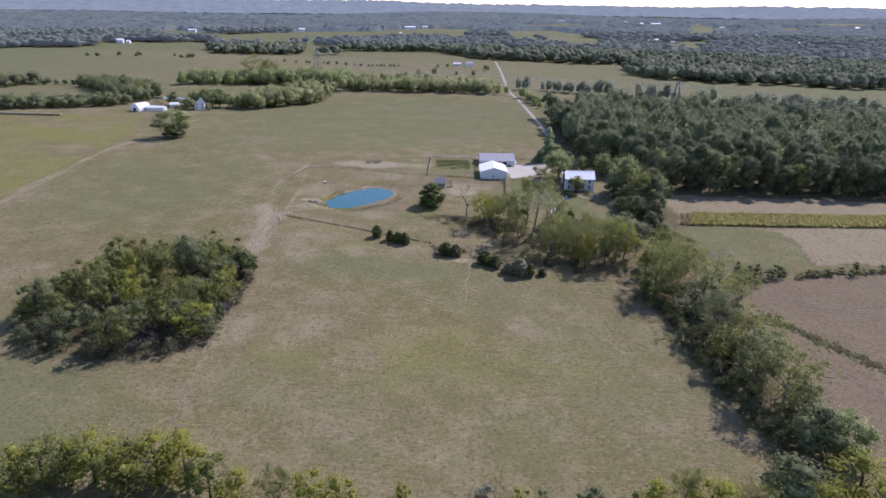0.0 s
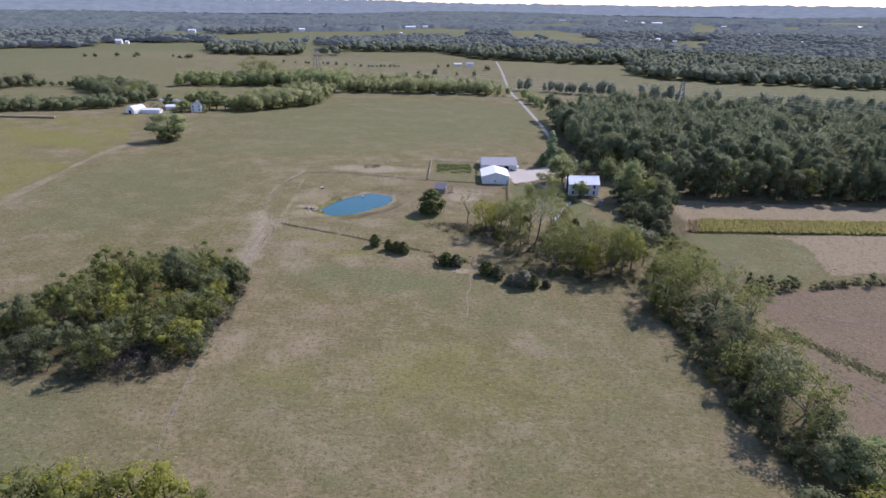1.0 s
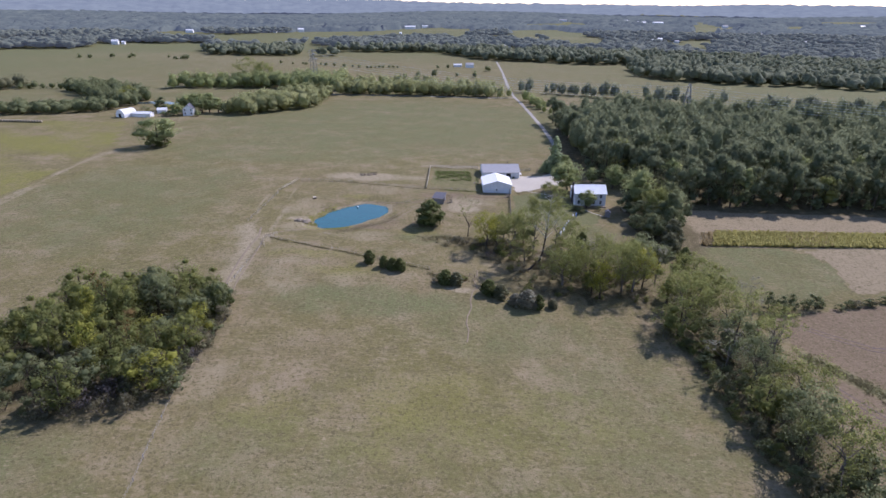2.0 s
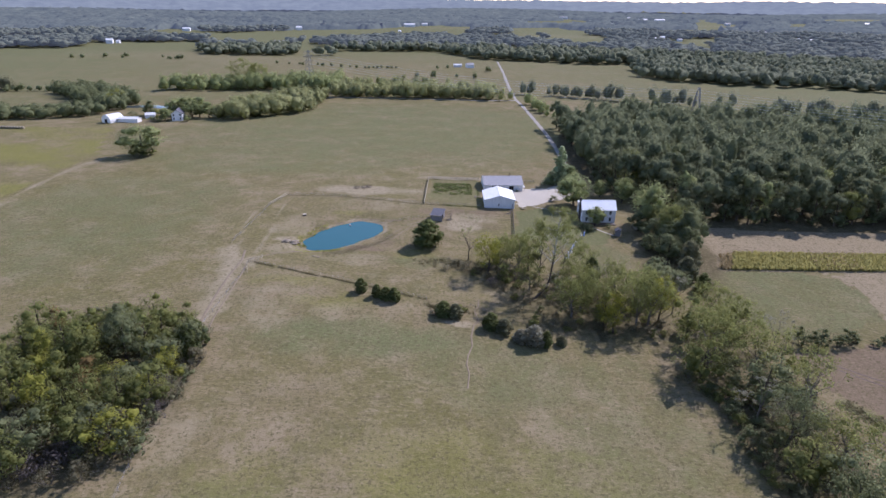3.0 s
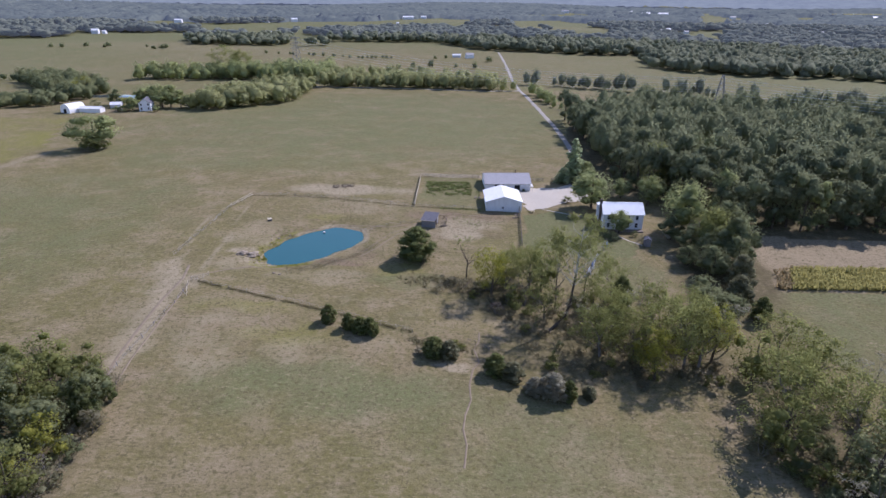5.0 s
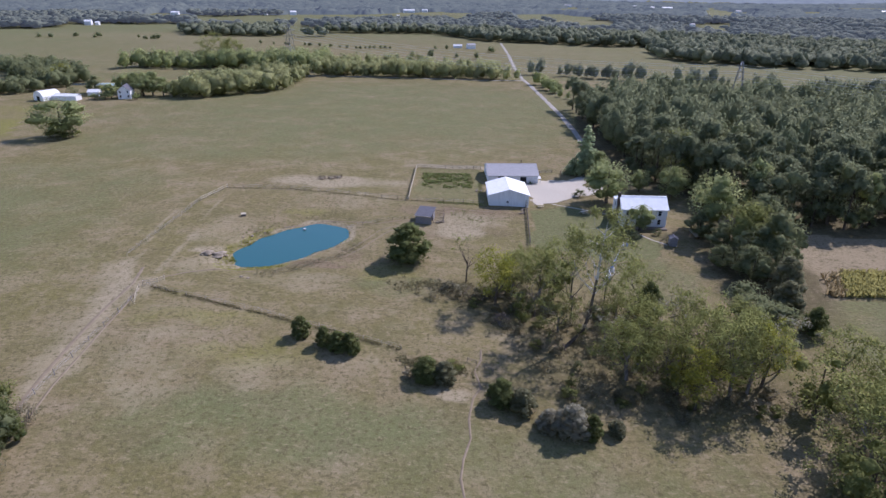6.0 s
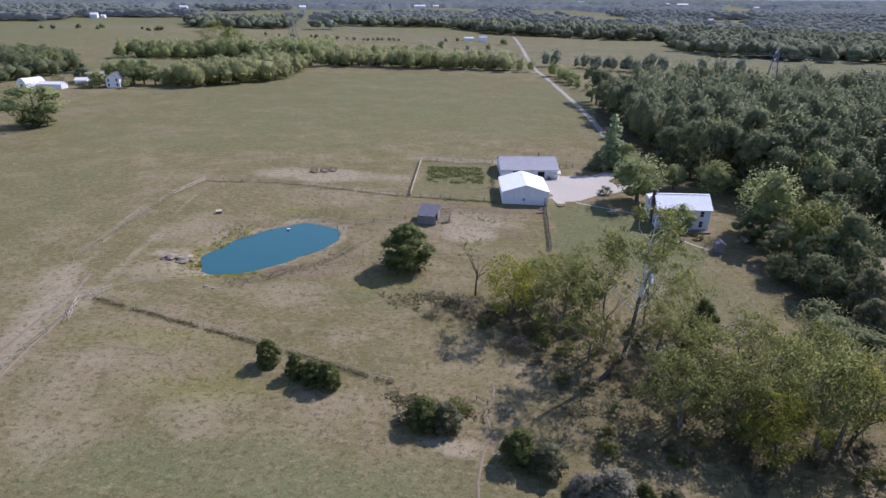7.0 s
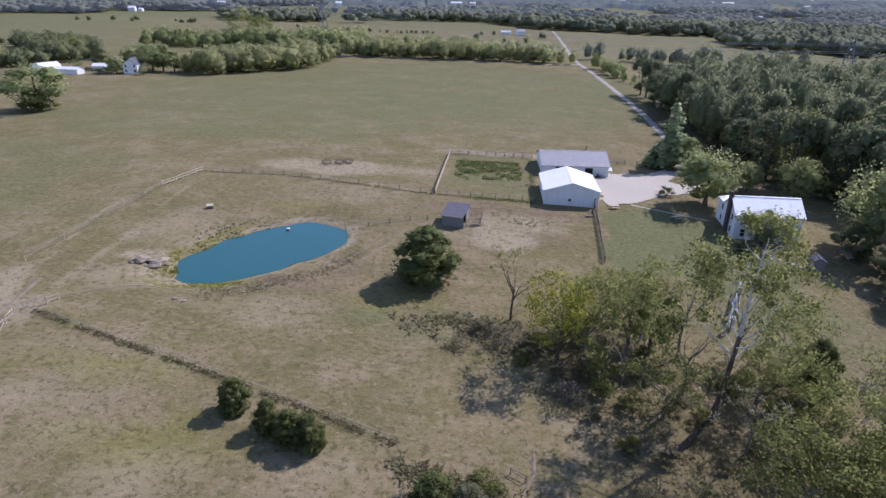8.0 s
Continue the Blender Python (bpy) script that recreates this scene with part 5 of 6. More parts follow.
def ridges():
    verts, faces = [], []
    a = np.linspace(radians(-55), radians(55), 420)
    r2 = np.random.default_rng(12)
    for row, (r, base, amp) in enumerate(((4250, 22, 8), (4450, 42, 9), (4600, 64, 10), (4750, 82, 11), (4850, 95, 11))):
        top = base + amp * (np.sin(a * 9 + row * 0.7) * 0.5 + np.sin(a * 21 + row) * 0.3 + np.sin(a * 47) * 0.12) - 5 * np.clip(a, 0, 1) * row + 10 * np.clip(-a, 0, 0.6) * row + 2.5 * r2.normal(size=len(a))
        for k, t in enumerate(a):
            verts.append((r * math.sin(t), r * math.cos(t), top[k]))
    n = len(a)
    faces = [(j * n + k, j * n + k + 1, j * n + n + k + 1, j * n + n + k) for j in range(4) for k in range(n - 1)]
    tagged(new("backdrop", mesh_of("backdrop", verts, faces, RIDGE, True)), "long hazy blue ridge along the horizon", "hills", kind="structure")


ridges()


# ---- the leaning sycamore ----
def build_sycamore():
    r2 = np.random.default_rng(77)
    spot = Vector((28.6, 195.6, height(28.6, 195.6)))
    ob = empty("sycamore_tree", Matrix.Translation(spot), "leaning sycamore with a pale trunk and thin leaves", "tree")
    low, pale, tips = Pile(), Pile(), []
    low.add(*tube([(-0.4, -0.3, -0.5), (2.0, 1.5, 0.9), (4.0, 3.2, 1.9), (5.0, 4.1, 4.8), (5.6, 4.7, 9.0), (6.0, 5.1, 12.0)], [0.46, 0.36, 0.31, 0.28, 0.26, 0.25], 9))
    for a in (0.3, 1.4, 2.6, 3.7, 5.0):
        limbs(r2, low, (-0.2, -0.1, -0.1), (math.cos(a), math.sin(a), -0.12), 1.6, 0.25, 0, 0.5, None, 5)
    pale.add(*tube([(6.0, 5.1, 11.9), (6.2, 5.4, 14.5), (6.3, 5.6, 17.5), (6.7, 5.9, 20.5), (7.0, 6.1, 23.5)], [0.26, 0.23, 0.18, 0.12, 0.05], 8))
    for k in range(16):
        a, h = k * 2.4 + r2.random(), 8.8 + 0.86 * k
        limbs(r2, pale, (5.6 + 0.075 * k, 4.7 + 0.085 * k, h), (math.cos(a), math.sin(a), 0.6), 5.3 - 0.17 * k, 0.11, 2, 0.65, tips, 5)
    for a, b in (((5.6, 4.7, 8.6), (-0.9, 0.1, 0.8)), ((5.8, 4.9, 10.2), (-0.7, 0.6, 0.9)), ((6.0, 5.0, 11.4), (0.9, -0.3, 0.8))):
        limbs(r2, pale, a, b, 4.8, 0.10, 2, 0.6, tips, 5)
    part("trunk", low.mesh("trunk", BARK), None, ob)
    part("bough", pale.mesh("bough", WHITE_BARK), None, ob, "pale whitish upper trunk and limbs")
    lobes = [(np.array(t) + r2.normal(size=3) * 0.4, r2.uniform(0.9, 1.8)) for t in tips if r2.random() < 0.95]
    v, f, soft = leaf_cards(r2, lobes, 90, 0.19, 0.9, 1.0)
    part("crown", mesh_of("crown", v, f, LEAF["willow"], True, soft), None, ob)


build_sycamore()


# ---- buildings ----
def gable_wall(bm, x0, x1, y0, y1, z0, eave, ridge):
    """An end wall with its gable, as thick as y0 to y1, ridge over the middle."""
    mid = (x0 + x1) / 2
    front = [bm.verts.new(p) for p in ((x0, y0, z0), (x1, y0, z0), (x1, y0, eave), (mid, y0, ridge), (x0, y0, eave))]
    back = [bm.verts.new(p) for p in ((x0, y1, z0), (x1, y1, z0), (x1, y1, eave), (mid, y1, ridge), (x0, y1, eave))]
    bm.faces.new(front), bm.faces.new(back[::-1])
    for k in range(5):
        bm.faces.new((front[k], back[k], back[(k + 1) % 5], front[(k + 1) % 5]))
    bmesh.ops.recalc_face_normals(bm, faces=bm.faces)
    return bm


def slab(points, thick):
    """A flat panel through four points, so thick downwards."""
    bm = bmesh.new()
    top = [bm.verts.new(p) for p in points]
    low = [bm.verts.new((p[0], p[1], p[2] - thick)) for p in points]
    bm.faces.new(top), bm.faces.new(low[::-1])
    for k in range(len(points)):
        bm.faces.new((top[k], low[k], low[(k + 1) % len(points)], top[(k + 1) % len(points)]))
    bmesh.ops.recalc_face_normals(bm, faces=bm.faces)
    return bm


def window(parent, x, z, w, h, y, glass=WINDOW):
    """A window in a wall that faces the camera, at y."""
    ob = part("window", a_box(x - w / 2, y - 0.03, z - h / 2, x + w / 2, y + 0.02, z + h / 2), glass, parent, "dark glazed window")
    bm = bmesh.new()
    t = 0.09
    for x0, z0, x1, z1 in ((x - w / 2 - t, z - h / 2 - t, x - w / 2, z + h / 2 + t), (x + w / 2, z - h / 2 - t, x + w / 2 + t, z + h / 2 + t), (x - w / 2, z + h / 2, x + w / 2, z + h / 2 + t), (x - w / 2, z - h / 2 - t, x + w / 2, z - h / 2), (x - w / 2, z - 0.025, x + w / 2, z + 0.025)):
        box(bm, x0, y - 0.06, z0, x1, y + 0.02, z1)
    part("frame", bm, TRIM, ob, "white window frame")
    return ob


def side_window(parent, y, z, w, h, x):
    """A window in a wall that faces to the side, at x."""
    ob = part("window", a_box(x - 0.03, y - w / 2, z - h / 2, x + 0.02, y + w / 2, z + h / 2), WINDOW, parent, "dark glazed window")
    bm = bmesh.new()
    t = 0.09
    for y0, z0, y1, z1 in ((y - w / 2 - t, z - h / 2 - t, y - w / 2, z + h / 2 + t), (y + w / 2, z - h / 2 - t, y + w / 2 + t, z + h / 2 + t), (y - w / 2, z + h / 2, y + w / 2, z + h / 2 + t), (y - w / 2, z - h / 2 - t, y + w / 2, z - h / 2)):
        box(bm, x - 0.06, y0, z0, x + 0.02, y1, z1)
    part("frame", bm, TRIM, ob, "white window frame")
    return ob


def ridged_house(name, m, label, category, wide, deep, eave, ridge, wall, roof, along_x, over=0.35, base=-0.6, group=""):
    """Walls and a gable roof. along_x: the ridge runs across, else it runs away from the camera."""
    ob = empty(name, m, label, category, group)
    t = 0.18
    w, d = wide / 2, deep / 2
    rise = ridge - eave
    if along_x:
        part("wall", a_box(-w + t, -d, base, w - t, -d + t, eave), wall, ob)
        part("wall", a_box(-w + t, d - t, base, w - t, d, eave), wall, ob)
        for s in (-1, 1):
            bm = gable_wall(bmesh.new(), -d, d, 0, t, base, eave, ridge)
            bm.transform(Matrix.Translation((s * w - (t if s > 0 else 0), 0, 0)) @ Matrix(((0, 1, 0, 0), (1, 0, 0, 0), (0, 0, 1, 0), (0, 0, 0, 1))))
            bmesh.ops.recalc_face_normals(bm, faces=bm.faces)
            part("wall", bm, wall, ob)
        k = rise / d * over
        for s in (-1, 1):
            part("roof_panel", slab([(-w - over, s * (d + over), eave - k + 0.12), (w + over, s * (d + over), eave - k + 0.12), (w + over, 0, ridge + 0.12), (-w - over, 0, ridge + 0.12)], 0.09), roof, ob)
        part("ridge_cap", slab([(-w - over, -0.18, ridge + 0.12), (w + over, -0.18, ridge + 0.12), (w + over, 0.18, ridge + 0.16), (-w - over, 0.18, ridge + 0.12)], 0.05), roof, ob)
    else:
        part("wall", gable_wall(bmesh.new(), -w, w, -d, -d + t, base, eave, ridge), wall, ob)
        part("wall", gable_wall(bmesh.new(), -w, w, d - t, d, base, eave, ridge), wall, ob)
        part("wall", a_box(-w, -d + t, base, -w + t, d - t, eave), wall, ob)
        part("wall", a_box(w - t, -d + t, base, w, d - t, eave), wall, ob)
        k = rise / w * over
        for s in (-1, 1):
            part("roof_panel", slab([(s * (w + over), -d - over, eave - k + 0.12), (s * (w + over), d + over, eave - k + 0.12), (0, d + over, ridge + 0.12), (0, -d - over, ridge + 0.12)], 0.09), roof, ob)
        part("ridge_cap", slab([(-0.18, -d - over, ridge + 0.12), (-0.18, d + over, ridge + 0.12), (0.18, d + over, ridge + 0.14), (0.18, -d - over, ridge + 0.14)], 0.05), roof, ob)
    return ob


def ground_at(x, y, rz=0):
    return pose(x, y, height(x, y), 0, 0, rz)


# the white barn, gable to the pasture
barn = ridged_house("barn", pose(24.7, 275.2, -0.5), "white metal barn with a bright white gable roof", "barn", 12.0, 13.2, 3.8, 5.6, WHITE_SIDING, WHITE_ROOF, False, 0.3)
window(barn, -0.35, 1.7, 0.7, 0.6, -6.6)
for x, w in ((-6.0, 0.14), (5.86, 0.14), (-1.75, 0.08), (1.1, 0.06)):
    part("corner_trim", a_box(x, -6.63, -0.5, x + w, -6.59, 3.75), TRIM, barn)
part("barge_board", beam(bmesh.new(), (-6.3, -6.92, 3.73), (0, -6.92, 5.62), 0.04, 0.2), TRIM, barn)
part("barge_board", beam(bmesh.new(), (6.3, -6.92, 3.73), (0, -6.92, 5.62), 0.04, 0.2), TRIM, barn)
part("sliding_door", a_box(6.01, -2.4, 0.1, 6.07, 2.2, 3.2, 0.02), TRIM, barn)
for x in (-6.33, 6.33):
    part("gutter", beam(bmesh.new(), (x, -6.9, 3.72), (x, 6.9, 3.72), 0.12), TRIM, barn)
post = part("downpipe", beam(bmesh.new(), (5.2, -6.75, -0.4), (5.2, -6.75, 2.3), 0.16), WOOD_DARK, barn, "dark post against the wall")

# the long shed behind it
shed = ridged_house("long_shed", pose(28.2, 298.6, 0.0, 0, 0, 1.5), "long white shed with a grey metal gable roof", "shed", 17.0, 13.6, 2.7, 4.9, WHITE_SIDING, GREY_ROOF, True, 0.35)
# the wall is closed; dark panels on it stand for shaded openings
part("doorway", a_box(-5.0, -6.85, 0.1, -1.6, -6.78, 2.4), DARK_PANEL, shed, "dark panel painted as the shade inside a shed doorway")
part("doorway", a_box(2.5, -6.85, 0.1, 4.5, -6.78, 2.2), DARK_PANEL, shed, "dark panel painted as the shade inside a shed doorway")
part("vent_pipe", mesh_of("vent_pipe", *tube([(3.6, 0.6, 4.6), (3.6, 0.6, 5.9)], [0.12, 0.12], 8), FRUIT), None, shed, "dark stove pipe on the ridge")
part("vent_cap", mesh_of("vent_cap", *tube([(3.6, 0.6, 5.85), (3.6, 0.6, 6.0), (3.6, 0.6, 6.15)], [0.25, 0.25, 0.02], 8), FRUIT), None, shed)
for k in range(5):
    part("roof_rib", slab([(-8.6 + 4.3 * k, -7.1, 2.74), (-8.54 + 4.3 * k, -7.1, 2.74), (-8.54 + 4.3 * k, 0, 5.06), (-8.6 + 4.3 * k, 0, 5.06)], 0.03), GREY_ROOF, shed)


# the small run-in shed and its pen
def build_run_in():
    ob = empty("run_in_shed", ground_at(-0.1, 254.6, -14) @ Matrix.Diagonal((1.22, 1.0, 1.0, 1)), "small grey board shed with a dark metal roof", "shed")
    part("wall", a_box(-1.7, -2.6, -0.4, 1.7, -2.45, 2.1), GREY_BOARD, ob)
    part("wall", a_box(-1.7, -2.45, -0.4, -1.55, 2.6, 2.4), GREY_BOARD, ob)
    part("wall", a_box(-1.55, 2.45, -0.4, 1.7, 2.6, 2.9), GREY_BOARD, ob)
    part("wall", a_box(1.55, 0.4, -0.4, 1.7, 2.45, 2.6), GREY_BOARD, ob)
    part("roof", slab([(-1.95, -3.0, 2.25), (1.95, -3.0, 2.25), (1.95, 3.0, 3.15), (-1.95, 3.0, 3.15)], 0.1), DARK_ROOF, ob, "dark grey metal shed roof")
    for k in range(9):
        x = -1.7 + 0.42 * k
        part("board", a_box(x, -2.64, -0.3, x + 0.36, -2.6, 2.08), GREY_BOARD, ob)
    part("fascia", a_box(-1.95, -3.05, 2.08, 1.95, -3.0, 2.24), WOOD_PALE, ob)


build_run_in()


# the farmhouse
house = ridged_house("farmhouse", pose(61.8, 259.6, -1.6, 0, 0, -2.0), "white two-storey farmhouse with a white metal roof", "house", 12.6, 7.4, 5.3, 7.9, WHITE_SIDING, HOUSE_ROOF, True, 0.35)
for x in (-4.6, -1.6, 1.6, 4.3):
    window(house, x, 4.1, 0.85, 1.35, -3.7)
for x in (-4.6, 1.6, 4.3):
    window(house, x, 1.55, 0.85, 1.5, -3.7)
door = part("door", a_box(-2.05, -3.76, 0.1, -1.15, -3.68, 2.15, 0.01), WINDOW, house, "dark front door")
part("door_frame", a_box(-2.17, -3.74, 0.1, -2.05, -3.7, 2.27), TRIM, door)
part("handle", a_box(-1.26, -3.82, 1.05, -1.2, -3.75, 1.15), GALV, door)
for y, z in ((-1.7, 4.1), (1.7, 4.1), (-1.7, 1.55), (1.7, 1.55), (0, 6.3)):
    side_window(house, y, z, 0.8, 1.3 if z < 6 else 0.8, -6.3)
part("chimney", a_box(-6.95, -0.55, -0.5, -6.32, 0.55, 8.9, 0.03), BRICK, house, "dark brick chimney against the end wall")
for a, b in (((-6.65, -4.05, 5.2), (6.65, -4.05, 5.2)),):
    part("gutter", beam(bmesh.new(), a, b, 0.12), TRIM, house)
for x in (-6.3, 6.2):
    part("corner_trim", a_box(x, -3.72, -0.3, x + 0.1, -3.69, 5.2), TRIM, house)
part("foundation", a_box(-6.25, -3.66, -0.9, 6.25, 3.66, 0.05), CONCRETE, house)
for k in range(1, 6):
    part("roof_rib", slab([(-6.6 + 2.2 * k, -4.0, 5.305), (-6.56 + 2.2 * k, -4.0, 5.305), (-6.56 + 2.2 * k, 0, 8.045), (-6.6 + 2.2 * k, 0, 8.045)], 0.02), HOUSE_ROOF, house)
ell = ridged_house("house_wing", pose(58.2, 265.4, -1.4, 0, 0, -2.0), "white rear wing of the farmhouse under a pale roof", "house wing", 4.8, 4.2, 5.0, 5.3, WHITE_SIDING, HOUSE_ROOF, False, 0.2)
side_window(ell, -1.2, 4.0, 0.7, 1.2, -2.5)
side_window(ell, -1.2, 1.6, 0.7, 1.2, -2.5)
porch = empty("porch", pose(61.8, 254.6, -1.7, 0, 0, -2.0), "dark low porch along the house front", "porch")
part("deck", a_box(-2.6, -1.0, -0.4, 6.0, 1.0, 0.35, 0.02), WOOD_DARK, porch)
for k in range(3):
    part("step", a_box(-2.2, -1.3 - 0.3 * k, -0.5, -0.8, -1.0 - 0.3 * k, 0.2 - 0.15 * k), WOOD_DARK, porch)

# outhouse and scraps beside the yard trees
privy = ridged_house("outhouse", ground_at(66.0, 244.0, -12), "small weathered grey outhouse in tree shade", "outhouse", 1.9, 2.4, 2.0, 2.5, GREY_BOARD, DARK_ROOF, False, 0.15)
part("door", a_box(-0.45, -1.25, 0.05, 0.45, -1.2, 1.85, 0.01), GREY_BOARD, privy)
lean_to = empty("lean_to", ground_at(75, 250, 20), "low collapsed lean-to of weathered boards", "lean-to")
part("roof", slab([(-2.0, -1.4, 0.7), (2.0, -1.4, 0.9), (2.1, 1.5, 2.0), (-1.9, 1.5, 1.8)], 0.08), WOOD_PALE, lean_to)
for x, y, h in ((-1.8, -1.2, 0.7), (1.8, -1.2, 0.85), (-1.7, 1.3, 1.7), (1.9, 1.3, 1.9)):
    part("post", a_box(x - 0.06, y - 0.06, -0.3, x + 0.06, y + 0.06, h), WOOD_DARK, lean_to)
ribbon("path", [(58.8, 250.6), (61.5, 246.8), (64.6, 243.6)], 0.6, CONCRETE, "pale narrow garden walk from the house", "path", 0.05, 1.0)
ribbon("path", [(38.5, 271.6), (46, 268.4), (53.5, 264.5)], 0.55, CONCRETE, "pale narrow walk across the lawn", "path", 0.05, 1.0)
ribbon("track", FOOTPATH, 0.50, plain("trodden_soil", (0.155, 0.122, 0.080), (0.225, 0.178, 0.120), 0.95, 0.7), "thin trodden dirt path through the pasture", "track", 0.06, 0.8)
TRODDEN = bpy.data.materials["trodden_soil"]
for line, w in (
    ([(-19.1, 229.7), (-15.4, 234.8), (-12.4, 240.9), (-9.5, 245.9), (-4, 249)], 0.4), ([(-18.8, 232.5), (-16.0, 238.2), (-12.2, 246.2), (-5.2, 251.6)], 0.35), ([(-38, 247.5), (-32.2, 250.4), (-28.3, 252.8), (-21.2, 252.1), (-13.0, 250.9), (-4.3, 254.9)], 0.45),
    ([(-60, 211.5), (-53, 217), (-46, 220), (-38, 219.5)], 0.5), ([(-3, 262), (8, 264.5), (20, 263)], 0.4),
):
    ribbon("trail", line, w, TRODDEN, "thin worn cattle trail in dry pasture", "trail", 0.045, 1.2)
for line, w in (([(-58.2, 158), (-60.6, 174), (-61.5, 189), (-61.6, 202), (-61.0, 211), (-62.5, 219)], 1.0), ([(-57.0, 166), (-58.0, 177), (-58.2, 189), (-58.4, 201), (-58.8, 209)], 0.6)):
    ribbon("track", line, w, TRODDEN, "pale worn wheel track along a fence", "track", 0.045, 1.0)
RUT = plain("damp_wheel_rut", (0.085, 0.062, 0.05), (0.15, 0.115, 0.095), 0.95, 2.0)
for line in ([(97, 168), (112, 155), (150, 143), (210, 132)], [(98.5, 169), (113.5, 156.5), (151, 145), (211, 134)], [(113, 156), (140, 158), (200, 168)], [(92, 140), (101, 118), (103, 104), (108, 80)], [(93.6, 141), (102.8, 118), (105, 104), (110, 80)]):
    ribbon("wheel_rut", line, 0.55, RUT, "dark wheel rut in the ploughed field", "wheel rut", 0.03, 2.0)


# ---- fences ----
def fence(name, line, gap, label, post, rails, post_mat, rail_mat, seed, lean=2.0, rail_w=0.05, rail_h=0.13, group="fences"):
    """Posts along a line of the plan, with rails or wires between them."""
    r2 = np.random.default_rng(seed)
    x0, y0 = line[0]
    ob = empty(name, Matrix.Translation((x0, y0, height(x0, y0))), label, "fence", group)
    w, h = post
    me = bpy.data.meshes.new("post")
    bm = a_box(-w / 2, -w / 2, -0.4, w / 2, w / 2, h, w * 0.15)
    bm.to_mesh(me), bm.free()
    me.materials.append(post_mat)
    spots = []
    for (ax, ay), (bx, by) in zip(line, line[1:]):
        k = max(1, round(math.hypot(bx - ax, by - ay) / gap))
        spots += [(ax + (bx - ax) * j / k, ay + (by - ay) * j / k) for j in range(k)]
    spots.append(line[-1])
    for x, y in spots:
        p = part("post", me, None, ob)
        p.location = (x - x0, y - y0, height(x, y) - height(x0, y0))
        p.rotation_euler = (radians(r2.normal() * lean), radians(r2.normal() * lean), r2.random() * 0.5)
        p.scale = (1, 1, r2.uniform(0.9, 1.08))
    for z in rails:
        for (ax, ay), (bx, by) in zip(spots, spots[1:]):
            sag = r2.normal() * 0.02 * lean
            a = (ax - x0, ay - y0, height(ax, ay) - height(x0, y0) + z + sag)
            b = (bx - x0, by - y0, height(bx, by) - height(x0, y0) + z - sag)
            part("rail" if rail_h > 0.05 else "wire", beam(bmesh.new(), a, b, rail_w, rail_h), rail_mat, ob)
    return ob


fence("board_fence", [(-5.7, 270.4), (-4.7, 306)], 2.6, "pale board fence along a vegetable garden", (0.15, 1.35), (0.35, 0.75, 1.15), WOOD_PALE, WOOD_PALE, 1, 0.5, 0.05, 0.24)
fence("board_fence", [(-4.7, 306), (18.3, 306.8)], 2.5, "weathered board fence behind a vegetable garden", (0.14, 1.3), (0.4, 0.8, 1.2), WOOD_DARK, WOOD_PALE, 2, 1.0, 0.05, 0.12)
fence("wire_fence", [(-5.7, 270.4), (5, 270), (17, 269.6)], 3.0, "low wire fence in weeds before the garden", (0.11, 1.15), (0.5, 0.95), WOOD_DARK, WIRE, 3, 3.0, 0.03, 0.03)
fence("rail_fence", [(30.0, 269.8), (29.2, 258), (27.6, 240.8)], 1.7, "leaning weathered rail fence between yard and lawn", (0.17, 1.35), (0.45, 0.8, 1.15), WOOD_DARK, WOOD_DARK, 4, 5.0, 0.07, 0.14)
fence("board_fence", [(37.0, 303.5), (43.7, 305.3)], 2.2, "short weathered board fence beside the lane", (0.14, 1.3), (0.4, 0.8, 1.2), WOOD_DARK, WOOD_PALE, 5, 1.0)
fence("board_fence", [(47.0, 305.6), (53.0, 306.4)], 2.2, "short weathered board fence beside the lane", (0.14, 1.3), (0.4, 0.8, 1.2), WOOD_DARK, WOOD_PALE, 6, 1.0)
fence("wire_fence", [(-62.3, 275.5), (-43, 276.5), (-24, 273.5), (-9.1, 270.5), (-5.7, 270.4)], 4.5, "wire fence on wooden posts across the pasture", (0.12, 1.2), (0.5, 0.85, 1.15), WOOD_DARK, WIRE, 7, 3.0, 0.025, 0.025)
fence("rail_fence", [(-62.3, 275.5), (-64.2, 269.0), (-65.8, 263.0)], 2.4, "pale wooden rails at a pasture corner", (0.13, 1.25), (0.5, 1.05), WOOD_PALE, WOOD_PALE, 17, 2.0, 0.06, 0.14)
fence("wire_fence", [(-65.8, 263.0), (-66.4, 250), (-68.5, 224)], 7.5, "wire fence on pale posts up the pasture", (0.08, 1.0), (0.5, 0.85, 1.15), WOOD_PALE, WIRE, 8, 3.0, 0.025, 0.025)
fence("wire_fence", [(-57.6, 210), (-48, 206.8), (-35, 203.1), (-23.3, 198.9), (-10, 194.4), (-2.7, 191.8)], 4.5, "wire fence on old posts in weeds", (0.08, 1.05), (0.5, 0.95), WOOD_PALE, WIRE, 9, 4.0, 0.025, 0.025)
fence("wire_fence", [(-58.0, 204), (-59.5, 175), (-56.2, 131), (-52.6, 99)], 5.0, "wire fence on old posts along a track", (0.09, 1.1), (0.5, 0.95), GREY_BOARD, WIRE, 10, 4.0, 0.025, 0.025)
fence("wire_fence", [(-2.5, 255.2), (-9.2, 253.7), (-21.0, 247.6)], 4.0, "low wire fence running to the pond", (0.11, 1.1), (0.5, 0.95), WOOD_DARK, WIRE, 11, 4.0, 0.025, 0.025)
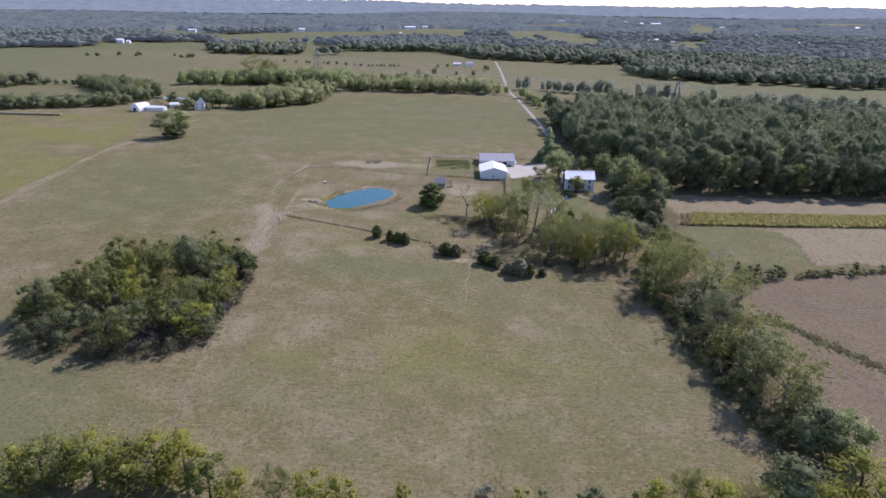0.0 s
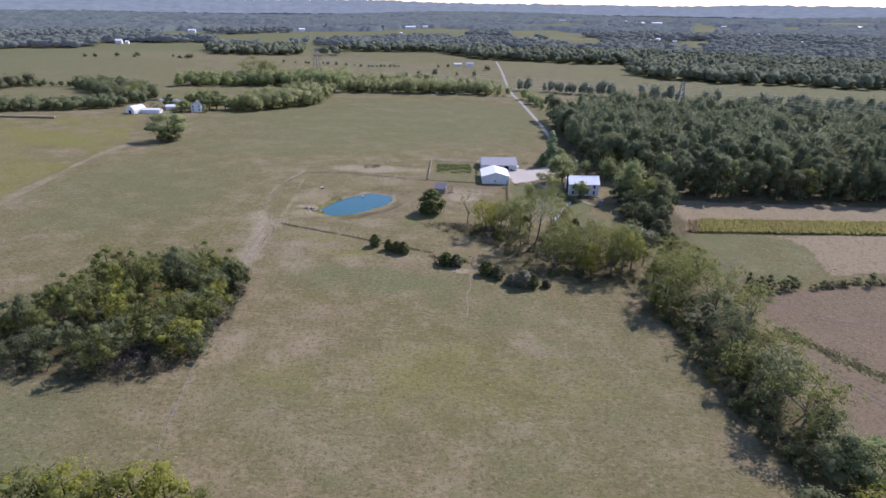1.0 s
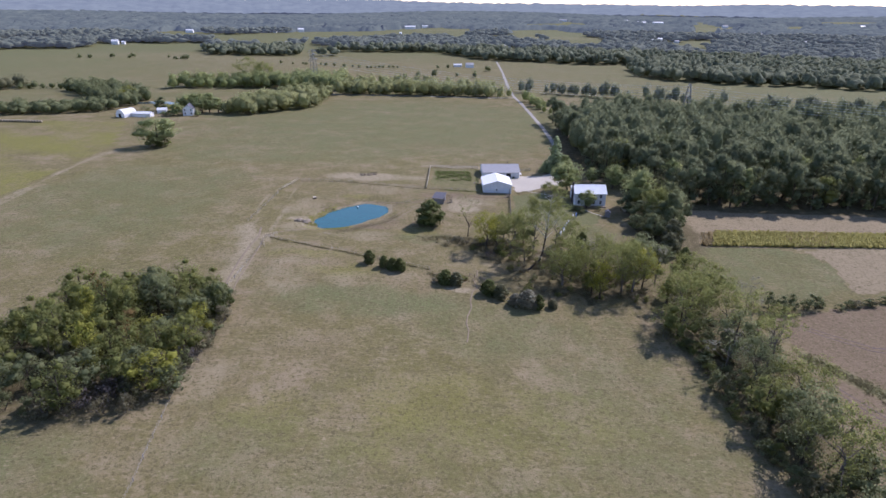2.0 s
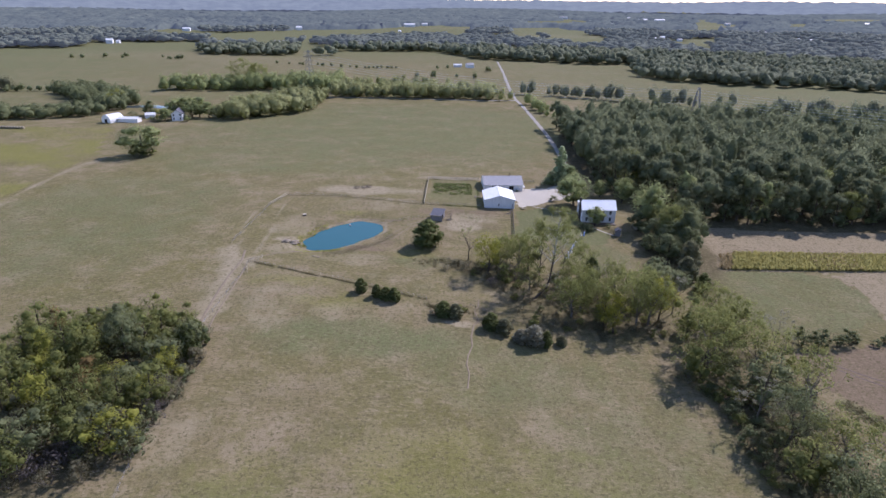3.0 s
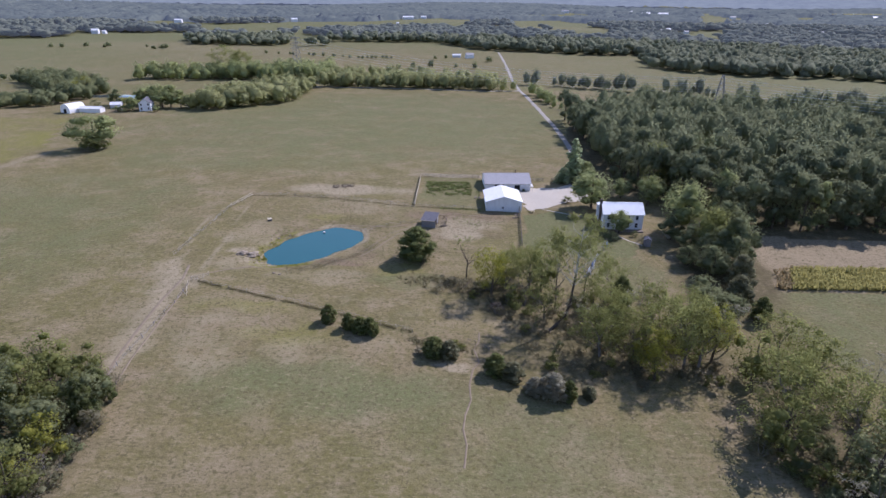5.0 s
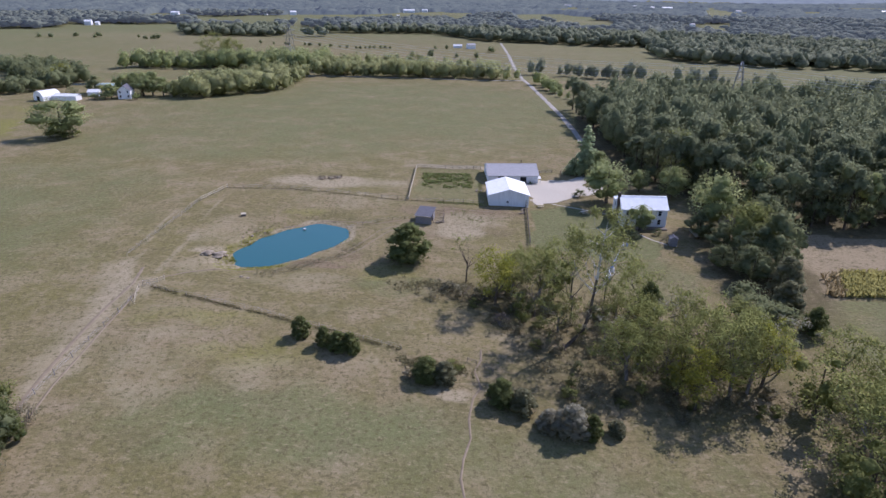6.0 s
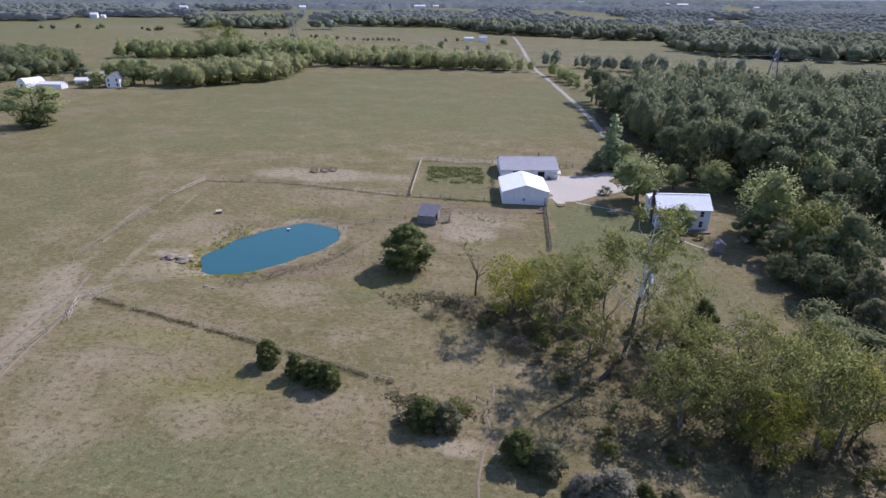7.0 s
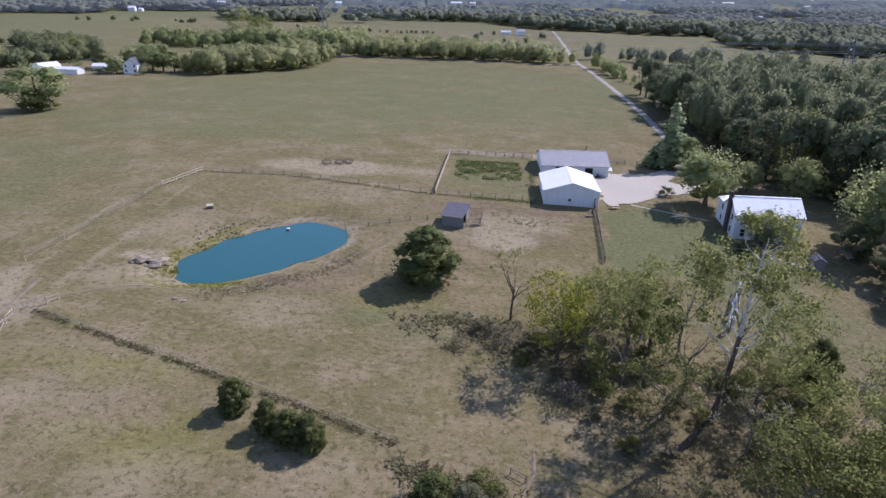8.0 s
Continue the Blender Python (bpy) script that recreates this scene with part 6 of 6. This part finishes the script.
fence("rail_fence", [(-58.6, 210.3), (-56.2, 211.8), (-55.4, 213.3)], 1.5, "broken wooden rails at a pasture gap", (0.10, 1.2), (0.45, 1.0), WOOD_PALE, WOOD_PALE, 12, 6.0, 0.05, 0.06)
fence("rail_fence", [(-56.9, 202.9), (-58.0, 206.2), (-58.6, 208.6)], 1.7, "broken wooden rails at a pasture gap", (0.10, 1.2), (0.45, 1.0), WOOD_PALE, WOOD_PALE, 13, 6.0, 0.05, 0.06)
for a, b, s in (((9.6, 189.4), (11.1, 188.5), 14), ((12.6, 187.2), (14.0, 186.4), 15)):
    fence("gate", [a, b], 2.5, "short wooden gate panel beside a footpath", (0.09, 0.85), (0.4, 0.75), WOOD_DARK, WOOD_DARK, s, 3.0, 0.05, 0.06, "gates")
fence("pen_panels", [(1.9, 252.3), (4.9, 253.6), (5.2, 258.6), (2.3, 259.4)], 2.4, "rusty dark pipe pen panels beside a shed", (0.07, 1.5), (0.3, 0.7, 1.1, 1.45), FRUIT, FRUIT, 16, 1.0, 0.05, 0.051, "pens")


# ---- loose things ----
def rock(name, x, y, s, seed, label):
    r2 = np.random.default_rng(seed)
    bm = bmesh.new()
    bmesh.ops.create_icosphere(bm, subdivisions=2, radius=1)
    for v in bm.verts:
        v.co *= 1 + 0.5 * noise.noise(v.co * 1.6 + Vector((seed, 0, 0)))
        v.co = Vector((v.co.x * s * r2.uniform(0.95, 1.05), v.co.y * s * 0.7, v.co.z * s * 0.42))
    me = bpy.data.meshes.new(name)
    bm.to_mesh(me), bm.free()
    me.materials.append(ROCK)
    ob = tagged(new(name, me), label, "rock", "rocks by the pond")
    ob.matrix_basis = pose(x, y, height(x, y) + s * 0.15, 0, 0, seed * 40)


for k, (x, y, s) in enumerate(((-51.2, 227.5, 2.2), (-48.4, 227.9, 2.6), (-47.2, 228.4, 0.8), (-52.2, 226.6, 0.8), (-49.6, 226.4, 0.6), (-44.5, 240.5, 0.8), (-46.2, 238.6, 0.6), (-42.0, 243.2, 0.5), (-39.8, 216.5, 0.7), (-38.2, 216.0, 0.6))):
    rock("rock", x, y, s * 0.7, k + 1, "pale weathered rock lying by the pond")
feeder = empty("mineral_feeder", ground_at(-50.2, 252.2, 25) @ Matrix.Diagonal((0.8, 0.8, 0.9, 1)), "small pale feeder with a dark base in pasture", "feeder")
part("tub", a_box(-0.8, -0.5, -0.05, 0.8, 0.5, 0.45, 0.08), WOOD_DARK, feeder)
part("lid", slab([(-0.85, -0.55, 0.7), (0.85, -0.55, 0.7), (0.85, 0.55, 0.9), (-0.85, 0.55, 0.9)], 0.07), WOOD_PALE, feeder, "pale sloping lid")
for x in (-0.75, 0.75):
    part("upright", a_box(x - 0.05, -0.05, 0.4, x + 0.05, 0.05, 0.85), WOOD_DARK, feeder)
pump = empty("pond_post", Matrix.Translation((-32.4, 246.9, -0.6)), "dark post with a pale cap standing in shallow water", "post")
part("stake", mesh_of("stake", *tube([(0, 0, -1.0), (0, 0, 0.85)], [0.30, 0.28], 8), WOOD_DARK), None, pump)
part("cap", a_box(-0.3, -0.3, 0.84, 0.3, 0.3, 1.02, 0.06), WRAP, pump)


def hay_ring(x, y, rz):
    ob = empty("hay_ring", ground_at(x, y, rz), "rusty round hay feeder on bare soil", "hay feeder", "hay rings")
    for z in (0.2, 0.5, 0.8):
        part("hoop", mesh_of("hoop", *tube([(1.2 * math.cos(a), 1.2 * math.sin(a), z) for a in np.linspace(0, 2 * math.pi, 25)], [0.05] * 25, 5), FRUIT), None, ob)
    for k in range(10):
        a = k * 0.628
        part("bar", beam(bmesh.new(), (1.2 * math.cos(a), 1.2 * math.sin(a), 0.0), (1.2 * math.cos(a), 1.2 * math.sin(a), 0.8), 0.05), FRUIT, ob)
    hay = bmesh.new()
    bmesh.ops.create_icosphere(hay, subdivisions=2, radius=1.0, matrix=Matrix.Diagonal((0.95, 0.95, 0.5, 1)))
    part("hay", hay, HAY, ob, "flattened remains of hay")


hay_ring(-30.2, 290.2, 10), hay_ring(-32.4, 289.0, 40), hay_ring(-35.4, 288.2, 0)


def clothes_line():
    a, b = Vector((53.2, 242.4)), Vector((42.6, 220.6))
    ob = empty("clothes_line", Matrix.Translation((a.x, a.y, height(a.x, a.y))), "long clothes line hung with white and blue washing", "clothes line")
    z0, r2 = height(a.x, a.y), np.random.default_rng(4)
    for s in (0, 0.5, 1):
        p = a.lerp(b, s)
        q = (p.x - a.x, p.y - a.y, height(p.x, p.y) - z0)
        pole = part("pole", beam(bmesh.new(), (q[0], q[1], q[2] - 0.4), (q[0], q[1], q[2] + 2.3), 0.12), WOOD_DARK, ob)
        part("crossarm", beam(bmesh.new(), (q[0] - 0.5, q[1] + 0.25, q[2] + 2.2), (q[0] + 0.5, q[1] - 0.25, q[2] + 2.2), 0.09), WOOD_DARK, pole)
    for off in (-0.35, 0.35):
        q = (b.x - a.x, b.y - a.y, height(b.x, b.y) - z0)
        part("cord", beam(bmesh.new(), (off, 0, 2.2), (q[0] + off, q[1], q[2] + 2.2), 0.025), WIRE, ob)
    s = 0.03
    while s < 0.97:
        w = r2.uniform(0.6, 1.7)
        d = (b - a).normalized()
        if not 0.16 < s < 0.34:
            verts, faces = [], []
            off = 0.35 if r2.random() < 0.6 else -0.35
            long = r2.uniform(0.8, 1.6)
            for i in range(7):
                for j in range(5):
                    p = a + d * ((b - a).length * s + w * i / 6)
                    z = height(p.x, p.y) - z0 + 2.2 - long * j / 4
                    bulge = 0.08 * j * math.sin(i * 1.4 + s * 20)
                    verts.append((p.x - a.x + off - d.y * bulge, p.y - a.y + d.x * bulge, z))
            faces = [(i * 5 + j, i * 5 + j + 1, (i + 1) * 5 + j + 1, (i + 1) * 5 + j) for i in range(6) for j in range(4)]
            blue = r2.random() < 0.25
            me = mesh_of("washing", verts, faces, CLOTH_BLUE if blue else CLOTH_WHITE, True)
            cloth = part("washing", me, None, ob, "hanging blue cloth" if blue else "hanging white cloth")
            thick = cloth.modifiers.new("thickness", "SOLIDIFY")
            thick.thickness = 0.015
        s += (w + r2.uniform(0.1, 0.5)) / (b - a).length


clothes_line()


def picnic_table(x, y, rz, label):
    ob = empty("picnic_table", ground_at(x, y, rz), label, "table", "yard tables")
    part("tabletop", a_box(-0.9, -0.38, 0.70, 0.9, 0.38, 0.76, 0.01), WOOD_PALE, ob)
    for s in (-0.7, 0.7):
        part("bench", a_box(-0.9, s - 0.13, 0.40, 0.9, s + 0.13, 0.45, 0.01), WOOD_PALE, ob)
    for x0 in (-0.6, 0.6):
        for s in (-1, 1):
            part("leg", beam(bmesh.new(), (x0, s * 0.62, -0.05), (x0, s * 0.22, 0.7), 0.07), WOOD_DARK, ob)


picnic_table(34.4, 268.9, 8, "pale wooden picnic table at the gravel's edge")
picnic_table(46.5, 264.5, 30, "pale wooden picnic table in tree shade")


def planks(x, y, rz, seed, label):
    r2 = np.random.default_rng(seed)
    ob = empty("plank_pile", ground_at(x, y, rz), label, "plank pile", "scrap piles")
    for k in range(6):
        a = r2.uniform(-0.5, 0.5)
        p = part("plank", a_box(-1.2, -0.09, 0.03, 1.2, 0.09, 0.09), WOOD_DARK, ob)
        p.location, p.rotation_euler = (r2.normal() * 0.4, r2.normal() * 0.5, 0.05 * k), (0, 0, a)


planks(28.0, 262.6, 30, 1, "loose dark planks lying in the yard")
planks(28.8, 265.5, 80, 2, "loose dark planks lying in the yard")
planks(4.2, 253.4, 20, 3, "loose dark scrap beside the pen")
planks(16.4, 282.0, 70, 4, "loose dark scrap against the barn")
awning = empty("white_canopy", ground_at(36.6, 292.6, 0), "small white canopy at the shed corner", "canopy")
part("cover", slab([(-1.2, -1.0, 1.9), (1.2, -1.0, 1.9), (1.2, 1.0, 2.3), (-1.2, 1.0, 2.3)], 0.05), WRAP, awning)
for x, y, h in ((-1.1, -0.9, 1.9), (1.1, -0.9, 1.9), (-1.1, 0.9, 2.2), (1.1, 0.9, 2.2)):
    part("pole", a_box(x - 0.04, y - 0.04, -0.1, x + 0.04, y + 0.04, h), GALV, awning)
for x, y in ((32.2, 291.0), (34.2, 291.0), (29.5, 291.2)):
    plant("shrub", x, y, 1.6, 1.8, "small dark shrub against the long shed", "shrub", "shed shrubs", "shrub", 0.02)


# ---- the vegetable garden, weeds and corn ----
def scatter(name, label, category, spots, size, tall, leaf, seed, blades=5, spread=1.0):
    """Low plants as one mass: every tuft is a few bent blades."""
    r2 = np.random.default_rng(seed)
    spots = np.array(spots)
    n = len(spots) * blades
    at = np.repeat(spots, blades, 0) + r2.normal(size=(n, 2)) * size * 0.4
    z = land(at[:, 0], at[:, 1])
    a = r2.random(n) * 6.28
    h = tall * r2.uniform(0.5, 1.25, n)
    w = size * r2.uniform(0.3, 0.7, n)
    reach = tall * r2.uniform(0.7, 1.5, n) * spread
    c, s = np.cos(a) * w, np.sin(a) * w
    lean = np.c_[-np.sin(a) * reach, np.cos(a) * reach]
    h = h * (1.0 if spread < 0.6 else 0.6)
    base = np.c_[at, z - 0.05]
    v = np.stack([base - np.c_[c, s, 0 * c] * 0.6, base + np.c_[c, s, 0 * c] * 0.6, base + np.c_[lean + np.c_[c, s] * 0.8, h], base + np.c_[lean - np.c_[c, s] * 0.8, h * 0.85]], 1)
    return tagged(new(name, mesh_of(name, v.reshape(-1, 3), np.arange(n * 4).reshape(-1, 4), LEAF[leaf])), label, category, kind="stuff")


r3 = np.random.default_rng(19)
beds = [(-2.0 + 16.5 * r3.random(), 284.6 + 2.1 * k + r3.normal() * 0.5) for k in range(8) for _ in range(120)]
scatter("vegetables", "dense green vegetable rows in a fenced garden", "vegetables", [(x, y + 0.2 * x / 10) for x, y in beds if math.sin(x * 0.9 + y) + math.sin(x * 0.37 - y * 0.8) + 0.16 * (y - 292) + 0.7 * r3.normal() > -0.5], 0.34, 0.55, "garden", 20)
def corn_rows(x0, x1, thin):
    return [(x + r3.normal() * 0.1, y) for y in np.arange(218.9, 230.5, 0.8) for x in np.arange(x0 + (y - 218) * 0.45, x1 + (y - 218) * 0.45, 0.36) if r3.random() < thin]


scatter("corn", "yellowing standing corn in a narrow strip", "corn", corn_rows(97, 300, 0.95), 0.36, 1.4, "corn", 21, 4, 0.32)
scatter("dry_corn", "dried reddish corn at the end of a strip", "corn", corn_rows(93, 97, 0.35) + corn_rows(124, 140, 0.16) + corn_rows(160, 200, 0.10), 0.42, 1.5, "dry_corn", 121, 4, 0.5)
tuft_spots = np.c_[r3.uniform(-110, 75, 15000), r3.uniform(92, 275, 15000)]
keep = (np.sin(tuft_spots[:, 0] * 0.21 + 1) * np.sin(tuft_spots[:, 1] * 0.17) + 0.7 * r3.normal(size=15000) > 0.0) & (pond_reach(tuft_spots[:, 0], tuft_spots[:, 1]) > 1.05)
scatter("grass_tufts", "scattered dry and green grass tufts in pasture", "grass", tuft_spots[keep][::2], 0.22, 0.12, "weed", 22, 3)
scatter("grass_clumps", "low clumps of darker grass in pasture", "grass", tuft_spots[keep][1::4], 0.20, 0.12, "weed_dark", 122, 3)
lines = along([(-57.0, 210.3), (-49.3, 207.4), (-42.3, 205.1), (-33.2, 202.1), (-23.3, 198.9), (-2.7, 191.8)], 0.05, 0.30, 23) + along([(-62.3, 275.5), (-43, 276.5), (-24, 273.5), (-9.1, 270.5), (17, 269.6)], 0.10, 0.3, 24) + along([(-9.2, 253.7), (-21, 247.6)], 0.5, 0.3, 25) + along([(-4.7, 306), (18, 307)], 0.3, 0.3, 26)
scatter("fence_weeds", "dark rank weeds along the pasture fences", "weeds", [p for p in lines if math.sin(p[0] * 1.3) + math.sin(p[0] * 0.43 + 1) > -1.6 and r3.random() < 0.85], 0.13, 0.25, "weed_dark", 27, 4)
shore = [(POND[0] + r * math.cos(a), POND[1] + r * math.sin(a)) for a, r in zip(r3.uniform(0, 6.28, 12000), r3.uniform(8, 24, 12000))]
shore = [p for p in shore if 1.03 < pond_reach(*p) < (1.26 if p[0] + 0.4 * (p[1] - 237) < -38 else 1.035)]
shore += along([(-45.2, 225.5), (-44.6, 229.5), (-43.5, 231.6), (-41.6, 235.9), (-38.8, 239.6)], 0.03, 0.6, 36)
scatter("pond_weeds", "yellow-green weeds round the pond's edge", "weeds", shore, 0.15, 0.22, "yellow", 28, 4)
dam = along([(-37, 218.5), (-29, 222.5), (-20.5, 230), (-16, 238)], 0.06, 1.0, 29)
scatter("dam_weeds", "brown rank weeds on the pond's bank", "weeds", dam, 0.16, 0.22, "brush", 30, 5)
thick = [(x, y) for x, y in zip(r3.uniform(4, 66, 3000), r3.uniform(172, 220, 3000)) if inside(x, y, [(4, 214), (14, 201), (22, 189), (27, 177), (44, 174), (64, 176), (66, 192), (56, 203), (38, 217), (12, 220)])]
scatter("undergrowth", "rank brown and green undergrowth in a thicket", "undergrowth", thick, 0.2, 0.32, "weed", 31, 5)
edge = along([(-2, 188.4), (4, 187), (9, 187)], 0.05, 0.9, 32) + along([(94, 152), (110, 127), (140, 106)], 0.1, 1.3, 33) + along([(-5, 216), (12, 217)], 0.12, 1.6, 34)
scatter("tall_weeds", "tall olive weeds in strips", "weeds", edge, 0.24, 0.5, "weed", 35, 6)


clumps = along([(3, 269.3), (17, 268.9)], 0.09, 0.5, 37) + along([(8, 262), (13, 256), (17, 258)], 0.14, 1.6, 38) + along([(16.8, 279), (17.2, 290)], 0.12, 0.5, 39) + along([(-47, 240), (-42, 245), (-36, 249)], 0.2, 1.2, 40)
scatter("yard_weeds", "rank green weeds about the farmyard and pond", "weeds", clumps, 0.2, 0.3, "garden", 41, 4)


# ---- the distant farmstead and other far buildings ----
quonset = empty("arched_barn", ground_at(-214, 432, -25) @ Matrix.Diagonal((0.85, 0.85, 0.85, 1)), "white arched-roof barn at a distant farmstead", "barn", "distant farm buildings")
arch = [(4.8 * math.cos(a), 0, 1.5 + 4.6 * math.sin(a)) for a in np.linspace(0, math.pi, 15)]
bm = bmesh.new()
ends = [[bm.verts.new((x, y, z)) for x, _, z in [(4.8, 0, -0.5)] + arch + [(-4.8, 0, -0.5)]] for y in (-6, 6)]
for k in range(len(ends[0]) - 1):
    bm.faces.new((ends[0][k], ends[0][k + 1], ends[1][k + 1], ends[1][k]))
bm.faces.new(ends[0][::-1]), bm.faces.new(ends[1])
bmesh.ops.recalc_face_normals(bm, faces=bm.faces)
part("shell", bm, WHITE_ROOF, quonset)
# a dark panel on the closed end, painted as interior shade
part("door", a_box(-1.4, -6.08, 0.0, 1.4, -6.0, 2.8), DARK_PANEL, quonset, "dark panel painted as the shade inside a barn door")
ridged_house("low_shed", ground_at(-203, 432, -4), "long low white shed at a distant farmstead", "shed", 13, 5, 2.4, 3.3, WHITE_SIDING, WHITE_ROOF, True, 0.3, group="distant farm buildings")
ridged_house("shed", ground_at(-196, 447, 10), "small white shed at a distant farmstead", "shed", 6, 5, 2.4, 3.6, WHITE_SIDING, WHITE_ROOF, True, 0.3, group="distant farm buildings")
far_house = ridged_house("farmhouse", ground_at(-175, 441.5, 12), "white house with a dark roof among trees", "house", 6.6, 9, 4.6, 7.2, WHITE_SIDING, DARK_ROOF, False, 0.35, group="distant farm buildings")
for x in (-2.0, 2.0):
    window(far_house, x, 3.7, 0.9, 1.3, -4.5)
    window(far_house, x, 1.4, 0.9, 1.3, -4.5)
ribbon("pond", [(-252, 490), (-215, 492), (-196, 490)], 14, Nodes("still_pond", 0.08, 0.5).done((0.06, 0.075, 0.08)), "grey farm pond beside distant trees", "pond", 0.12, 4.0)

bale = bmesh.new()
bmesh.ops.create_cone(bale, cap_ends=True, segments=14, radius1=0.85, radius2=0.85, depth=1.4, matrix=Matrix.Translation((0, 0, 0.8)) @ Matrix.Rotation(radians(90), 4, "X"))
bmesh.ops.bevel(bale, geom=[e for e in bale.edges if e.calc_face_angle(0) > 1.2], offset=0.12, segments=1, affect="EDGES")
first_bale = part("round_bale", bale, HAY)
tagged(first_bale, "round hay bale in a long row on grass", "hay bale", "row of bales")
for k in range(34):
    x, y = -256 - 1.9 * k, 405.9 + 0.19 * k
    m = ground_at(x, y, 88 + 4 * math.sin(k * 3.1))
    if k == 0:
        first_bale.matrix_basis = m
    else:
        copy_thing(first_bale, m)

for x, y, w, d, h, rz, roof in FAR_HOUSES:
    ridged_house("far_house", ground_at(x, y, rz), "small white building in far countryside" if roof == "white" else "small grey-roofed building in far countryside", "house", w, d, h, h * 1.45, WHITE_SIDING, WHITE_ROOF if roof == "white" else GREY_ROOF, True, 0.3, group="far buildings")


# ---- the power line ----
def pylon(x, y, h, rz):
    ob = empty("pylon", ground_at(x, y, rz), "grey steel lattice power pylon over trees", "pylon", "pylons")
    def width(z):
        return 3.2 * (1 - z / h) ** 0.8 + 0.45
    levels = [h * k / 8 for k in range(9)]
    for sx, sy in ((-1, -1), (1, -1), (1, 1), (-1, 1)):
        leg = bmesh.new()
        for a, b in zip(levels, levels[1:]):
            beam(leg, (sx * width(a), sy * width(a), a - 0.3), (sx * width(b), sy * width(b), b), 0.26)
        part("leg", leg, STEEL, ob)
    for a, b in zip(levels, levels[1:]):
        brace = bmesh.new()
        wa, wb = width(a), width(b)
        for p, q in (((-wa, -wa, a), (wb, -wb, b)), ((wa, -wa, a), (-wb, -wb, b)), ((-wa, wa, a), (wb, wb, b)), ((wa, wa, a), (-wb, wb, b)), ((-wa, -wa, a), (-wb, wb, b)), ((wa, -wa, a), (wb, wb, b))):
            beam(brace, p, q, 0.14)
        part("bracing", brace, STEEL, ob)
    for z in (h * 0.72, h * 0.84, h * 0.96):
        arm = bmesh.new()
        for s in (-1, 1):
            beam(arm, (0, 0, z + 0.9), (s * 6.0, 0, z), 0.2)
            beam(arm, (0, 0, z - 0.4), (s * 6.0, 0, z), 0.2)
        part("crossarm", arm, STEEL, ob)
        for s in (-1, 1):
            part("insulator", beam(bmesh.new(), (s * 5.9, 0, z - 1.4), (s * 5.9, 0, z), 0.2), WOOD_DARK, ob)
    return ob


TOWERS = ((-122, 612, 33, 58), (170, 442, 29, 58), (470, 285, 33, 58))
for x, y, h, rz in TOWERS:
    pylon(x, y, h, rz)
for (x0, y0, h0, _), (x1, y1, h1, _) in zip(TOWERS, TOWERS[1:]):
    for share in (0.72, 0.84, 0.96):
        for s in (-5.9, 5.9):
            ox, oy = s * math.cos(radians(58)), s * math.sin(radians(58))
            pts = []
            for k in range(25):
                t = k / 24
                za, zb = height(x0, y0) + h0 * share - 1.4, height(x1, y1) + h1 * share - 1.4
                pts.append((x0 + ox + (x1 - x0) * t, y0 + oy + (y1 - y0) * t, za + (zb - za) * t - 4 * 7.0 * t * (1 - t)))
            tagged(new("power_cable", mesh_of("power_cable", *tube(pts, [0.075] * 25, 4), GALV)), "thin sagging grey cable between two pylons", "cable", "power cables")
